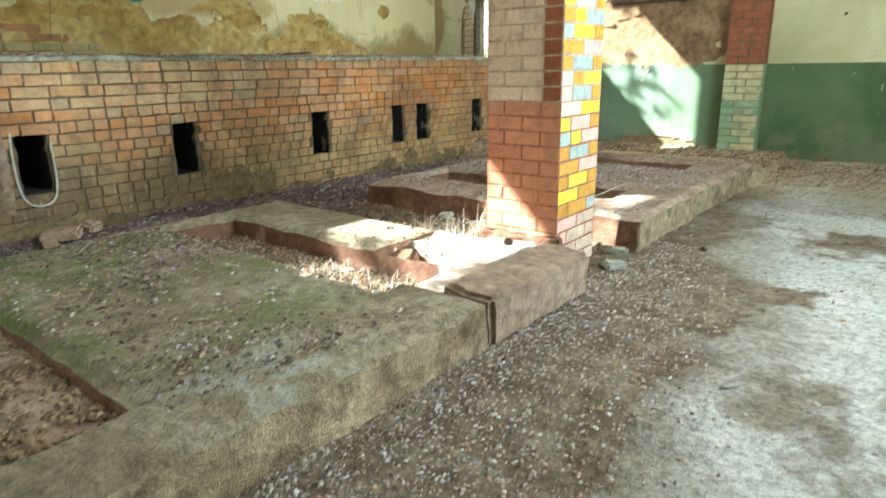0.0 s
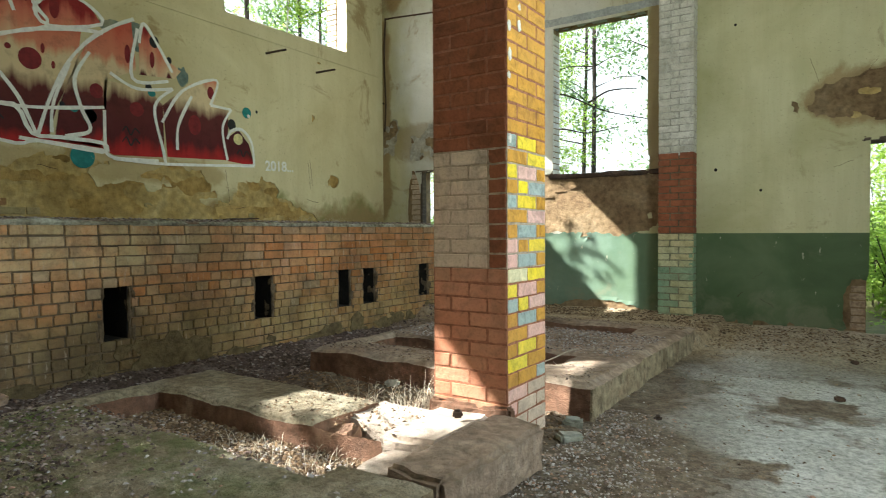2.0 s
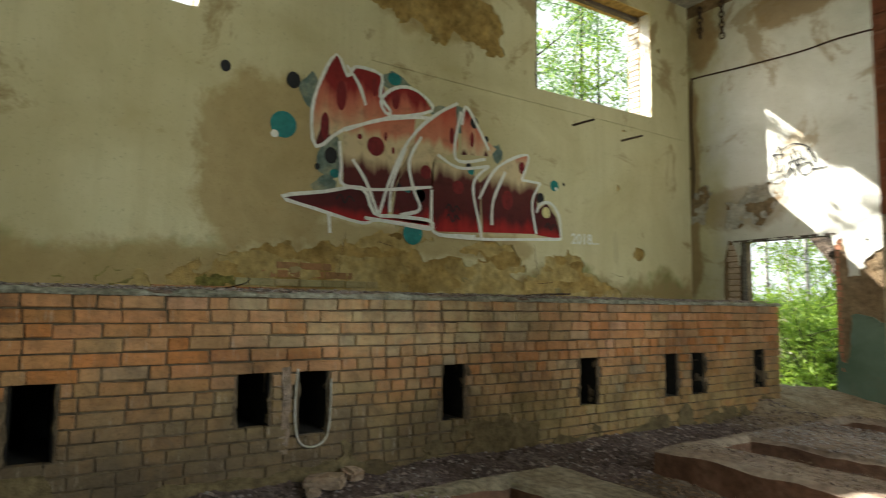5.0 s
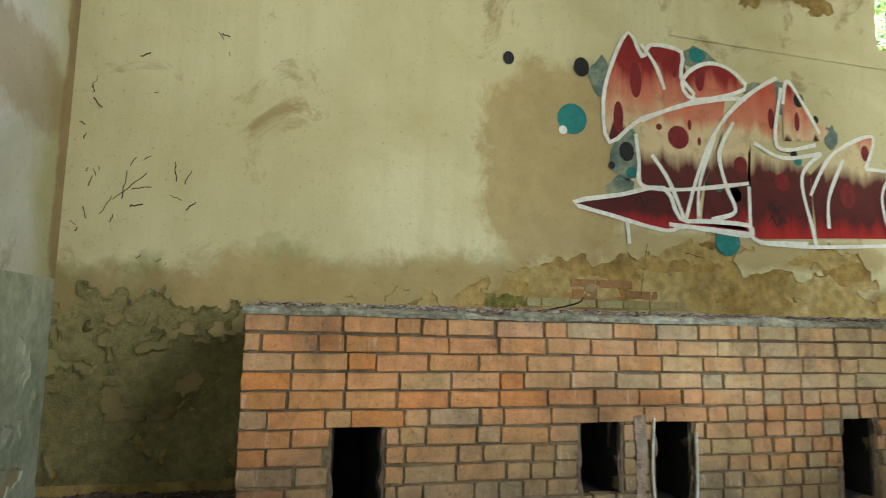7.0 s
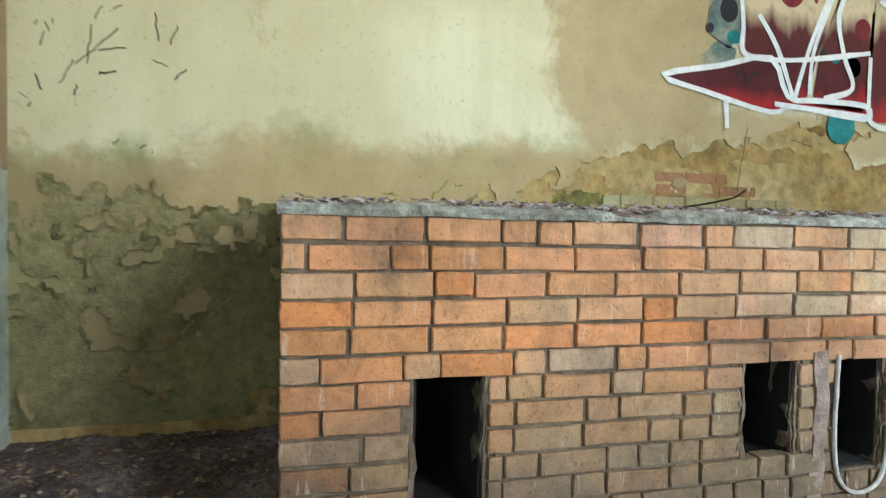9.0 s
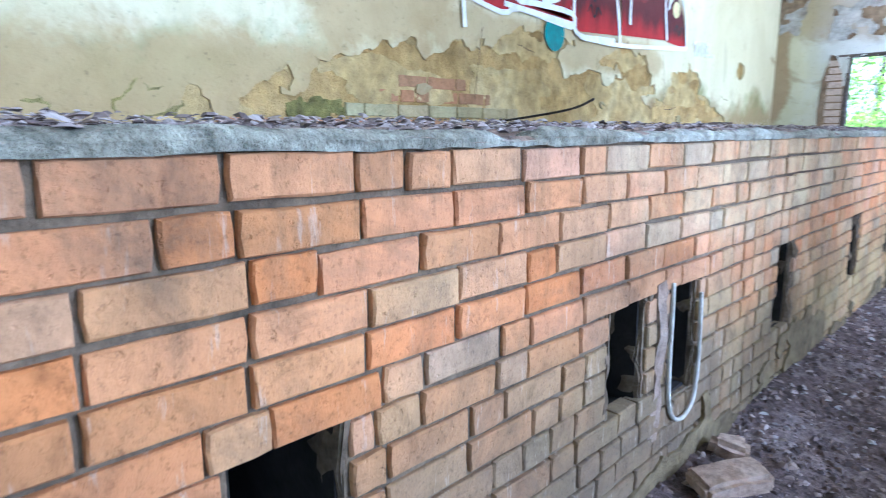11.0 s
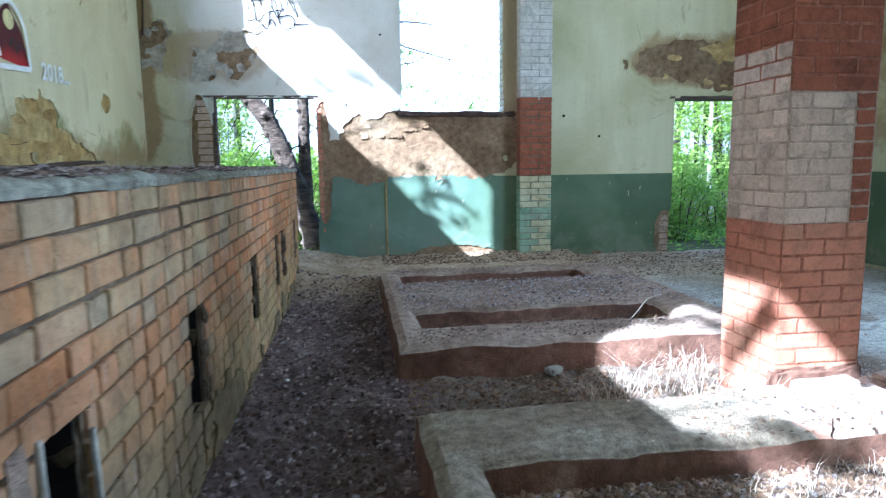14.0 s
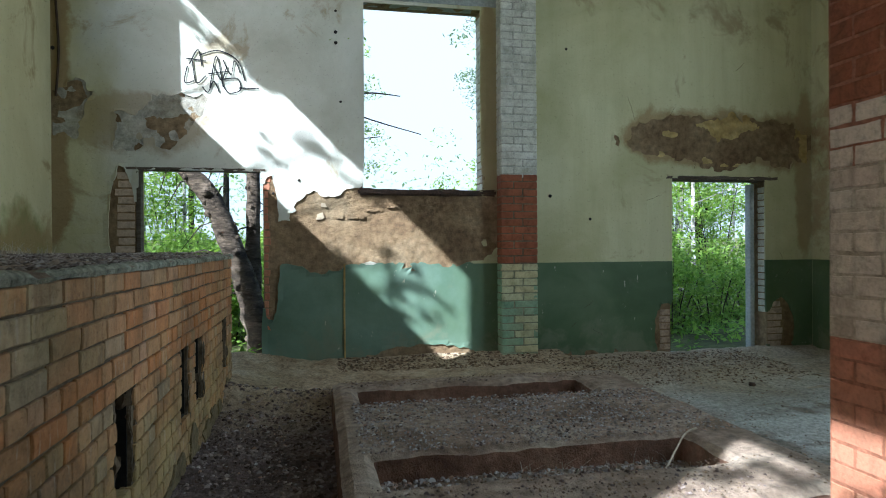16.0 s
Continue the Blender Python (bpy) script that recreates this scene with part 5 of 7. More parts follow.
bench_far = Joined([M_BRICK_J])
rnd = random.Random(21)
for k in range(16):
    z = CTOP - (k + 1) * COURSE
    def heads(y, k=k):
        return (0.10 if k < 5 else 0.42) if y < 1.8 else (0.10 if k < 4 else 0.88)
    for a, b in less_holes(course_of(rnd, CY0, CY1, heads, k % 2), z, z + COURSE, STOKE_HOLES):
        w = b - a
        proud = rnd.uniform(-0.003, 0.004)
        mid = (a + b) / 2
        m = pose(XC + proud, mid, z + rnd.uniform(-0.003, 0.003) + 0.006 * noise.noise((mid * 0.9, z * 3, 2.0)), rnd.uniform(-0.8, 0.8), 0, 90 + rnd.uniform(-0.4, 0.4)) @ pose(0, 0, 0, 0, rnd.uniform(-0.7, 0.7), 0)
        if mid < 3.35 and z > -0.12 and w > 0.06:
            lay(brick_mesh(round(w, 2), COURSE - JOINT * 0.6, 0.06, rnd.randrange(5), M_BRICK), m, bench)
        else:
            bench_far.add(brick_mesh(round(w, 2), COURSE - JOINT * 0.6, 0.06, rnd.randrange(5), M_BRICK), m)
    for a, b in course_of(rnd, XL + 0.03, XC - 0.01, 0.3, k % 2):
        me = brick_mesh(round(b - a, 2), COURSE - JOINT, 0.06, rnd.randrange(5), M_BRICK)
        bench_far.add(me, pose((a + b) / 2, CY1, z, 0, 0, 180))
part("end_render", rough_box(XL + 0.02, XC - 0.012, CY0 + 0.002, CY0 + 0.03, -0.2, CTOP + 0.01, 0.06, 0.012, 5.5), M_CLAY, bench)
bench_far.done("further_bricks", bench)

# mortar smeared round the stoke holes
for i, h in enumerate(STOKE_HOLES):
    r = random.Random(60 + i)
    for side in (0, 1):
        y = h[0] - 0.035 if side == 0 else h[1] + 0.035
        bm = rough_box(XC - 0.2, XC - 0.010, y - 0.018, y + 0.022, h[2] - 0.03, h[3] + 0.01, 0.02, 0.03, i + side * 3.3)
        part("mortar_smear", bm, M_MORTAR, bench)
    bm = rough_box(XC - 0.2, XC - 0.011, h[0] - 0.03, h[1] + 0.03, h[3] + 0.002, h[3] + 0.016, 0.02, 0.012, i + 7.7)
    part("mortar_smear", bm, M_MORTAR, bench)
    # crumbled edges that reach into the opening
    for side in (0, 1):
        y = h[0] - 0.02 if side == 0 else h[1] - 0.006
        bm = rough_box(XC - 0.13, XC - 0.012, y, y + 0.026, h[2] - 0.01, h[3] + 0.005, 0.022, 0.02, i * 3.1 + side * 1.7 + 0.5)
        part("crumbled_edge", bm, M_MORTAR, bench)
bm = rough_box(XC - 0.2, XC + 0.008, STOKE_HOLES[1][1] + 0.05, STOKE_HOLES[2][0] - 0.045, 0.1, 0.74, 0.04, 0.016, 2.2)
part("cement_pier", bm, M_CONCRETE, bench, "rough grey cement pier between two stoke holes")


def clay_keep(y, z):
    return -0.06 - (z - 0.05) * 1.4 + 0.6 * noise.fractal((y * 1.4, z * 2.0, 51.0), 0.9, 2.1, 3) + 0.07 * fray(y, z, 7, 52.0)


def clay_not_hole(y, z):
    v = clay_keep(y, z)
    for h in STOKE_HOLES:
        v = min(v, 6 * max(h[0] - 0.02 - y, y - h[1] - 0.02, h[2] - 0.03 - z, z - h[3] - 0.02))
    return v


peeling_layer("clay_smear", "y", CY0 + 0.3, CY1 - 0.1, -0.16, 0.55, XC + 0.001, 1, clay_not_hole, [M_CLAY], bench, 0.03, thick=0.006)

# hose round the third hole
hp = [(XC + 0.012, 1.475, 0.70), (XC + 0.02, 1.462, 0.58), (XC + 0.022, 1.458, 0.40), (XC + 0.022, 1.475, 0.25), (XC + 0.024, 1.52, 0.175), (XC + 0.026, 1.60, 0.155), (XC + 0.024, 1.68, 0.19), (XC + 0.022, 1.715, 0.29), (XC + 0.02, 1.722, 0.45), (XC + 0.014, 1.724, 0.62)]
bm = bmesh.new()
tube_into(bm, smooth_line([(x - 0.008, y, z) for x, y, z in hp], 5), 0.0085, 8)
tagged(part("white_hose", bm, M_HOSE), "dirty white hose looped round a stoke hole", "hose")

# ---- spray painting on the long wall ----


def spray_material(name, stops, soft=0.10):
    """Spray paint that fades with height above the floor: stops are (height, colour)."""
    m, t, b = nodes_of(name, 0.7)
    p = position(t)
    lo, hi = stops[0][0], stops[-1][0]
    drip = noise_of(t, position(t, (1, 7.0, 0.9)), 1.0, 3, 0.5)
    z = calc(t, "ADD", axis_of(t, "Z"), calc(t, "MULTIPLY", calc(t, "SUBTRACT", drip, 0.5), soft * 4))
    col = ramp(t, span(t, z, lo, hi), [((h - lo) / (hi - lo), c) for h, c in stops])
    wear = ramp(t, noise_of(t, p, 9, 5, 0.7), [(0.30, 0.72), (0.5, 1.0)])
    t.links.new(mixed(t, 1.0, col, wear, "MULTIPLY"), b.inputs["Base Color"])
    bumped(t, b, noise_of(t, p, 8, 6, 0.65), 0.4, 0.02)
    return m


MAROON, RED, CREAMY, SALMON = (0.085, 0.012, 0.014), (0.42, 0.02, 0.02), (0.62, 0.50, 0.30), (0.58, 0.22, 0.13)
M_SPRAY_BODY = spray_material("maroon_to_cream_spray", [(2.02, RED), (2.13, (0.30, 0.015, 0.016)), (2.26, MAROON), (2.66, (0.10, 0.02, 0.018)), (2.82, CREAMY), (3.02, CREAMY), (3.12, SALMON), (3.5, (0.5, 0.10, 0.06))])
M_SPRAY_CROWN = spray_material("red_to_salmon_spray", [(2.95, MAROON), (3.0, CREAMY), (3.12, (0.60, 0.36, 0.22)), (3.28, SALMON), (3.42, (0.52, 0.14, 0.09)), (3.54, (0.26, 0.02, 0.02)), (3.9, (0.20, 0.015, 0.016))], 0.14)
M_SPRAY_ARROW = spray_material("dark_maroon_spray", [(1.98, RED), (2.10, (0.34, 0.015, 0.016)), (2.2, MAROON), (2.5, (0.06, 0.01, 0.012))], 0.04)
M_SPRAY_WHITE = surface("white_spray", [(0.3, (0.74, 0.76, 0.71)), (0.6, (0.84, 0.85, 0.81))], 0.2, 3, 20, 0.7, 0.3)
M_SPRAY_TEAL = surface("teal_spray", [(0.3, (0.015, 0.16, 0.16)), (0.6, (0.02, 0.23, 0.22))], 0.3, 4, 20, 0.6, 0.2)
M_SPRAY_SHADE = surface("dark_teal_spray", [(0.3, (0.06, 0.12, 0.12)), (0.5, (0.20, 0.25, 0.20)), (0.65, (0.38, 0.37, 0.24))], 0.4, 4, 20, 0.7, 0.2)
M_SPRAY_RED = surface("deep_red_spray", [(0.3, (0.15, 0.012, 0.016)), (0.6, (0.22, 0.018, 0.02))], 0.3, 4, 20, 0.6, 0.2)

mural = new("graffiti")
mural.location = (XL, 1.9, 2.0)
tagged(mural, "large red, cream and white spray-painted graffiti lettering on limewash", "graffiti")


def mural_at(d):
    return XL + 0.016 + d * 0.0022


def fill(name, pts, mat, d, smooth=True):
    """A sprayed field."""
    line = smooth_line([Vector((y, z, 0)) for y, z in pts], 5, True) if smooth else [Vector((y, z, 0)) for y, z in pts]
    bm = bmesh.new()
    vs = [bm.verts.new((mural_at(d), q.x, q.y)) for q in line]
    f = bm.faces.new(vs)
    bmesh.ops.triangulate(bm, faces=[f])
    bmesh.ops.recalc_face_normals(bm, faces=bm.faces)
    return part(name, bm, mat, mural)


def stroke(name, pts, width, mat, d, closed=False, parent=None, on="x", plane=None, steps=6):
    """A sprayed line of even width."""
    line = smooth_line([Vector((u, z, 0)) for u, z in pts], steps, closed)
    bm = bmesh.new()
    rows = []
    n = len(line)
    for i, q in enumerate(line):
        a, b = (line[i - 1], line[(i + 1) % n]) if closed else (line[max(0, i - 1)], line[min(n - 1, i + 1)])
        t = (b - a).normalized()
        s = Vector((-t.y, t.x, 0)) * width / 2 * (0.85 + 0.3 * noise.noise((q.x * 5, q.y * 5, d)))
        pair = []
        for w in (q + s, q - s):
            pair.append(bm.verts.new((mural_at(d), w.x, w.y) if on == "x" else (w.x, plane, w.y)))
        rows.append(pair)
    for i in range(n if closed else n - 1):
        r0, r1 = rows[i], rows[(i + 1) % n]
        bm.faces.new((r0[0], r0[1], r1[1], r1[0]))
    bmesh.ops.recalc_face_normals(bm, faces=bm.faces)
    return part(name, bm, mat, parent or mural)


def dot(name, y, z, r, mat, d, squash=1.0):
    fill(name, [(y + r * math.cos(a * math.tau / 10), z + r * squash * math.sin(a * math.tau / 10)) for a in range(10)], mat, d)


ARROW = [(1.93, 2.24), (2.39, 2.34), (2.82, 2.43), (2.98, 2.16), (3.24, 2.15), (3.69, 2.14), (3.69, 2.04), (3.04, 2.09), (2.83, 2.04), (2.28, 2.15)]
CROWN_1 = [(2.28, 2.81), (2.22, 3.18), (2.31, 3.55), (2.48, 3.87), (2.62, 3.65), (2.71, 3.78), (3.03, 3.75), (3.02, 3.5), (3.15, 3.29), (2.6, 3.06)]
CROWN_2 = [(3.03, 3.44), (3.15, 3.6), (3.36, 3.68), (3.59, 3.62), (3.71, 3.46), (3.18, 3.3)]
BODY_1 = [(2.58, 3.02), (2.96, 3.19), (3.49, 3.34), (3.44, 2.94), (3.23, 2.48), (3.14, 2.12), (3.0, 2.13), (2.8, 2.44), (2.6, 2.45)]
BODY_2 = [(3.43, 2.98), (3.54, 3.2), (3.78, 3.41), (4.05, 3.61), (4.1, 3.03), (3.75, 2.85), (3.74, 2.42), (3.67, 2.09), (3.2, 2.12), (3.26, 2.51)]
CROWN_3 = [(4.14, 3.36), (4.18, 3.6), (4.35, 3.41), (4.52, 3.22), (4.68, 3.14), (4.59, 3.03), (4.14, 2.99)]
BODY_3 = [(3.73, 2.85), (4.26, 2.84), (4.43, 2.68), (4.44, 2.05), (3.82, 2.02), (3.69, 2.08)]
BODY_4 = [(4.43, 2.68), (4.77, 3.0), (5.2, 3.14), (5.15, 2.79), (5.37, 2.77), (5.35, 2.1), (4.48, 2.06)]
BODY_5 = [(5.35, 2.4), (5.53, 2.53), (5.7, 2.35), (5.8, 2.06), (5.35, 2.09)]
def smudge(y, z, r, squash):
    fill("sprayed_shadow", [(y + r * (1 + 0.5 * noise.noise((y * 7 + a, z, 3.0))) * math.cos(a * math.tau / 14), z + r * squash * (1 + 0.5 * noise.noise((y, z * 7 + a, 5.0))) * math.sin(a * math.tau / 14)) for a in range(14)], M_SPRAY_SHADE, 0)


for y, z, r, s in ((3.2, 3.70, 0.17, 0.7), (2.44, 2.72, 0.13, 2.0), (2.2, 3.42, 0.10, 1.8), (4.1, 3.42, 0.2, 0.8), (4.70, 3.08, 0.08, 1.4), (3.85, 3.46, 0.16, 0.6), (2.40, 2.40, 0.14, 0.7)):
    smudge(y, z, r, s)
for pts, mat in ((ARROW, M_SPRAY_ARROW), (CROWN_1, M_SPRAY_CROWN), (BODY_1, M_SPRAY_BODY), (CROWN_2, M_SPRAY_CROWN), (BODY_3, M_SPRAY_BODY), (BODY_2, M_SPRAY_BODY), (CROWN_3, M_SPRAY_CROWN), (BODY_4, M_SPRAY_BODY), (BODY_5, M_SPRAY_ARROW)):
    fill("painted_letter", pts, mat, 1, False)
# drips, dots and bubbles
for y, z, r, s in ((2.98, 2.92, 0.11, 1.0), (3.64, 2.71, 0.075, 1.1), (4.10, 2.58, 0.085, 1.0), (4.86, 2.5, 0.09, 1.4), (2.78, 3.0, 0.03, 1), (2.55, 3.42, 0.06, 2.8), (3.22, 3.5, 0.05, 2.2), (4.3, 3.2, 0.03, 3.2), (4.0, 3.2, 0.035, 3.0), (2.95, 3.6, 0.035, 3.2), (5.1, 2.95, 0.05, 1.6), (3.2, 2.9, 0.02, 2.0), (3.1, 3.05, 0.02, 2.6), (2.37, 3.05, 0.05, 3.0)):
    dot("drip", y, z, r, M_SPRAY_RED, 2, s)
for y, z, r in ((1.92, 2.99, 0.14), (5.67, 2.78, 0.075), (3.48, 1.97, 0.13), (3.56, 2.42, 0.08)):
    dot("bubble", y, z, r, M_SPRAY_TEAL, 1)
for y, z, r in ((1.83, 2.88, 0.04), (5.70, 2.74, 0.025)):
    dot("bubble_glint", y, z, r, M_SPRAY_WHITE, 2)
# Spots at (2.01, 3.48) and (1.32, 3.48) paint the dark inside wall holes.
for y, z, r in ((4.33, 3.42, 0.06), (5.42, 2.58, 0.065), (2.45, 2.74, 0.075), (2.30, 2.60, 0.03), (3.28, 2.5, 0.03), (4.25, 2.86, 0.04), (5.84, 2.82, 0.02), (2.01, 3.48, 0.075), (1.32, 3.48, 0.05), (4.52, 3.24, 0.035)):
    dot("black_dot", y, z, r, M_BLACK_PAINT, 1.5, 1.2)
# white outlines
for turn, pts in enumerate((ARROW, CROWN_1, CROWN_2)):
    stroke("outline", pts, 0.045, M_SPRAY_WHITE, 2.7 + 0.16 * turn, True, steps=3)
for turn, pts in enumerate(([(2.6, 3.04), (3.0, 3.22), (3.49, 3.34), (3.72, 3.36)], [(2.54, 2.91), (2.57, 2.65), (2.60, 2.44), (3.02, 2.43), (3.72, 2.54)], [(4.14, 3.36), (4.2, 3.6), (4.38, 3.38), (4.56, 3.1)], [(2.70, 2.73), (2.87, 2.50), (3.02, 2.16)],
            [(3.03, 2.13), (3.16, 2.55), (3.34, 2.95), (3.56, 3.24), (3.82, 3.46), (4.08, 3.62)], [(3.17, 2.19), (3.19, 2.50), (3.36, 2.96)], [(3.30, 2.17), (3.56, 2.26), (3.47, 2.50), (3.41, 2.81), (3.57, 3.12)],
            [(3.72, 2.51), (3.72, 2.11)], [(3.72, 2.11), (3.81, 1.99), (4.36, 2.0)], [(3.79, 2.94), (4.11, 2.82), (4.56, 2.90)], [(4.56, 2.90), (4.32, 2.64), (4.42, 2.14), (4.45, 1.98)],
            [(4.61, 2.16), (4.63, 2.47), (4.82, 2.86)], [(4.41, 2.47), (4.69, 2.90), (5.19, 3.13), (5.09, 2.79)], [(5.09, 2.79), (5.41, 2.78)], [(5.41, 2.78), (5.27, 2.51), (5.34, 2.10)], [(5.34, 2.38), (5.41, 2.50), (5.59, 2.53), (5.74, 2.37), (5.78, 2.06)],
            [(4.12, 3.52), (4.05, 2.93), (4.5, 2.98)], [(2.86, 2.10), (3.03, 2.09), (3.70, 2.06)], [(3.81, 1.98), (4.45, 1.97), (5.78, 2.06)], [(2.60, 3.77), (2.75, 3.58), (2.84, 3.36)], [(2.44, 2.1), (2.46, 1.9)])):
    stroke("outline", pts, 0.044, M_SPRAY_WHITE, 3.6 + 0.16 * turn)
for y, z, r in ((4.29, 2.80, 0.05), (3.40, 2.47, 0.04), (2.50, 2.55, 0.06), (3.2, 3.74, 0.09)):
    dot("teal_shade", y, z, r, M_SPRAY_TEAL, 1.2, 0.8)
dot("cream_dot", 5.52, 2.40, 0.075, M_TILE_CREAM, 3.2)


def wall_text(text, size, m, material, parent, label):
    c = bpy.data.curves.new("painted_words", "FONT")
    c.body, c.size, c.extrude, c.offset = text, size, 0.001, 0.005
    ob = new("painted_words", c)
    me = bpy.data.meshes.new_from_object(ob)
    bpy.data.objects.remove(ob)
    me.materials.append(material)
    ob = new("painted_words", me)
    ob.matrix_world = m
    return tagged(ob, label, "painted date")


wall_text("2018...", 0.20, pose(XL + 0.021, 5.98, 2.015, 90, 0, 90) @ pose(0, 0, 0, 0, 0, 2), M_SPRAY_WHITE, None, "small white painted date beside the graffiti")
# illegible dark scribbles on the letters
for y, z in ((2.62, 2.27), (4.02, 2.3), (4.02, 2.18), (5.6, 2.2)):
    stroke("dark_scribble", [(y - 0.1, z), (y - 0.05, z + 0.06), (y, z - 0.03), (y + 0.05, z + 0.05), (y + 0.11, z)], 0.02, M_BLACK_PAINT, 4)

# cracks and scratches in the plaster


def crack(wall, along, u, z, length, slope, seed, width=0.008):
    r = random.Random(seed)
    pts = []
    for i in range(6):
        q = i / 5
        pts.append((u + length * q * math.cos(slope) + r.uniform(-0.006, 0.006), z + length * q * math.sin(slope) + r.uniform(-0.006, 0.006)))
    stroke("crack", pts, width, M_RUST, 0.8, False, wall, "x" if along == "y" else "y", YF - 0.0165, 3)


r = random.Random(88)
for k in range(26):
    crack(wall_left, "y", -1.95 + r.random() ** 3 * 1.0, r.uniform(1.5, 3.4), r.uniform(0.02, 0.10), r.uniform(0.2, 2.9), k, r.uniform(0.004, 0.012))
for u, z, ln, a in ((-1.72, 2.02, 0.30, 0.75), (-1.66, 2.02, 0.22, 1.5), (-1.60, 2.10, 0.14, 0.2), (-1.30, 2.18, 0.15, 1.7), (-1.24, 2.16, 0.12, 1.2), (-1.80, 1.9, 0.16, 1.1)):
    crack(wall_left, "y", u, z, ln, a, int(u * 100), 0.008)
for k in range(7):
    crack(wall_left, "y", r.uniform(2.0, 7.0), r.uniform(1.35, 1.95), r.uniform(0.15, 0.5), r.choice((0.1, -0.2, 1.4, 1.7)), k + 40, 0.006)
for k in range(10):
    crack(wall_far, "x", r.uniform(-1.4, 2.0), r.uniform(0.1, 3.6), r.uniform(0.08, 0.3), r.uniform(-1.6, 1.6), k + 90, 0.004)

# black scribbled tag on the end wall
tag = new("graffiti")
tag.location = (-5.25, YF, 3.2)
tagged(tag, "black scribbled graffiti tag on the end wall", "graffiti")
TAGY = YF - 0.0185
for pts in ([(-5.55, 3.30), (-5.46, 3.46), (-5.42, 3.28)], [(-5.58, 3.36), (-5.38, 3.34)], [(-5.57, 3.28), (-5.60, 3.1), (-5.50, 3.12)], [(-5.52, 3.34), (-5.48, 3.1), (-5.38, 3.18)],
            [(-5.45, 3.40), (-5.25, 3.46), (-5.05, 3.36), (-4.97, 3.14)], [(-5.34, 3.05), (-5.27, 3.40), (-5.20, 3.06)], [(-5.36, 3.2), (-5.14, 3.24)], [(-5.2, 3.36), (-5.12, 3.2), (-5.08, 3.36), (-5.02, 3.22)],
            [(-5.42, 3.06), (-5.36, 3.0), (-5.3, 3.12), (-5.24, 3.0)], [(-5.2, 3.15), (-5.05, 3.16), (-5.02, 3.04), (-5.14, 3.0), (-5.2, 3.08)], [(-5.04, 3.06), (-4.82, 3.06)], [(-5.3, 3.3), (-5.22, 3.14), (-5.16, 3.3)]):
    stroke("scribble", pts, 0.016, M_BLACK_PAINT, 0, False, tag, "y", TAGY)

# ---- iron and cables on the walls ----


def rod(y, z, label):
    bm = bmesh.new()
    tube_into(bm, [(XL - 0.05, y, z - 0.01), (XL + 0.14, y + 0.04, z), (XL + 0.32, y + 0.10, z + 0.015), (XL + 0.325, y + 0.10, z + 0.02)], [0.017, 0.017, 0.016, 0.010], 8)
    tagged(part("iron_bracket", bm, M_RUST), label, "bracket", "iron brackets")


rod(6.02, 3.69, "bent rusty iron bracket stuck in the plaster")
rod(7.0, 3.62, "bent rusty iron bracket stuck in the plaster")


def cable(name, pts, r, label, mat=None):
    bm = bmesh.new()
    tube_into(bm, smooth_line(pts, 6), r, 6)
    tagged(part(name, bm, mat or M_RUST), label, "cable")


cable("wall_cable", [(XL + 0.02, 2.9, 3.905), (XL + 0.018, 4.0, 3.885), (XL + 0.02, 5.2, 3.87), (XL + 0.02, 6.8, 3.86), (XL + 0.02, 8.5, 3.84)], 0.008, "old cable run painted over along the long wall", M_CREAM)
# The upright corner run stands for a black stain on the plaster.
cable("corner_cable", [(XL + 0.06, YF - 0.02, 2.9), (XL + 0.09, YF - 0.022, 3.4), (XL + 0.06, YF - 0.02, 4.1), (XL + 0.09, YF - 0.02, 4.80), (XL + 0.16, YF - 0.02, 4.86), (XL + 0.9, YF - 0.02, 4.80), (XL + 1.8, YF - 0.02, 4.74), (XL + 2.3, YF - 0.02, 4.75), (XL + 3.0, YF - 0.02, 4.7)], 0.013, "blackened cable along the end wall, its corner run standing for a dark stain")


cable("wall_batten", [(-3.9, YF - 0.016, -0.02), (-3.905, YF - 0.017, 0.5), (-3.9, YF - 0.016, 1.10)], 0.011, "thin pale batten down the green dado", M_OCHRE)


def chain(x, z0, z1):
    ch = new("iron_chain")
    ch.location = (x, YF, z1)
    tagged(ch, "short rusty chain hanging on the end wall", "chain", "hanging chains")
    z, k = z1, 0
    while z > z0:
        bm = bmesh.new()
        pts = [Vector((0.035 * math.cos(a * math.tau / 12), 0, 0.055 * math.sin(a * math.tau / 12))) for a in range(13)]
        m = pose(x, YF - 0.05, z, 0, 0, 90 * (k % 2) + 15)
        tube_into(bm, [m @ p for p in pts], 0.011, 6)
        part("link", bm, M_RUST, ch)
        z -= 0.085
        k += 1
    bm = bmesh.new()
    tube_into(bm, [(x, YF + 0.02, z1 + 0.03), (x, YF - 0.06, z1 + 0.03)], 0.014, 6)
    part("wall_pin", bm, M_RUST, ch)


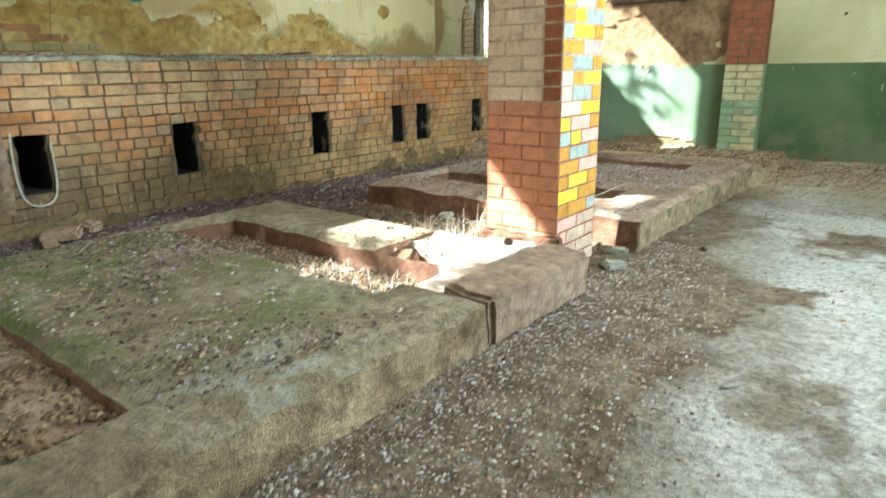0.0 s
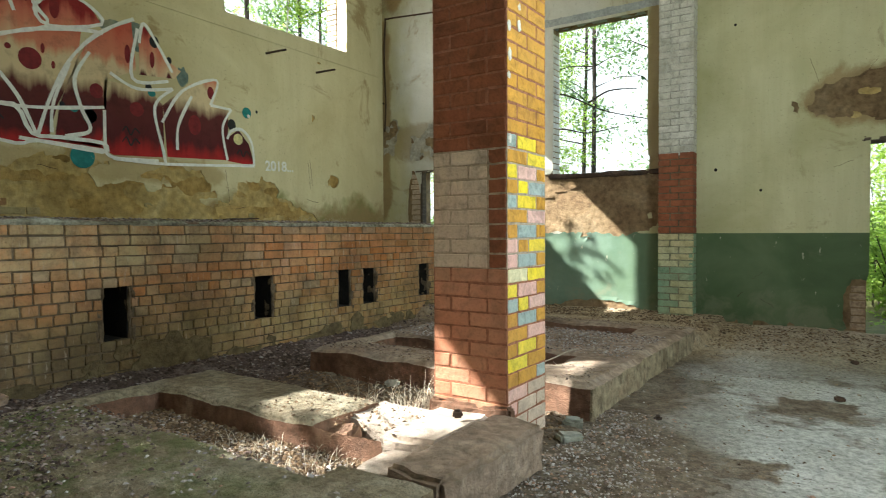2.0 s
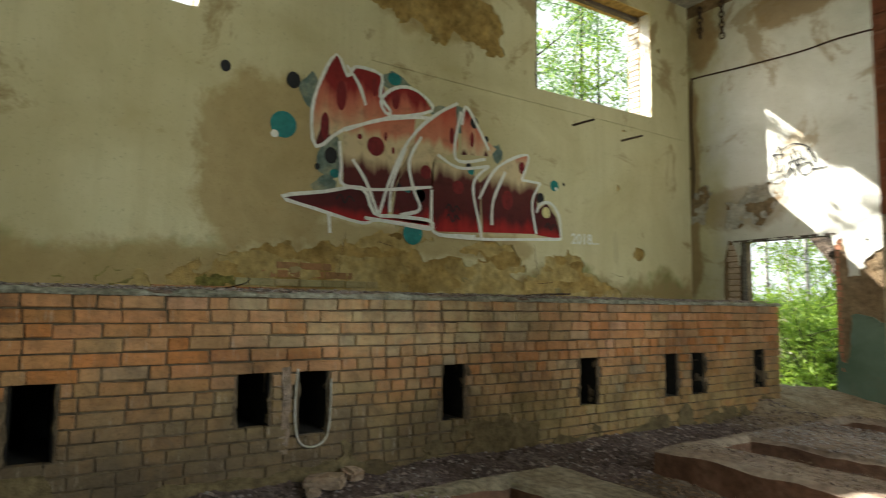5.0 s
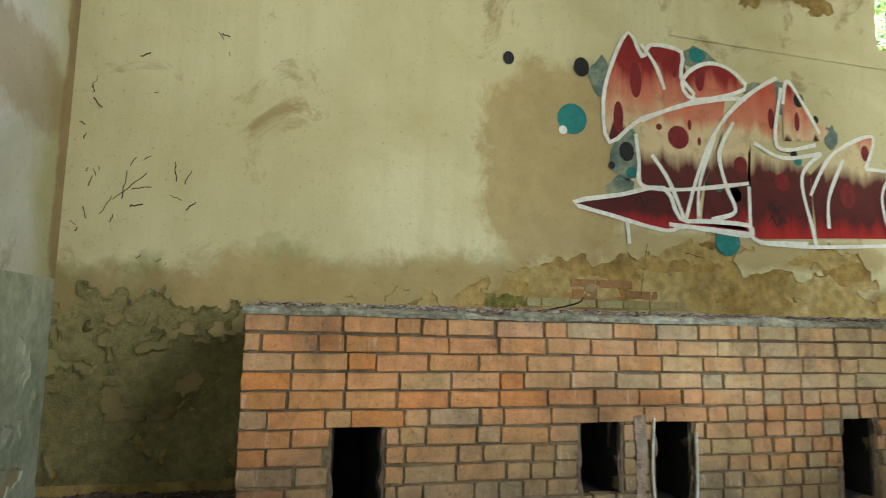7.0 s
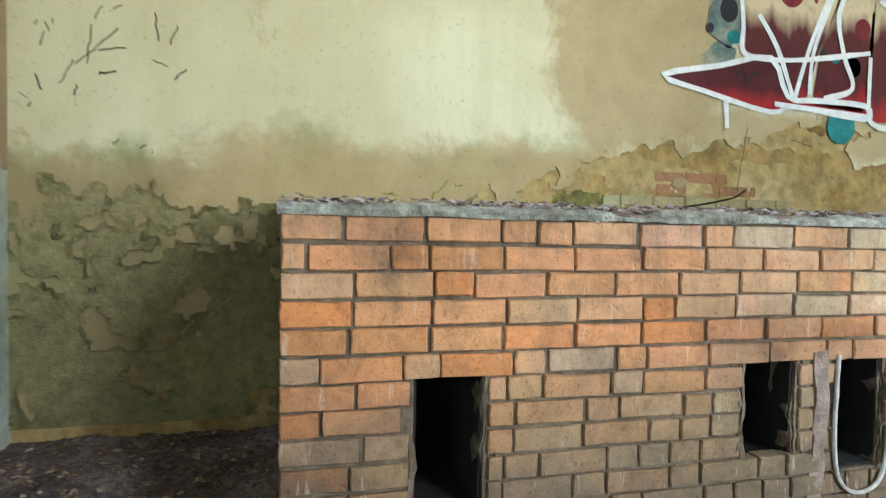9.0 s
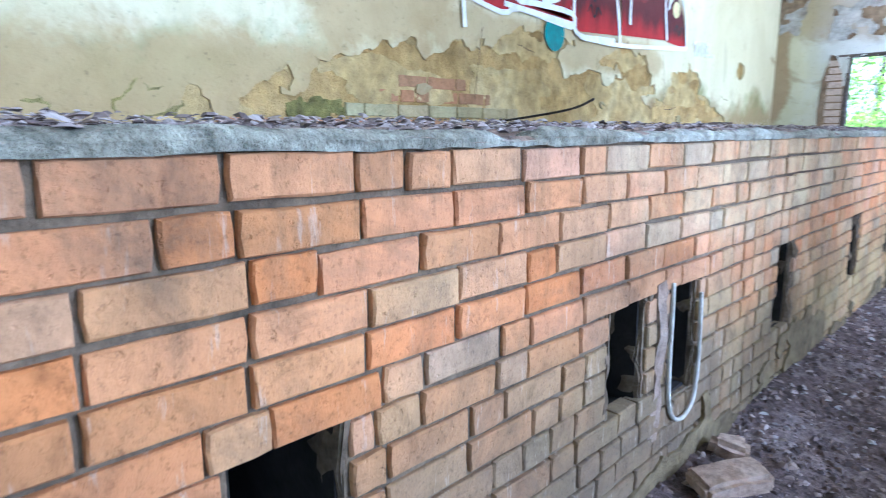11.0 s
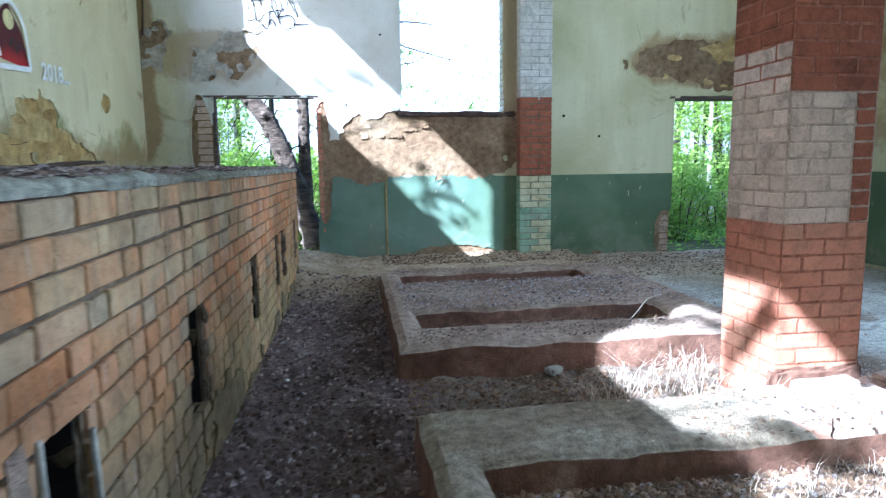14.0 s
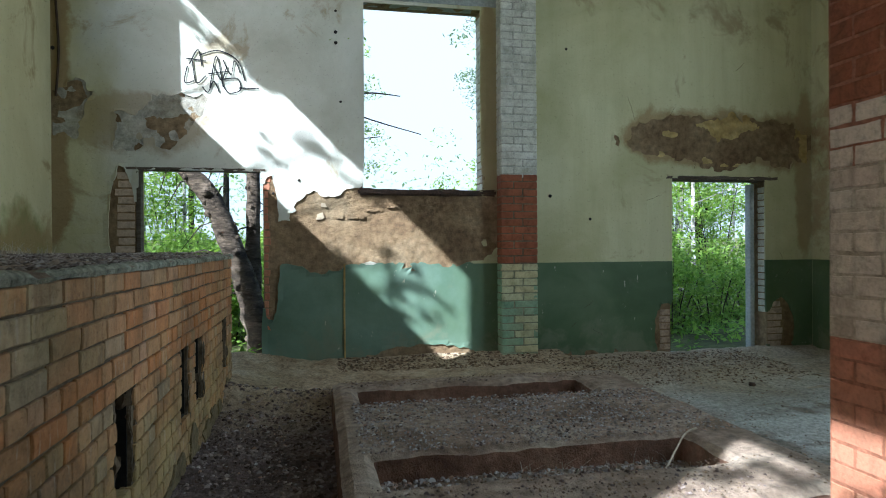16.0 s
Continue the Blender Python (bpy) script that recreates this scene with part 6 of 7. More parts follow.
chain(-6.65, 5.45, 5.95)
chain(-6.27, 5.33, 5.9)
bm = bmesh.new()
tube_into(bm, [Vector((-1.62, 8.40, 4.30)) + Vector((0.09 * math.cos(a * math.tau / 16), 0, 0.09 * math.sin(a * math.tau / 16))) for a in range(17)], 0.013, 6)
tube_into(bm, [(-1.62, 8.45, 4.39), (-1.62, 8.38, 4.39)], 0.014, 6)
tagged(part("iron_ring", bm, M_RUST), "rusty iron ring fixed to the pilaster", "ring")
for x, z in ((-3.98, 3.98), (-3.98, 3.74), (-3.98, 3.62), (-3.93, 2.95), (-6.9, 3.4), (-0.9, 1.62), (-1.42, 1.9), (-1.2, 3.7), (0.7, 1.75), (-4.68, 1.9), (-4.4, 2.05)):
    bm = bmesh.new()
    r = 0.018 + 0.012 * abs(noise.noise((x, z, 1)))
    bmesh.ops.create_icosphere(bm, subdivisions=1, radius=r)
    for v in bm.verts:
        v.co = Vector((v.co.x, v.co.y * 0.4, v.co.z)) + noise.noise_vector(v.co * 40) * 0.006
    bmesh.ops.translate(bm, verts=bm.verts, vec=(x, YF - 0.014, z))
    tagged(part("plug_hole", bm, M_DARK), "dark plug hole in the plaster", "plug hole", "plug holes")

# ---- loose stones and litter ----


def stone(x, y, z, sx, sy, sz, turn, seed, label, mat, name="broken_brick"):
    bm = rough_box(-sx / 2, sx / 2, -sy / 2, sy / 2, 0, sz, 0.05, 0.016, seed)
    ob = new(name, link_mesh(name, bm, mat))
    ob.matrix_world = pose(x, y, z, *turn)
    return tagged(ob, label, "rubble", "loose rubble")


stone(-4.80, 1.62, -0.075, 0.27, 0.15, 0.07, (6, -4, 55), 1.0, "broken brick slab lying at the bench foot", M_STONE)
stone(-4.90, 1.86, -0.09, 0.14, 0.12, 0.09, (0, 8, 20), 2.0, "lump of pale brick at the bench foot", M_STONE)
stone(-4.72, 1.50, -0.10, 0.10, 0.09, 0.05, (0, 8, 70), 2.5, "lump of pale brick at the bench foot", M_STONE)
stone(-0.98, 4.31, -0.175, 0.05, 0.045, 0.045, (0, 0, 20), 3.0, "dark clod on the concrete floor", M_RUST, "clod")
stone(-1.72, 2.95, 0.075, 0.055, 0.045, 0.045, (0, 0, 40), 4.0, "dark clod on the sunlit slab", M_RUST, "clod")
stone(-1.34, 3.62, -0.18, 0.16, 0.09, 0.06, (0, 10, 60), 5.0, "chunk of broken concrete by the pillar", M_CEMENT, "concrete_chunk")
stone(-1.42, 3.88, -0.18, 0.13, 0.12, 0.08, (0, 0, 20), 6.0, "chunk of broken concrete by the pillar", M_CEMENT, "concrete_chunk")
stone(-2.36, 2.62, -0.16, 0.30, 0.26, 0.15, (8, -6, 25), 7.0, "broken reddish plinth corner", M_SLAB_SIDE, "plinth_lump")
# This lump is coloured paler for the sunlight on it.
stone(-2.04, 2.56, -0.15, 0.14, 0.16, 0.11, (3, 6, 10), 7.7, "broken pale plinth corner", M_PALESLAB, "plinth_lump")
stone(-3.05, 4.02, -0.15, 0.11, 0.08, 0.06, (0, 0, 20), 9.0, "grey stone in the trench", M_CEMENT, "concrete_chunk")
stone(-2.95, 2.02, -0.07, 0.14, 0.05, 0.035, (0, 4, 70), 9.3, "scrap of pale plaster at the pit edge", M_CEMENT, "plaster_scrap")
stone(0.02, 5.6, -0.18, 0.07, 0.06, 0.045, (0, 4, 10), 9.9, "dark clod on the concrete floor", M_RUST, "clod")
stone(0.1, 7.0, -0.14, 0.06, 0.05, 0.04, (0, 4, 10), 9.6, "dark clod on the concrete floor", M_RUST, "clod")
stone(-0.284, 2.44, -0.165, 0.11, 0.022, 0.012, (0, 0, 62), 9.1, "pale splinter of plaster on the floor", M_CEMENT, "plaster_scrap")


def chips(name, n, place, size, mat, seed, label, flat=0.45):
    """A scatter of small irregular bits; place(r) gives x, y, z or None."""
    r = random.Random(seed)
    verts, faces = [], []
    made = 0
    while made < n:
        p = place(r)
        made += 1
        if p is None:
            continue
        s = size[0] + (size[1] - size[0]) * r.random() ** 2.2
        a = r.uniform(0, math.tau)
        sx, sy, sz = s, s * r.uniform(0.45, 0.9), s * r.uniform(0.25, 0.7) * flat * 2
        k = len(verts)
        tilt = r.uniform(-0.35, 0.35)
        for lx, ly, lz in ((-1, -0.8, -0.4), (1, -0.9, -0.4), (0.8, 1, -0.4), (-0.9, 0.8, -0.4), (-0.5, -0.4, 1), (0.55, -0.3, 0.85), (0.1, 0.6, 0.9)):
            x = lx * sx / 2 * r.uniform(0.75, 1.2)
            y = ly * sy / 2 * r.uniform(0.75, 1.2)
            verts.append((p[0] + x * math.cos(a) - y * math.sin(a), p[1] + x * math.sin(a) + y * math.cos(a), p[2] + lz * sz / 2 + x * tilt))
        faces += [(k, k + 1, k + 5, k + 4), (k + 1, k + 2, k + 6, k + 5), (k + 2, k + 3, k + 6), (k + 3, k, k + 4, k + 6), (k + 4, k + 5, k + 6)]
    return tagged(soup(name, verts, faces, mat), label, "rubble", kind="stuff")


def on_floor(x0, x1, y0, y1, fade=None):
    def place(r):
        x, y = r.uniform(x0, x1), r.uniform(y0, y1)
        if fade and r.random() > fade(x, y):
            return None
        return x, y, floor_height(x, y) + 0.002
    return place


def at_level(x0, x1, y0, y1, z, fade=None):
    def place(r):
        x, y = r.uniform(x0, x1), r.uniform(y0, y1)
        if fade and r.random() > fade(x, y):
            return None
        return x, y, z + r.uniform(-0.006, 0.006)
    return place


chips("gravel", 32000, on_floor(-1.36, 0.5, -0.6, 4.4, lambda x, y: max(0.0, min(1.0, 1.15 - (x + 1.3) / (1.5 - 0.22 * y) + 0.5 * noise.noise((x * 2, y * 2, 3))))), (0.007, 0.027), M_CHIPS, 1, "loose gravel and plaster crumbs along the plinth")
chips("gravel", 4500, on_floor(-1.36, 2.2, -1.5, 8.5, lambda x, y: max(0.03, noise.noise((x * 1.3, y * 1.3, 13)) * 1.3)), (0.008, 0.03), M_CHIPS, 2, "scattered crumbs on the concrete floor")
chips("gravel", 7500, on_floor(-5.0, -4.05, -0.6, 7.3), (0.010, 0.05), M_ASH, 3, "dark ash and crumbs in the trench")
chips("gravel", 900, on_floor(-5.0, -4.05, -0.6, 7.3), (0.010, 0.05), M_CHIPS, 4, "stone crumbs in the trench")
chips("gravel", 4200, on_floor(-4.06, -1.4, 3.06, 4.09), (0.010, 0.045), M_LITTER, 5, "dead leaves and dirt between the plinths")
chips("gravel", 2200, at_level(-3.84, -1.9, 1.99, 2.46, -0.085), (0.008, 0.036), M_CHIPS, 6, "crumbs filling a plinth pit")
chips("gravel", 4200, at_level(-3.84, -1.9, 1.99, 2.46, -0.082), (0.010, 0.045), M_LITTER, 39, "dead leaves filling a plinth pit")
chips("gravel", 5200, at_level(-3.98, -1.5, 0.74, 1.95, 0.077, lambda x, y: 0.25 + 0.9 * noise.noise((x * 1.5, y * 1.5, 29)) + (0.25 if x < -2.6 else 0.0)), (0.006, 0.034), M_ASH, 40, "dark crumbs and dead leaves on the mossy plinth")
chips("gravel", 1800, at_level(-3.84, -1.9, 4.64, 5.08, -0.085), (0.010, 0.05), M_CHIPS, 7, "crumbs filling a plinth pit")
chips("gravel", 1200, at_level(-3.84, -1.9, 6.40, 6.84, -0.085), (0.010, 0.04), M_LITTER, 8, "crumbs filling a plinth pit")
chips("gravel", 1800, at_level(-3.84, -1.75, 0.24, 0.66, 0.012), (0.010, 0.04), M_LITTER, 9, "crumbs filling a plinth pit")
chips("gravel", 8000, at_level(-3.95, -1.45, 5.12, 6.34, 0.076), (0.006, 0.030), M_CHIPS, 10, "grey rubble lying on the plinth")
chips("gravel", 2400, at_level(-3.95, -1.4, 0.72, 1.95, 0.078, lambda x, y: 0.35 + 0.9 * noise.noise((x * 2, y * 2, 23))), (0.008, 0.032), M_CHIPS, 11, "crumbs and moss bits on the plinth")
chips("gravel", 4200, on_floor(-1.7, 1.2, 7.2, 8.55, lambda x, y: 0.35 + 0.5 * (y - 7.2)), (0.008, 0.04), M_LITTER, 12, "plaster crumbs fallen along the end wall")
chips("gravel", 1900, on_floor(-4.0, -1.7, 8.0, 8.6), (0.008, 0.05), M_LITTER, 13, "plaster crumbs fallen along the end wall")
chips("gravel", 14000, at_level(XL + 0.05, XC - 0.045, CY0, CY1, CTOP + 0.054), (0.008, 0.036), M_TOPLITTER, 14, "leaf litter and crumbs on the bench top", 0.25)
chips("gravel", 2600, at_level(XC - 0.16, XC - 0.005, CY0, CY1, CTOP + 0.036, lambda x, y: 0.45 + 0.8 * noise.noise((x * 3, y * 3, 41))), (0.010, 0.04), M_TOPLITTER, 34, "dirt and dead leaves along the bench edge", 0.3)
chips("gravel", 1500, on_floor(XL, -5.0, YN, CY0), (0.010, 0.05), M_LITTER, 15, "dirt and crumbs in the corner")
chips("gravel", 2600, at_level(-4.0, -1.4, 4.13, 4.62, 0.078, lambda x, y: 0.4 + 0.9 * noise.noise((x * 2.4, y * 2.4, 53))), (0.005, 0.02), M_LITTER, 35, "dirt and leaf crumbs on the plinth")
chips("gravel", 1500, at_level(-3.98, -1.42, 6.86, 7.16, 0.078, lambda x, y: 0.5 + 0.9 * noise.noise((x * 2.4, y * 2.4, 54))), (0.005, 0.02), M_LITTER, 36, "dirt and leaf crumbs on the plinth")
chips("gravel", 6500, on_floor(-1.36, 1.6, 3.6, 8.5, lambda x, y: max(0.0, 0.45 - (x + 1.3) * 0.2 + 1.1 * noise.noise((x * 1.6, y * 1.6, 57)))), (0.005, 0.022), M_LITTER, 37, "brown dirt and leaf crumbs on the floor")
chips("gravel", 5000, at_level(-3.95, -1.45, 4.15, 7.1, 0.077, lambda x, y: 0.0 if 4.6 < y < 5.12 or 6.34 < y < 6.88 else 0.6 + 0.9 * noise.noise((x * 1.8, y * 1.8, 71))), (0.006, 0.03), M_ASH, 38, "dark dirt and leaf crumbs on the plinth")
chips("gravel", 260, at_level(-2.9, -1.9, 2.5, 3.0, 0.075), (0.008, 0.03), M_LITTER, 16, "crumbs on the broken plinth")


def straw(name, n, spots, seed, label, tall=0.16, mat=None):
    r = random.Random(seed)
    verts, faces = [], []
    for _ in range(n):
        cx, cy, cz, rad = r.choice(spots)
        a, d = r.uniform(0, math.tau), rad * math.sqrt(r.random())
        x, y = cx + d * math.cos(a), cy + d * math.sin(a)
        h = tall * r.uniform(0.3, 1.0)
        b, lean = r.uniform(0, math.tau), r.uniform(0.2, 1.5)
        w = 0.0025
        px, py = -math.sin(b) * w, math.cos(b) * w
        k = len(verts)
        for s in (0.0, 0.5, 1.0):
            ox, oy = math.cos(b) * lean * h * s * s, math.sin(b) * lean * h * s * s
            ww = 1.0 - 0.85 * s
            verts.append((x + ox + px * ww, y + oy + py * ww, cz + h * s * (1 - 0.25 * s)))
            verts.append((x + ox - px * ww, y + oy - py * ww, cz + h * s * (1 - 0.25 * s)))
        faces += [(k, k + 1, k + 3, k + 2), (k + 2, k + 3, k + 5, k + 4)]
    return tagged(soup(name, verts, faces, mat or M_STRAW), label, "dry grass", kind="stuff")


straw("dry_grass", 380, [(-2.35, 3.45, -0.16, 0.22), (-2.6, 3.7, -0.16, 0.2), (-2.2, 3.1, -0.1, 0.14), (-2.15, 3.9, -0.15, 0.15), (-2.9, 3.4, -0.16, 0.2), (-2.5, 3.25, -0.16, 0.15)], 4, "pale dry grass tufts by the pillar", 0.26)
straw("dry_grass", 220, [(-2.4, 2.3, -0.09, 0.25), (-2.1, 2.25, -0.09, 0.2), (-2.7, 2.25, -0.09, 0.2)], 5, "pale dry grass in the plinth pit", 0.12)
straw("dry_grass", 160, [(-6.6, 6.6, 1.25, 0.5), (-6.7, 7.2, 1.25, 0.3)], 6, "thin dry stalks on the bench top", 0.16)
straw("dry_grass", 120, [(-2.2, 4.75, -0.09, 0.35), (-2.9, 4.8, -0.09, 0.3)], 7, "dry stalks in the plinth pit", 0.14)
bm = bmesh.new()
tube_into(bm, smooth_line([(-2.25, 4.72, -0.05), (-2.05, 4.9, 0.03), (-1.92, 5.0, 0.10), (-1.83, 5.01, 0.13)], 5), 0.0055, 6)
tagged(part("twig", bm, M_STRAW), "pale crooked twig lying in the pit", "twig")
bm = bmesh.new()
tube_into(bm, smooth_line([(-5.6, 1.0, 1.25), (-5.45, 1.1, 1.27), (-5.25, 1.16, 1.30), (-5.15, 1.15, 1.33)], 5), [0.004] * 16, 6)
tagged(part("twig", bm, M_BARK), "thin dark twig on the bench top", "twig")
# Dark strip that paints in the dark gap between bench and wall.
bm = rough_box(-0.5, 0.5, -0.09, 0.09, 0, 0.018, 0.08, 0.006, 3.0)
board = new("black_board", link_mesh("black_board", bm, M_RUST))
board.matrix_world = pose(-6.35, 4.8, 1.275, 2, -3, 84)
tagged(board, "thin dark strip standing for the gap between bench and wall", "board")

# ---- outdoors ----


def make_ground():
    us = [-400, -120, -60, -30] + cells(-20, 16, 1.0) + [30, 60, 120, 400]
    vs = [-400, -120, -60, -30] + cells(-16, 34, 1.0) + [60, 120, 400]
    verts = []
    for u in us:
        for v in vs:
            inside = XL - 0.3 < u < XR + 0.3 and YN - 0.2 < v < YF + 0.2
            far = max(0, abs(u) - 14, abs(v - 5) - 14)
            verts.append((u, v, -0.42 if inside else -0.25 + 0.12 * noise.noise((u * 0.3, v * 0.3, 1.0)) + min(6, far * 0.03)))
    n = len(vs)
    faces = [(i * n + j, (i + 1) * n + j, (i + 1) * n + j + 1, i * n + j + 1) for i in range(len(us) - 1) for j in range(n - 1)]
    tagged(soup("ground", verts, faces, M_GROUND, smooth=True), "forest floor with leaf litter and green growth", "ground", kind="structure")


make_ground()
bm = rough_box(D1[0] - 0.3, D1[1] + 0.4, YF + 0.02, YF + 0.9, -0.35, -0.12, 0.12, 0.02, 2.0)
tagged(part("door_step", bm, M_CEMENT), "broken concrete step outside the doorway", "step", kind="structure")
bm = rough_box(D2[0] - 0.2, D2[1] + 0.3, YF - 0.05, YF + 0.5, -0.35, -0.15, 0.12, 0.02, 3.0)
tagged(part("door_step", bm, M_CEMENT), "broken concrete step outside the doorway", "step", kind="structure")
r9 = random.Random(77)
for k in range(9):
    stone(-5.15 + r9.uniform(-0.35, 0.3), YF + r9.uniform(0.25, 0.8), -0.13, r9.uniform(0.12, 0.3), r9.uniform(0.1, 0.22), r9.uniform(0.05, 0.1), (r9.uniform(-8, 8), r9.uniform(-8, 8), r9.uniform(0, 180)), k + 0.3, "grey concrete rubble outside the doorway", M_CEMENT, "concrete_chunk")


def leaves_into(verts, faces, r, centre, spread, n, size, droop=0.3):
    for _ in range(n):
        while True:
            d = Vector((r.uniform(-1, 1), r.uniform(-1, 1), r.uniform(-1, 1)))
            if d.length < 1:
                break
        c = Vector(centre) + Vector((d.x * spread[0], d.y * spread[1], d.z * spread[2]))
        a = Vector((r.gauss(0, 1), r.gauss(0, 1), r.gauss(0, 0.6))).normalized()
        b = a.cross(Vector((r.gauss(0, 0.4), r.gauss(0, 0.4), 1))).normalized()
        s = size * r.uniform(0.6, 1.3)
        k = len(verts)
        verts += [tuple(c - a * s), tuple(c + b * s * 0.45), tuple(c + a * s), tuple(c - b * s * 0.45)]
        faces.append((k, k + 1, k + 2, k + 3))


M_BIRCHBARK = surface("birch_bark", [(0.34, (0.06, 0.05, 0.04)), (0.46, (0.42, 0.40, 0.35)), (0.7, (0.55, 0.53, 0.48))], 0.4, 5, 22, 0.9, 0.6, 0.02, 60, (0.6, 0.6, 2.2))


M_OLDBARK = surface("ringed_old_bark", [(0.34, (0.022, 0.017, 0.012)), (0.5, (0.095, 0.072, 0.052)), (0.7, (0.20, 0.155, 0.115))], 0.6, 6, 26, 0.95, 1.0, 0.05, 60, (0.45, 0.45, 1.6))


def tree(name, label, seed, height, radius, crown_from, clumps, per, leaf, bend, mat, limbs=9, reach=1.6, bark=M_BARK):
    """A trunk with tapered limbs and a loose crown of leaves, at the origin."""
    r = random.Random(seed)
    t = new(name)
    tagged(t, label, "tree")
    pts = []
    steps = 9
    for i in range(steps + 1):
        s = i / steps
        pts.append(Vector((bend[0] * s + 0.12 * math.sin(s * 5 + seed), bend[1] * s + 0.10 * math.sin(s * 4 + 2 * seed), height * s - 0.3 * (1 - s))))
    bm = bmesh.new()
    tube_into(bm, pts, [radius * (1.25 if i == 0 else 1) * (1 - 0.82 * i / steps) for i in range(steps + 1)], 9)
    for v in bm.verts:
        v.co += noise.noise_vector(v.co * 5) * radius * 0.22
    tips = []
    for k in range(limbs):
        s = crown_from + (1 - crown_from) * (k + 0.5) / limbs
        i = min(steps - 1, int(s * steps))
        base = pts[i].lerp(pts[i + 1], s * steps - i)
        a = k * 2.4 + seed
        ln = reach * (1.15 - 0.7 * s) * r.uniform(0.7, 1.2)
        out = Vector((math.cos(a), math.sin(a), r.uniform(0.1, 0.6)))
        lp = [base, base + out * ln * 0.5 + Vector((0, 0, 0.05)), base + out * ln + Vector((0, 0, r.uniform(-0.2, 0.3)))]
        tube_into(bm, lp, [radius * 0.32 * (1.1 - s * 0.7), radius * 0.2 * (1.1 - s * 0.7), radius * 0.05], 6)
        tips += [lp[1], lp[2], lp[1].lerp(lp[2], 0.5)]
    part("trunk", bm, bark, t)
    verts, faces = [], []
    for k in range(clumps):
        c = r.choice(tips) + Vector((r.gauss(0, 0.35), r.gauss(0, 0.35), r.gauss(0, 0.3)))
        q = r.uniform(0.25, 0.6) * reach * 0.5
        leaves_into(verts, faces, r, c, (q, q, q * 0.55), per, leaf)
    crown = soup("crown", verts, faces, mat, t)
    return t


def shrub(name, label, seed, height, width, n, leaf, mat):
    r = random.Random(seed)
    t = new(name)
    tagged(t, label, "shrub")
    verts, faces = [], []
    for k in range(7):
        a = k * 2.4 + seed
        top = Vector((math.cos(a) * width * r.uniform(0.3, 0.9), math.sin(a) * width * r.uniform(0.3, 0.9), height * r.uniform(0.6, 1.0)))
        bm = bmesh.new()
        tube_into(bm, [Vector((math.cos(a) * 0.08, math.sin(a) * 0.08, -0.25)), top * 0.5, top], [0.016, 0.011, 0.004], 5)
        part("stem", bm, M_BARK, t)
        for s in (0.3, 0.5, 0.7, 0.85, 1.0):
            c = top * s + Vector((r.gauss(0, 0.15), r.gauss(0, 0.15), r.gauss(0, 0.1)))
            q = width * r.uniform(0.25, 0.5)
            leaves_into(verts, faces, r, c, (q, q, q * 0.5), n // 35, leaf)
    soup("foliage", verts, faces, mat, t)
    return t


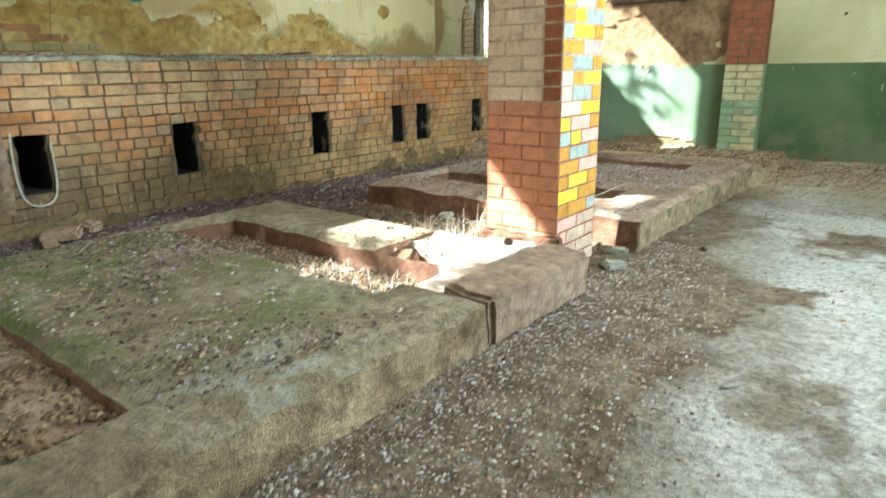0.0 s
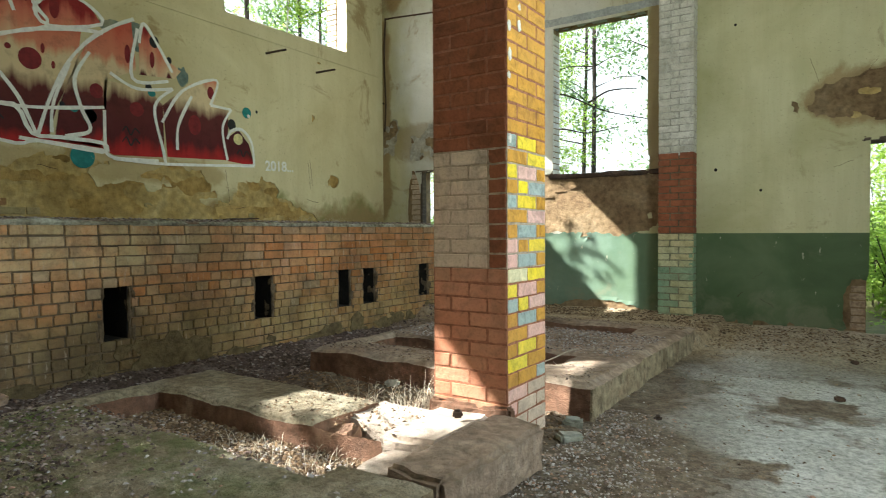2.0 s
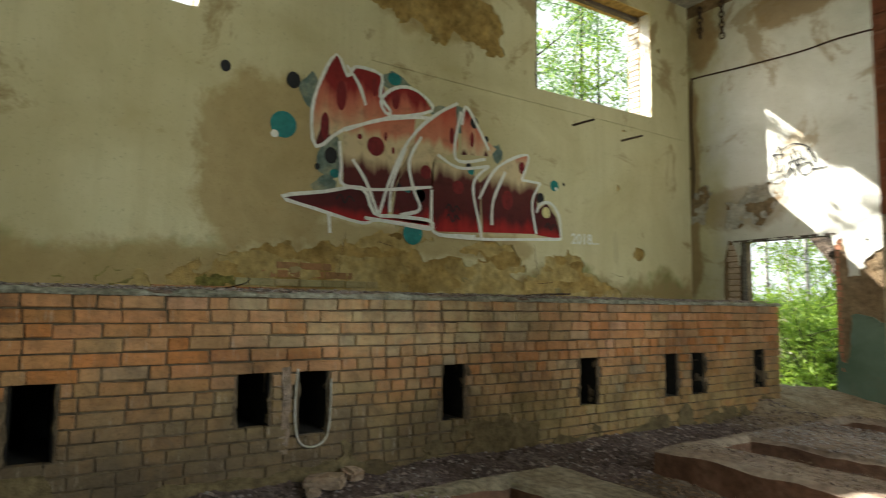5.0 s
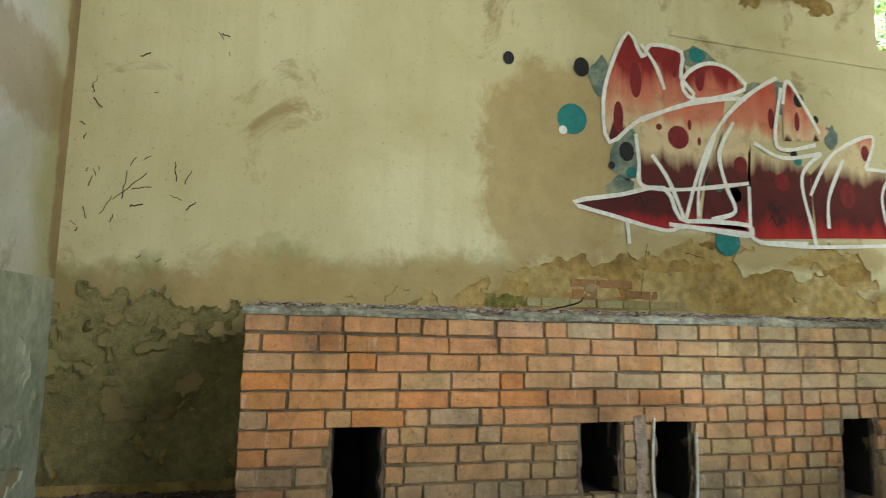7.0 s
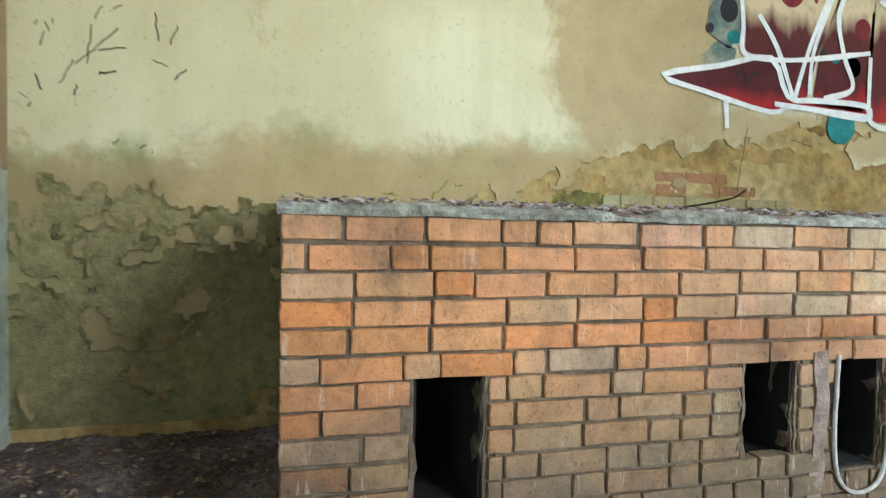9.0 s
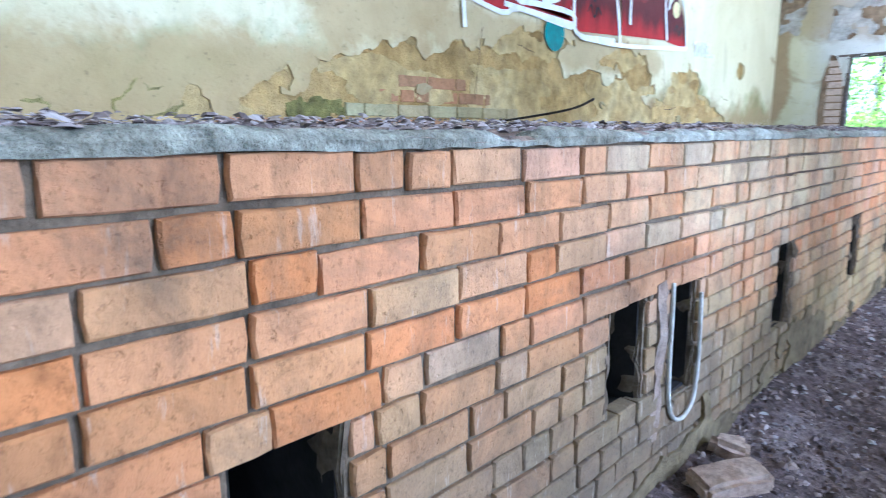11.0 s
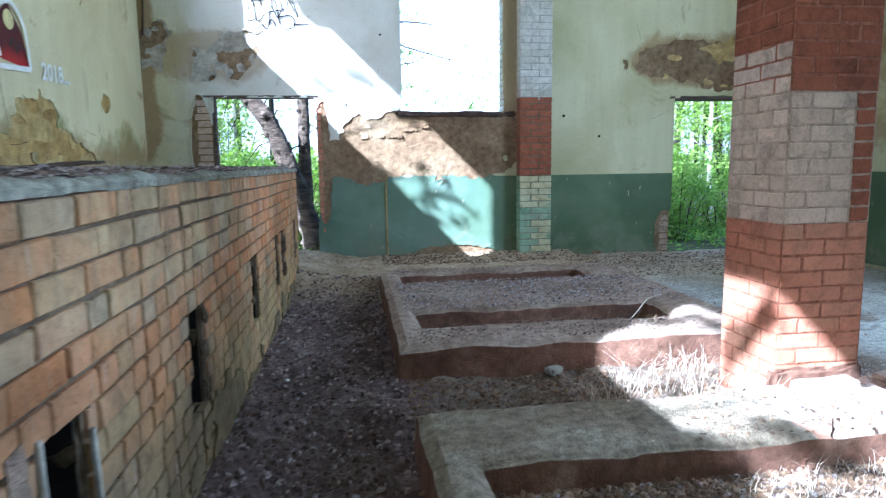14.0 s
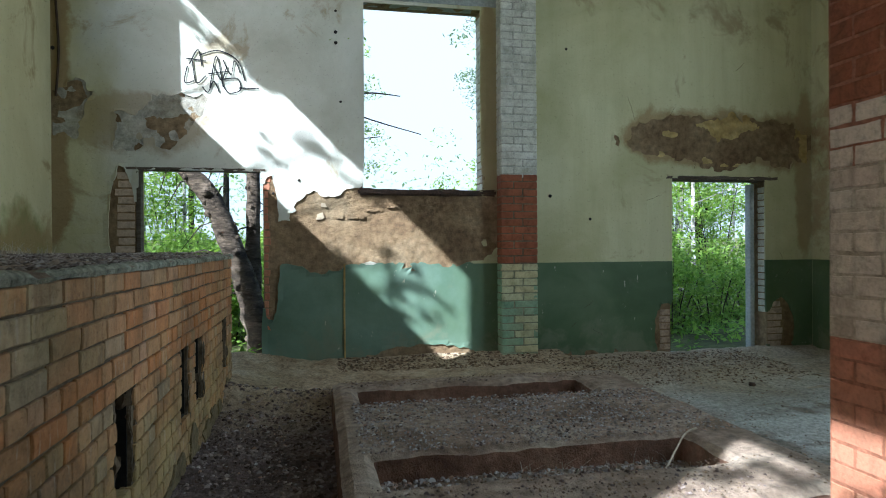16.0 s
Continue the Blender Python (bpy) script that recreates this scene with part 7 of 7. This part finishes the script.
# two old trunks close outside the left doorway
for pts, radii, label in (([(-4.90, 10.55, -0.35), (-5.02, 10.6, 0.1), (-5.24, 10.6, 0.89), (-5.47, 10.6, 1.53), (-5.67, 10.6, 2.0), (-5.95, 10.6, 2.36), (-6.5, 10.7, 3.1), (-7.0, 10.8, 4.4)], [0.22, 0.18, 0.165, 0.15, 0.14, 0.13, 0.11, 0.08], "leaning knotty tree trunk outside the doorway"),
                          ([(-5.08, 10.95, -0.35), (-5.11, 10.9, 0.1), (-5.13, 10.9, 1.45), (-5.11, 10.9, 2.36), (-5.05, 10.9, 4.0), (-5.0, 10.9, 6.0)], [0.15, 0.12, 0.10, 0.095, 0.08, 0.05], "upright mossy tree trunk outside the doorway")):
    t = new("old_tree")
    t.location = pts[0]
    tagged(t, label, "tree", "trunks outside the doorway")
    line = smooth_line(pts, 6)
    rr = [radii[min(len(radii) - 1, i // 6)] * (1 - (i % 6) / 6) + radii[min(len(radii) - 1, i // 6 + 1)] * ((i % 6) / 6) for i in range(len(line))]
    rr = [q * (1.0 + 0.16 * noise.noise((i * 0.7, 3.0, len(pts)))) for i, q in enumerate(rr)]
    bm = bmesh.new()
    tube_into(bm, line, rr, 20)
    for v in bm.verts:
        v.co += noise.noise_vector(v.co * 7) * 0.022 + noise.noise_vector(v.co * 19) * 0.010
    for f in bm.faces:
        f.smooth = True
    trunk = part("trunk", bm, M_OLDBARK, t)
    r = random.Random(len(pts))
    for k in range(16):
        i = min(len(line) - 3, 3 + k * 2)
        a, q = r.uniform(0, math.tau), rr[i]
        bm = bmesh.new()
        bmesh.ops.create_icosphere(bm, subdivisions=2, radius=q * r.uniform(0.26, 0.42))
        for v in bm.verts:
            v.co += noise.noise_vector(v.co * 30 + Vector((k, 0, 0))) * 0.012
        bmesh.ops.translate(bm, verts=bm.verts, vec=line[i] + Vector((math.cos(a) * q * 0.95, -abs(math.sin(a)) * q * 0.95, 0)))
        part("knot", bm, M_OLDBARK, trunk)
    if len(pts) < 8:
        for bend in ([(-5.05, 10.9, 3.7), (-4.4, 10.75, 3.62), (-3.6, 10.6, 3.22), (-2.7, 10.5, 2.95)], [(-5.08, 10.9, 2.9), (-4.5, 10.7, 3.0), (-3.9, 10.6, 2.86), (-3.3, 10.5, 2.9)], [(-3.9, 10.66, 3.40), (-3.5, 10.6, 3.55), (-3.0, 10.5, 3.5)]):
            bm = bmesh.new()
            way = smooth_line(bend, 5)
            tube_into(bm, way, [0.020 - 0.015 * k / len(way) for k in range(len(way))], 6)
            part("dead_branch", bm, M_BARK, trunk)
    for k in range(12):
        bm = bmesh.new()
        p = line[8 + (k * 3) % (len(line) - 12)]
        d = Vector((r.uniform(-1.4, 0.8), r.uniform(-0.5, 0.5), r.uniform(-0.5, 0.6)))
        tube_into(bm, [p, p + d * 0.5 + Vector((0, 0, 0.08)), p + d + Vector((0, 0, -0.1))], [0.018, 0.011, 0.004], 5)
        part("dead_branch", bm, M_BARK, trunk)
    verts, faces = [], []
    for k in range(14):
        p = line[-1] + Vector((r.gauss(0, 0.9), r.gauss(0, 0.8), r.gauss(0.4, 0.8)))
        leaves_into(verts, faces, r, p, (0.5, 0.5, 0.3), 60, 0.05)
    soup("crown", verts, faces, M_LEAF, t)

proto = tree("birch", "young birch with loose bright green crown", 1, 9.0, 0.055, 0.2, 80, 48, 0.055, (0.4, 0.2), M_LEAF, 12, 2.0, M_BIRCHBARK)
proto.matrix_basis = pose(-8.2, 14.2, -0.25, 0, 0, 20)
proto2 = tree("pine", "slender forest tree with thin dark crown", 2, 13.0, 0.13, 0.45, 60, 60, 0.06, (-0.3, 0.3), M_LEAF_DARK, 12, 1.9)
proto2.matrix_basis = pose(1.8, 19.0, -0.2)
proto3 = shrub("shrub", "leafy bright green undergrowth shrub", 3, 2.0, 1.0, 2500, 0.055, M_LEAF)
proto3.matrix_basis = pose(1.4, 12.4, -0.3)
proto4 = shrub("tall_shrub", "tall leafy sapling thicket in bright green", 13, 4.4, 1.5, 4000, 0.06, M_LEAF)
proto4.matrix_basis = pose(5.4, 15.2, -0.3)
tagged(proto4, group="sapling thickets")
for k, s in ((proto, "birches in the wood"), (proto2, "trees in the wood"), (proto3, "undergrowth shrubs")):
    tagged(k, group=s)
r = random.Random(9)
for x, y in ((4.4, 14.2), (5.5, 16.4), (4.9, 15.6), (6.4, 18.5), (2.3, 14.0), (1.5, 16.4), (3.3, 18.0), (-7.4, 17.0), (3.6, 16.0), (-3.9, 21.5), (-9.0, 20.0), (-10.2, 22.4), (5.0, 23.0), (-9.6, 15.6), (-12.0, 16.5), (8.5, 18.5), (-10.8, 18.6), (-13.5, 6.8), (-11.8, 10.6), (-15, 12.5)):
    copy_thing(proto, pose(x, y, -0.25 + r.uniform(-0.1, 0.1), 0, 0, r.uniform(0, 360)))
for x, y in ((5.7, 16.4), (6.9, 19.2), (8.4, 22.0), (2.6, 15.0), (3.9, 20.0), (4.8, 17.5), (3.6, 22.5), (9.0, 31.0), (6.5, 26.0), (-11.6, 24.0), (-5.5, 29.0), (3.2, 28.0), (-14.5, 9.0), (-17.0, 6.0), (7.0, 21.0)):
    copy_thing(proto2, pose(x, y, -0.2, 0, 0, r.uniform(0, 360)))
for x, y in ((1.0, 14.4), (2.2, 14.8), (3.2, 14.2), (0.0, 15.2), (1.6, 17.2), (2.8, 16.6),  (3.6, 20.6), (-7.4, 13.6), (-4.4, 14.8), (-8.2, 16.0), (-6.0, 16.8), (-9.4, 14.0), (-7.2, 15.2), (-10.4, 16.0), (-8.8, 18.0), (0.3, 13.8), (2.6, 13.2), (3.4, 15.2), (1.9, 16.0), (-6.9, 12.6), (-5.9, 13.0), (-4.6, 12.8), (-7.8, 14.6), (-5.4, 15.6), (-3.4, 14.4), (-4.3, 17.0), (3.0, 18.2), (0.9, 18.0), (-8.6, 12.2), (-6.6, 18.5), (-2.4, 17.0), (4.2, 22.0), (2.0, 21.0)):
    copy_thing(proto3, pose(x, y, -0.28, 0, 0, r.uniform(0, 360)))

for x, y in ( (1.2, 15.0), (2.6, 17.6), (0.6, 18.6), (-7.6, 17.2), (-9.4, 18.4), (9.6, 21.5), (7.6, 23.0)):
    copy_thing(proto4, pose(x, y, -0.28, 0, 0, r.uniform(0, 360)))

for x, y in ((2.0, 11.6), (3.3, 12.2), (0.8, 12.2), (4.4, 12.8), (-6.6, 11.8), (-5.7, 12.2), (-7.4, 12.4), (5.6, 13.4)):
    copy_thing(proto3, pose(x, y, -0.55, 0, 0, r.uniform(0, 360)))
verts, faces = [], []
for k in range(260):
    leaves_into(verts, faces, r, (r.uniform(-9, 8), r.uniform(9.6, 17), r.uniform(-0.2, 0.05)), (0.35, 0.35, 0.14), 22, 0.06)
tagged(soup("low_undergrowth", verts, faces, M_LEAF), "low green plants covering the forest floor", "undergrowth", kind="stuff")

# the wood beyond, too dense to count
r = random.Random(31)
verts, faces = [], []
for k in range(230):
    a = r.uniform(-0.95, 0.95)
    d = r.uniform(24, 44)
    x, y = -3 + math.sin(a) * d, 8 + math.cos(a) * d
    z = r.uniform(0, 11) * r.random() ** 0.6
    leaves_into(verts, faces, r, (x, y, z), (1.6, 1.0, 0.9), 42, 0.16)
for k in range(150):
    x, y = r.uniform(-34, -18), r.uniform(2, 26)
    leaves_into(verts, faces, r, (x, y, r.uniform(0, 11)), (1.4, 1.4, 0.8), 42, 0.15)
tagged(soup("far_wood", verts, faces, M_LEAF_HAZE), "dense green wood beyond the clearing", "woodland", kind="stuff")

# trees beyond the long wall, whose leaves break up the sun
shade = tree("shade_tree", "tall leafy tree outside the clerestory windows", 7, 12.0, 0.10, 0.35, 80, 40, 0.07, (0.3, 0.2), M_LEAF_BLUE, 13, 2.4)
shade.matrix_basis = pose(-13.2, 12.4, -0.2, 0, 0, 40)
tagged(shade, group="trees outside the long wall")
for x, y, a in ((-13.8, -10.5, 200), (-14.8, 15.0, 120), (-12.0, 9.6, 10), (-6.4, 17.6, 75), (-7.6, 20.5, 160), (-5.2, 19.4, 300)):
    copy_thing(shade, pose(x, y, -0.2, 0, 0, a))


def bough_tree(base, top, boughs, seed, label):
    """An added leaning tree, its boughs set on the sun's line to dapple a clerestory window's light: boughs are (y, z,
    spread, leaves) in the plane of the window.
    """
    r = random.Random(seed)
    t = new("leaning_tree")
    t.location = base
    tagged(t, label, "tree", "trees outside the long wall")
    base, top = Vector(base), Vector(top)
    pts = [base.lerp(top, k / 7) + Vector((0.1 * math.sin(k * 1.3 + seed), 0.12 * math.sin(k * 0.9 + seed), 0)) for k in range(8)]
    bm = bmesh.new()
    tube_into(bm, pts, [0.15 * (1 - 0.1 * k) for k in range(8)], 9)
    part("trunk", bm, M_BARK, t)
    verts, faces = [], []
    for y, z, q, n in boughs:
        tip = Vector((XL, y, z)) - SUN_WAY * (2.9 + r.uniform(-0.5, 0.5))
        root = pts[r.choice((4, 5, 6))]
        mid = root.lerp(tip, 0.55) + Vector((r.uniform(-0.2, 0.1), r.uniform(-0.2, 0.2), -0.25))
        bm = bmesh.new()
        tube_into(bm, smooth_line([root, mid, tip], 5), [0.035 - 0.0026 * k for k in range(11)], 6)
        part("limb", bm, M_BARK, t)
        for _ in range(5):
            c = tip + Vector((r.gauss(0, q * 0.7), r.gauss(0, q * 0.7), r.gauss(0, q * 0.5)))
            leaves_into(verts, faces, r, c, (q * 0.6, q * 0.6, q * 0.45), n // 5, 0.055)
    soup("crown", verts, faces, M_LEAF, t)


bough_tree((-10.9, 7.6, -0.3), (-10.2, 6.4, 6.6), [(7.72, 5.2, 0.16, 110), (7.1, 5.32, 0.14, 60), (6.62, 5.12, 0.14, 60), (6.2, 5.25, 0.12, 50), (6.05, 4.55, 0.12, 44), (5.86, 4.2, 0.16, 90), (5.72, 4.75, 0.10, 34), (6.35, 4.15, 0.14, 60), (7.0, 4.55, 0.10, 22)], 5, "assumed leaning tree, placed to dapple the sun through the clerestory window")
# The dense low clumps near y -1.4 only block stray sun on the plinth.
bough_tree((-10.9, 0.6, -0.3), (-10.2, -0.4, 6.6), [(-0.04, 5.0, 0.10, 70), (-0.30, 5.25, 0.08, 46), (-0.17, 5.15, 0.05, 24), (0.45, 5.2, 0.14, 70), (0.92, 4.9, 0.14, 70), (-1.22, 5.12, 0.15, 90), (-0.86, 5.36, 0.12, 60), (-0.45, 4.02, 0.12, 60), (-0.72, 4.45, 0.10, 40), (-1.05, 4.6, 0.10, 44), (-1.5, 4.9, 0.12, 60), (0.15, 4.25, 0.12, 50), (-1.12, 4.05, 0.12, 200), (-1.36, 4.14, 0.10, 300), (-1.36, 4.30, 0.10, 300), (-1.40, 4.46, 0.10, 260), (-1.45, 4.3, 0.18, 170), (-0.95, 3.98, 0.12, 70)], 6, "assumed leaning tree, placed to dapple the sun through the clerestory window")

# an added glowing sheet stands in for the bright haze beyond the wood
M_HAZE = bpy.data.materials.new("glowing_haze_sheet")
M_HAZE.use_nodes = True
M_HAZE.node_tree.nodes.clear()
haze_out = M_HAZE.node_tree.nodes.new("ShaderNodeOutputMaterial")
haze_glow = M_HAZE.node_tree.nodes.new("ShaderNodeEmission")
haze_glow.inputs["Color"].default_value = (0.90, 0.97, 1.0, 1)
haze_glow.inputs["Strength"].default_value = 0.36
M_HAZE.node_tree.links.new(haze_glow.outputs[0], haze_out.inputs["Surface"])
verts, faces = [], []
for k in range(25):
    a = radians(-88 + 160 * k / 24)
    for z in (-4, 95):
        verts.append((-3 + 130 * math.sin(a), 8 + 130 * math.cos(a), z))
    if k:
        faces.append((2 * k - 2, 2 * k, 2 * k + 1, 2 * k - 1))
tagged(soup("backdrop", verts, faces, M_HAZE), "glowing sheet standing for the bright hazy sky beyond the wood", "sky", kind="structure")
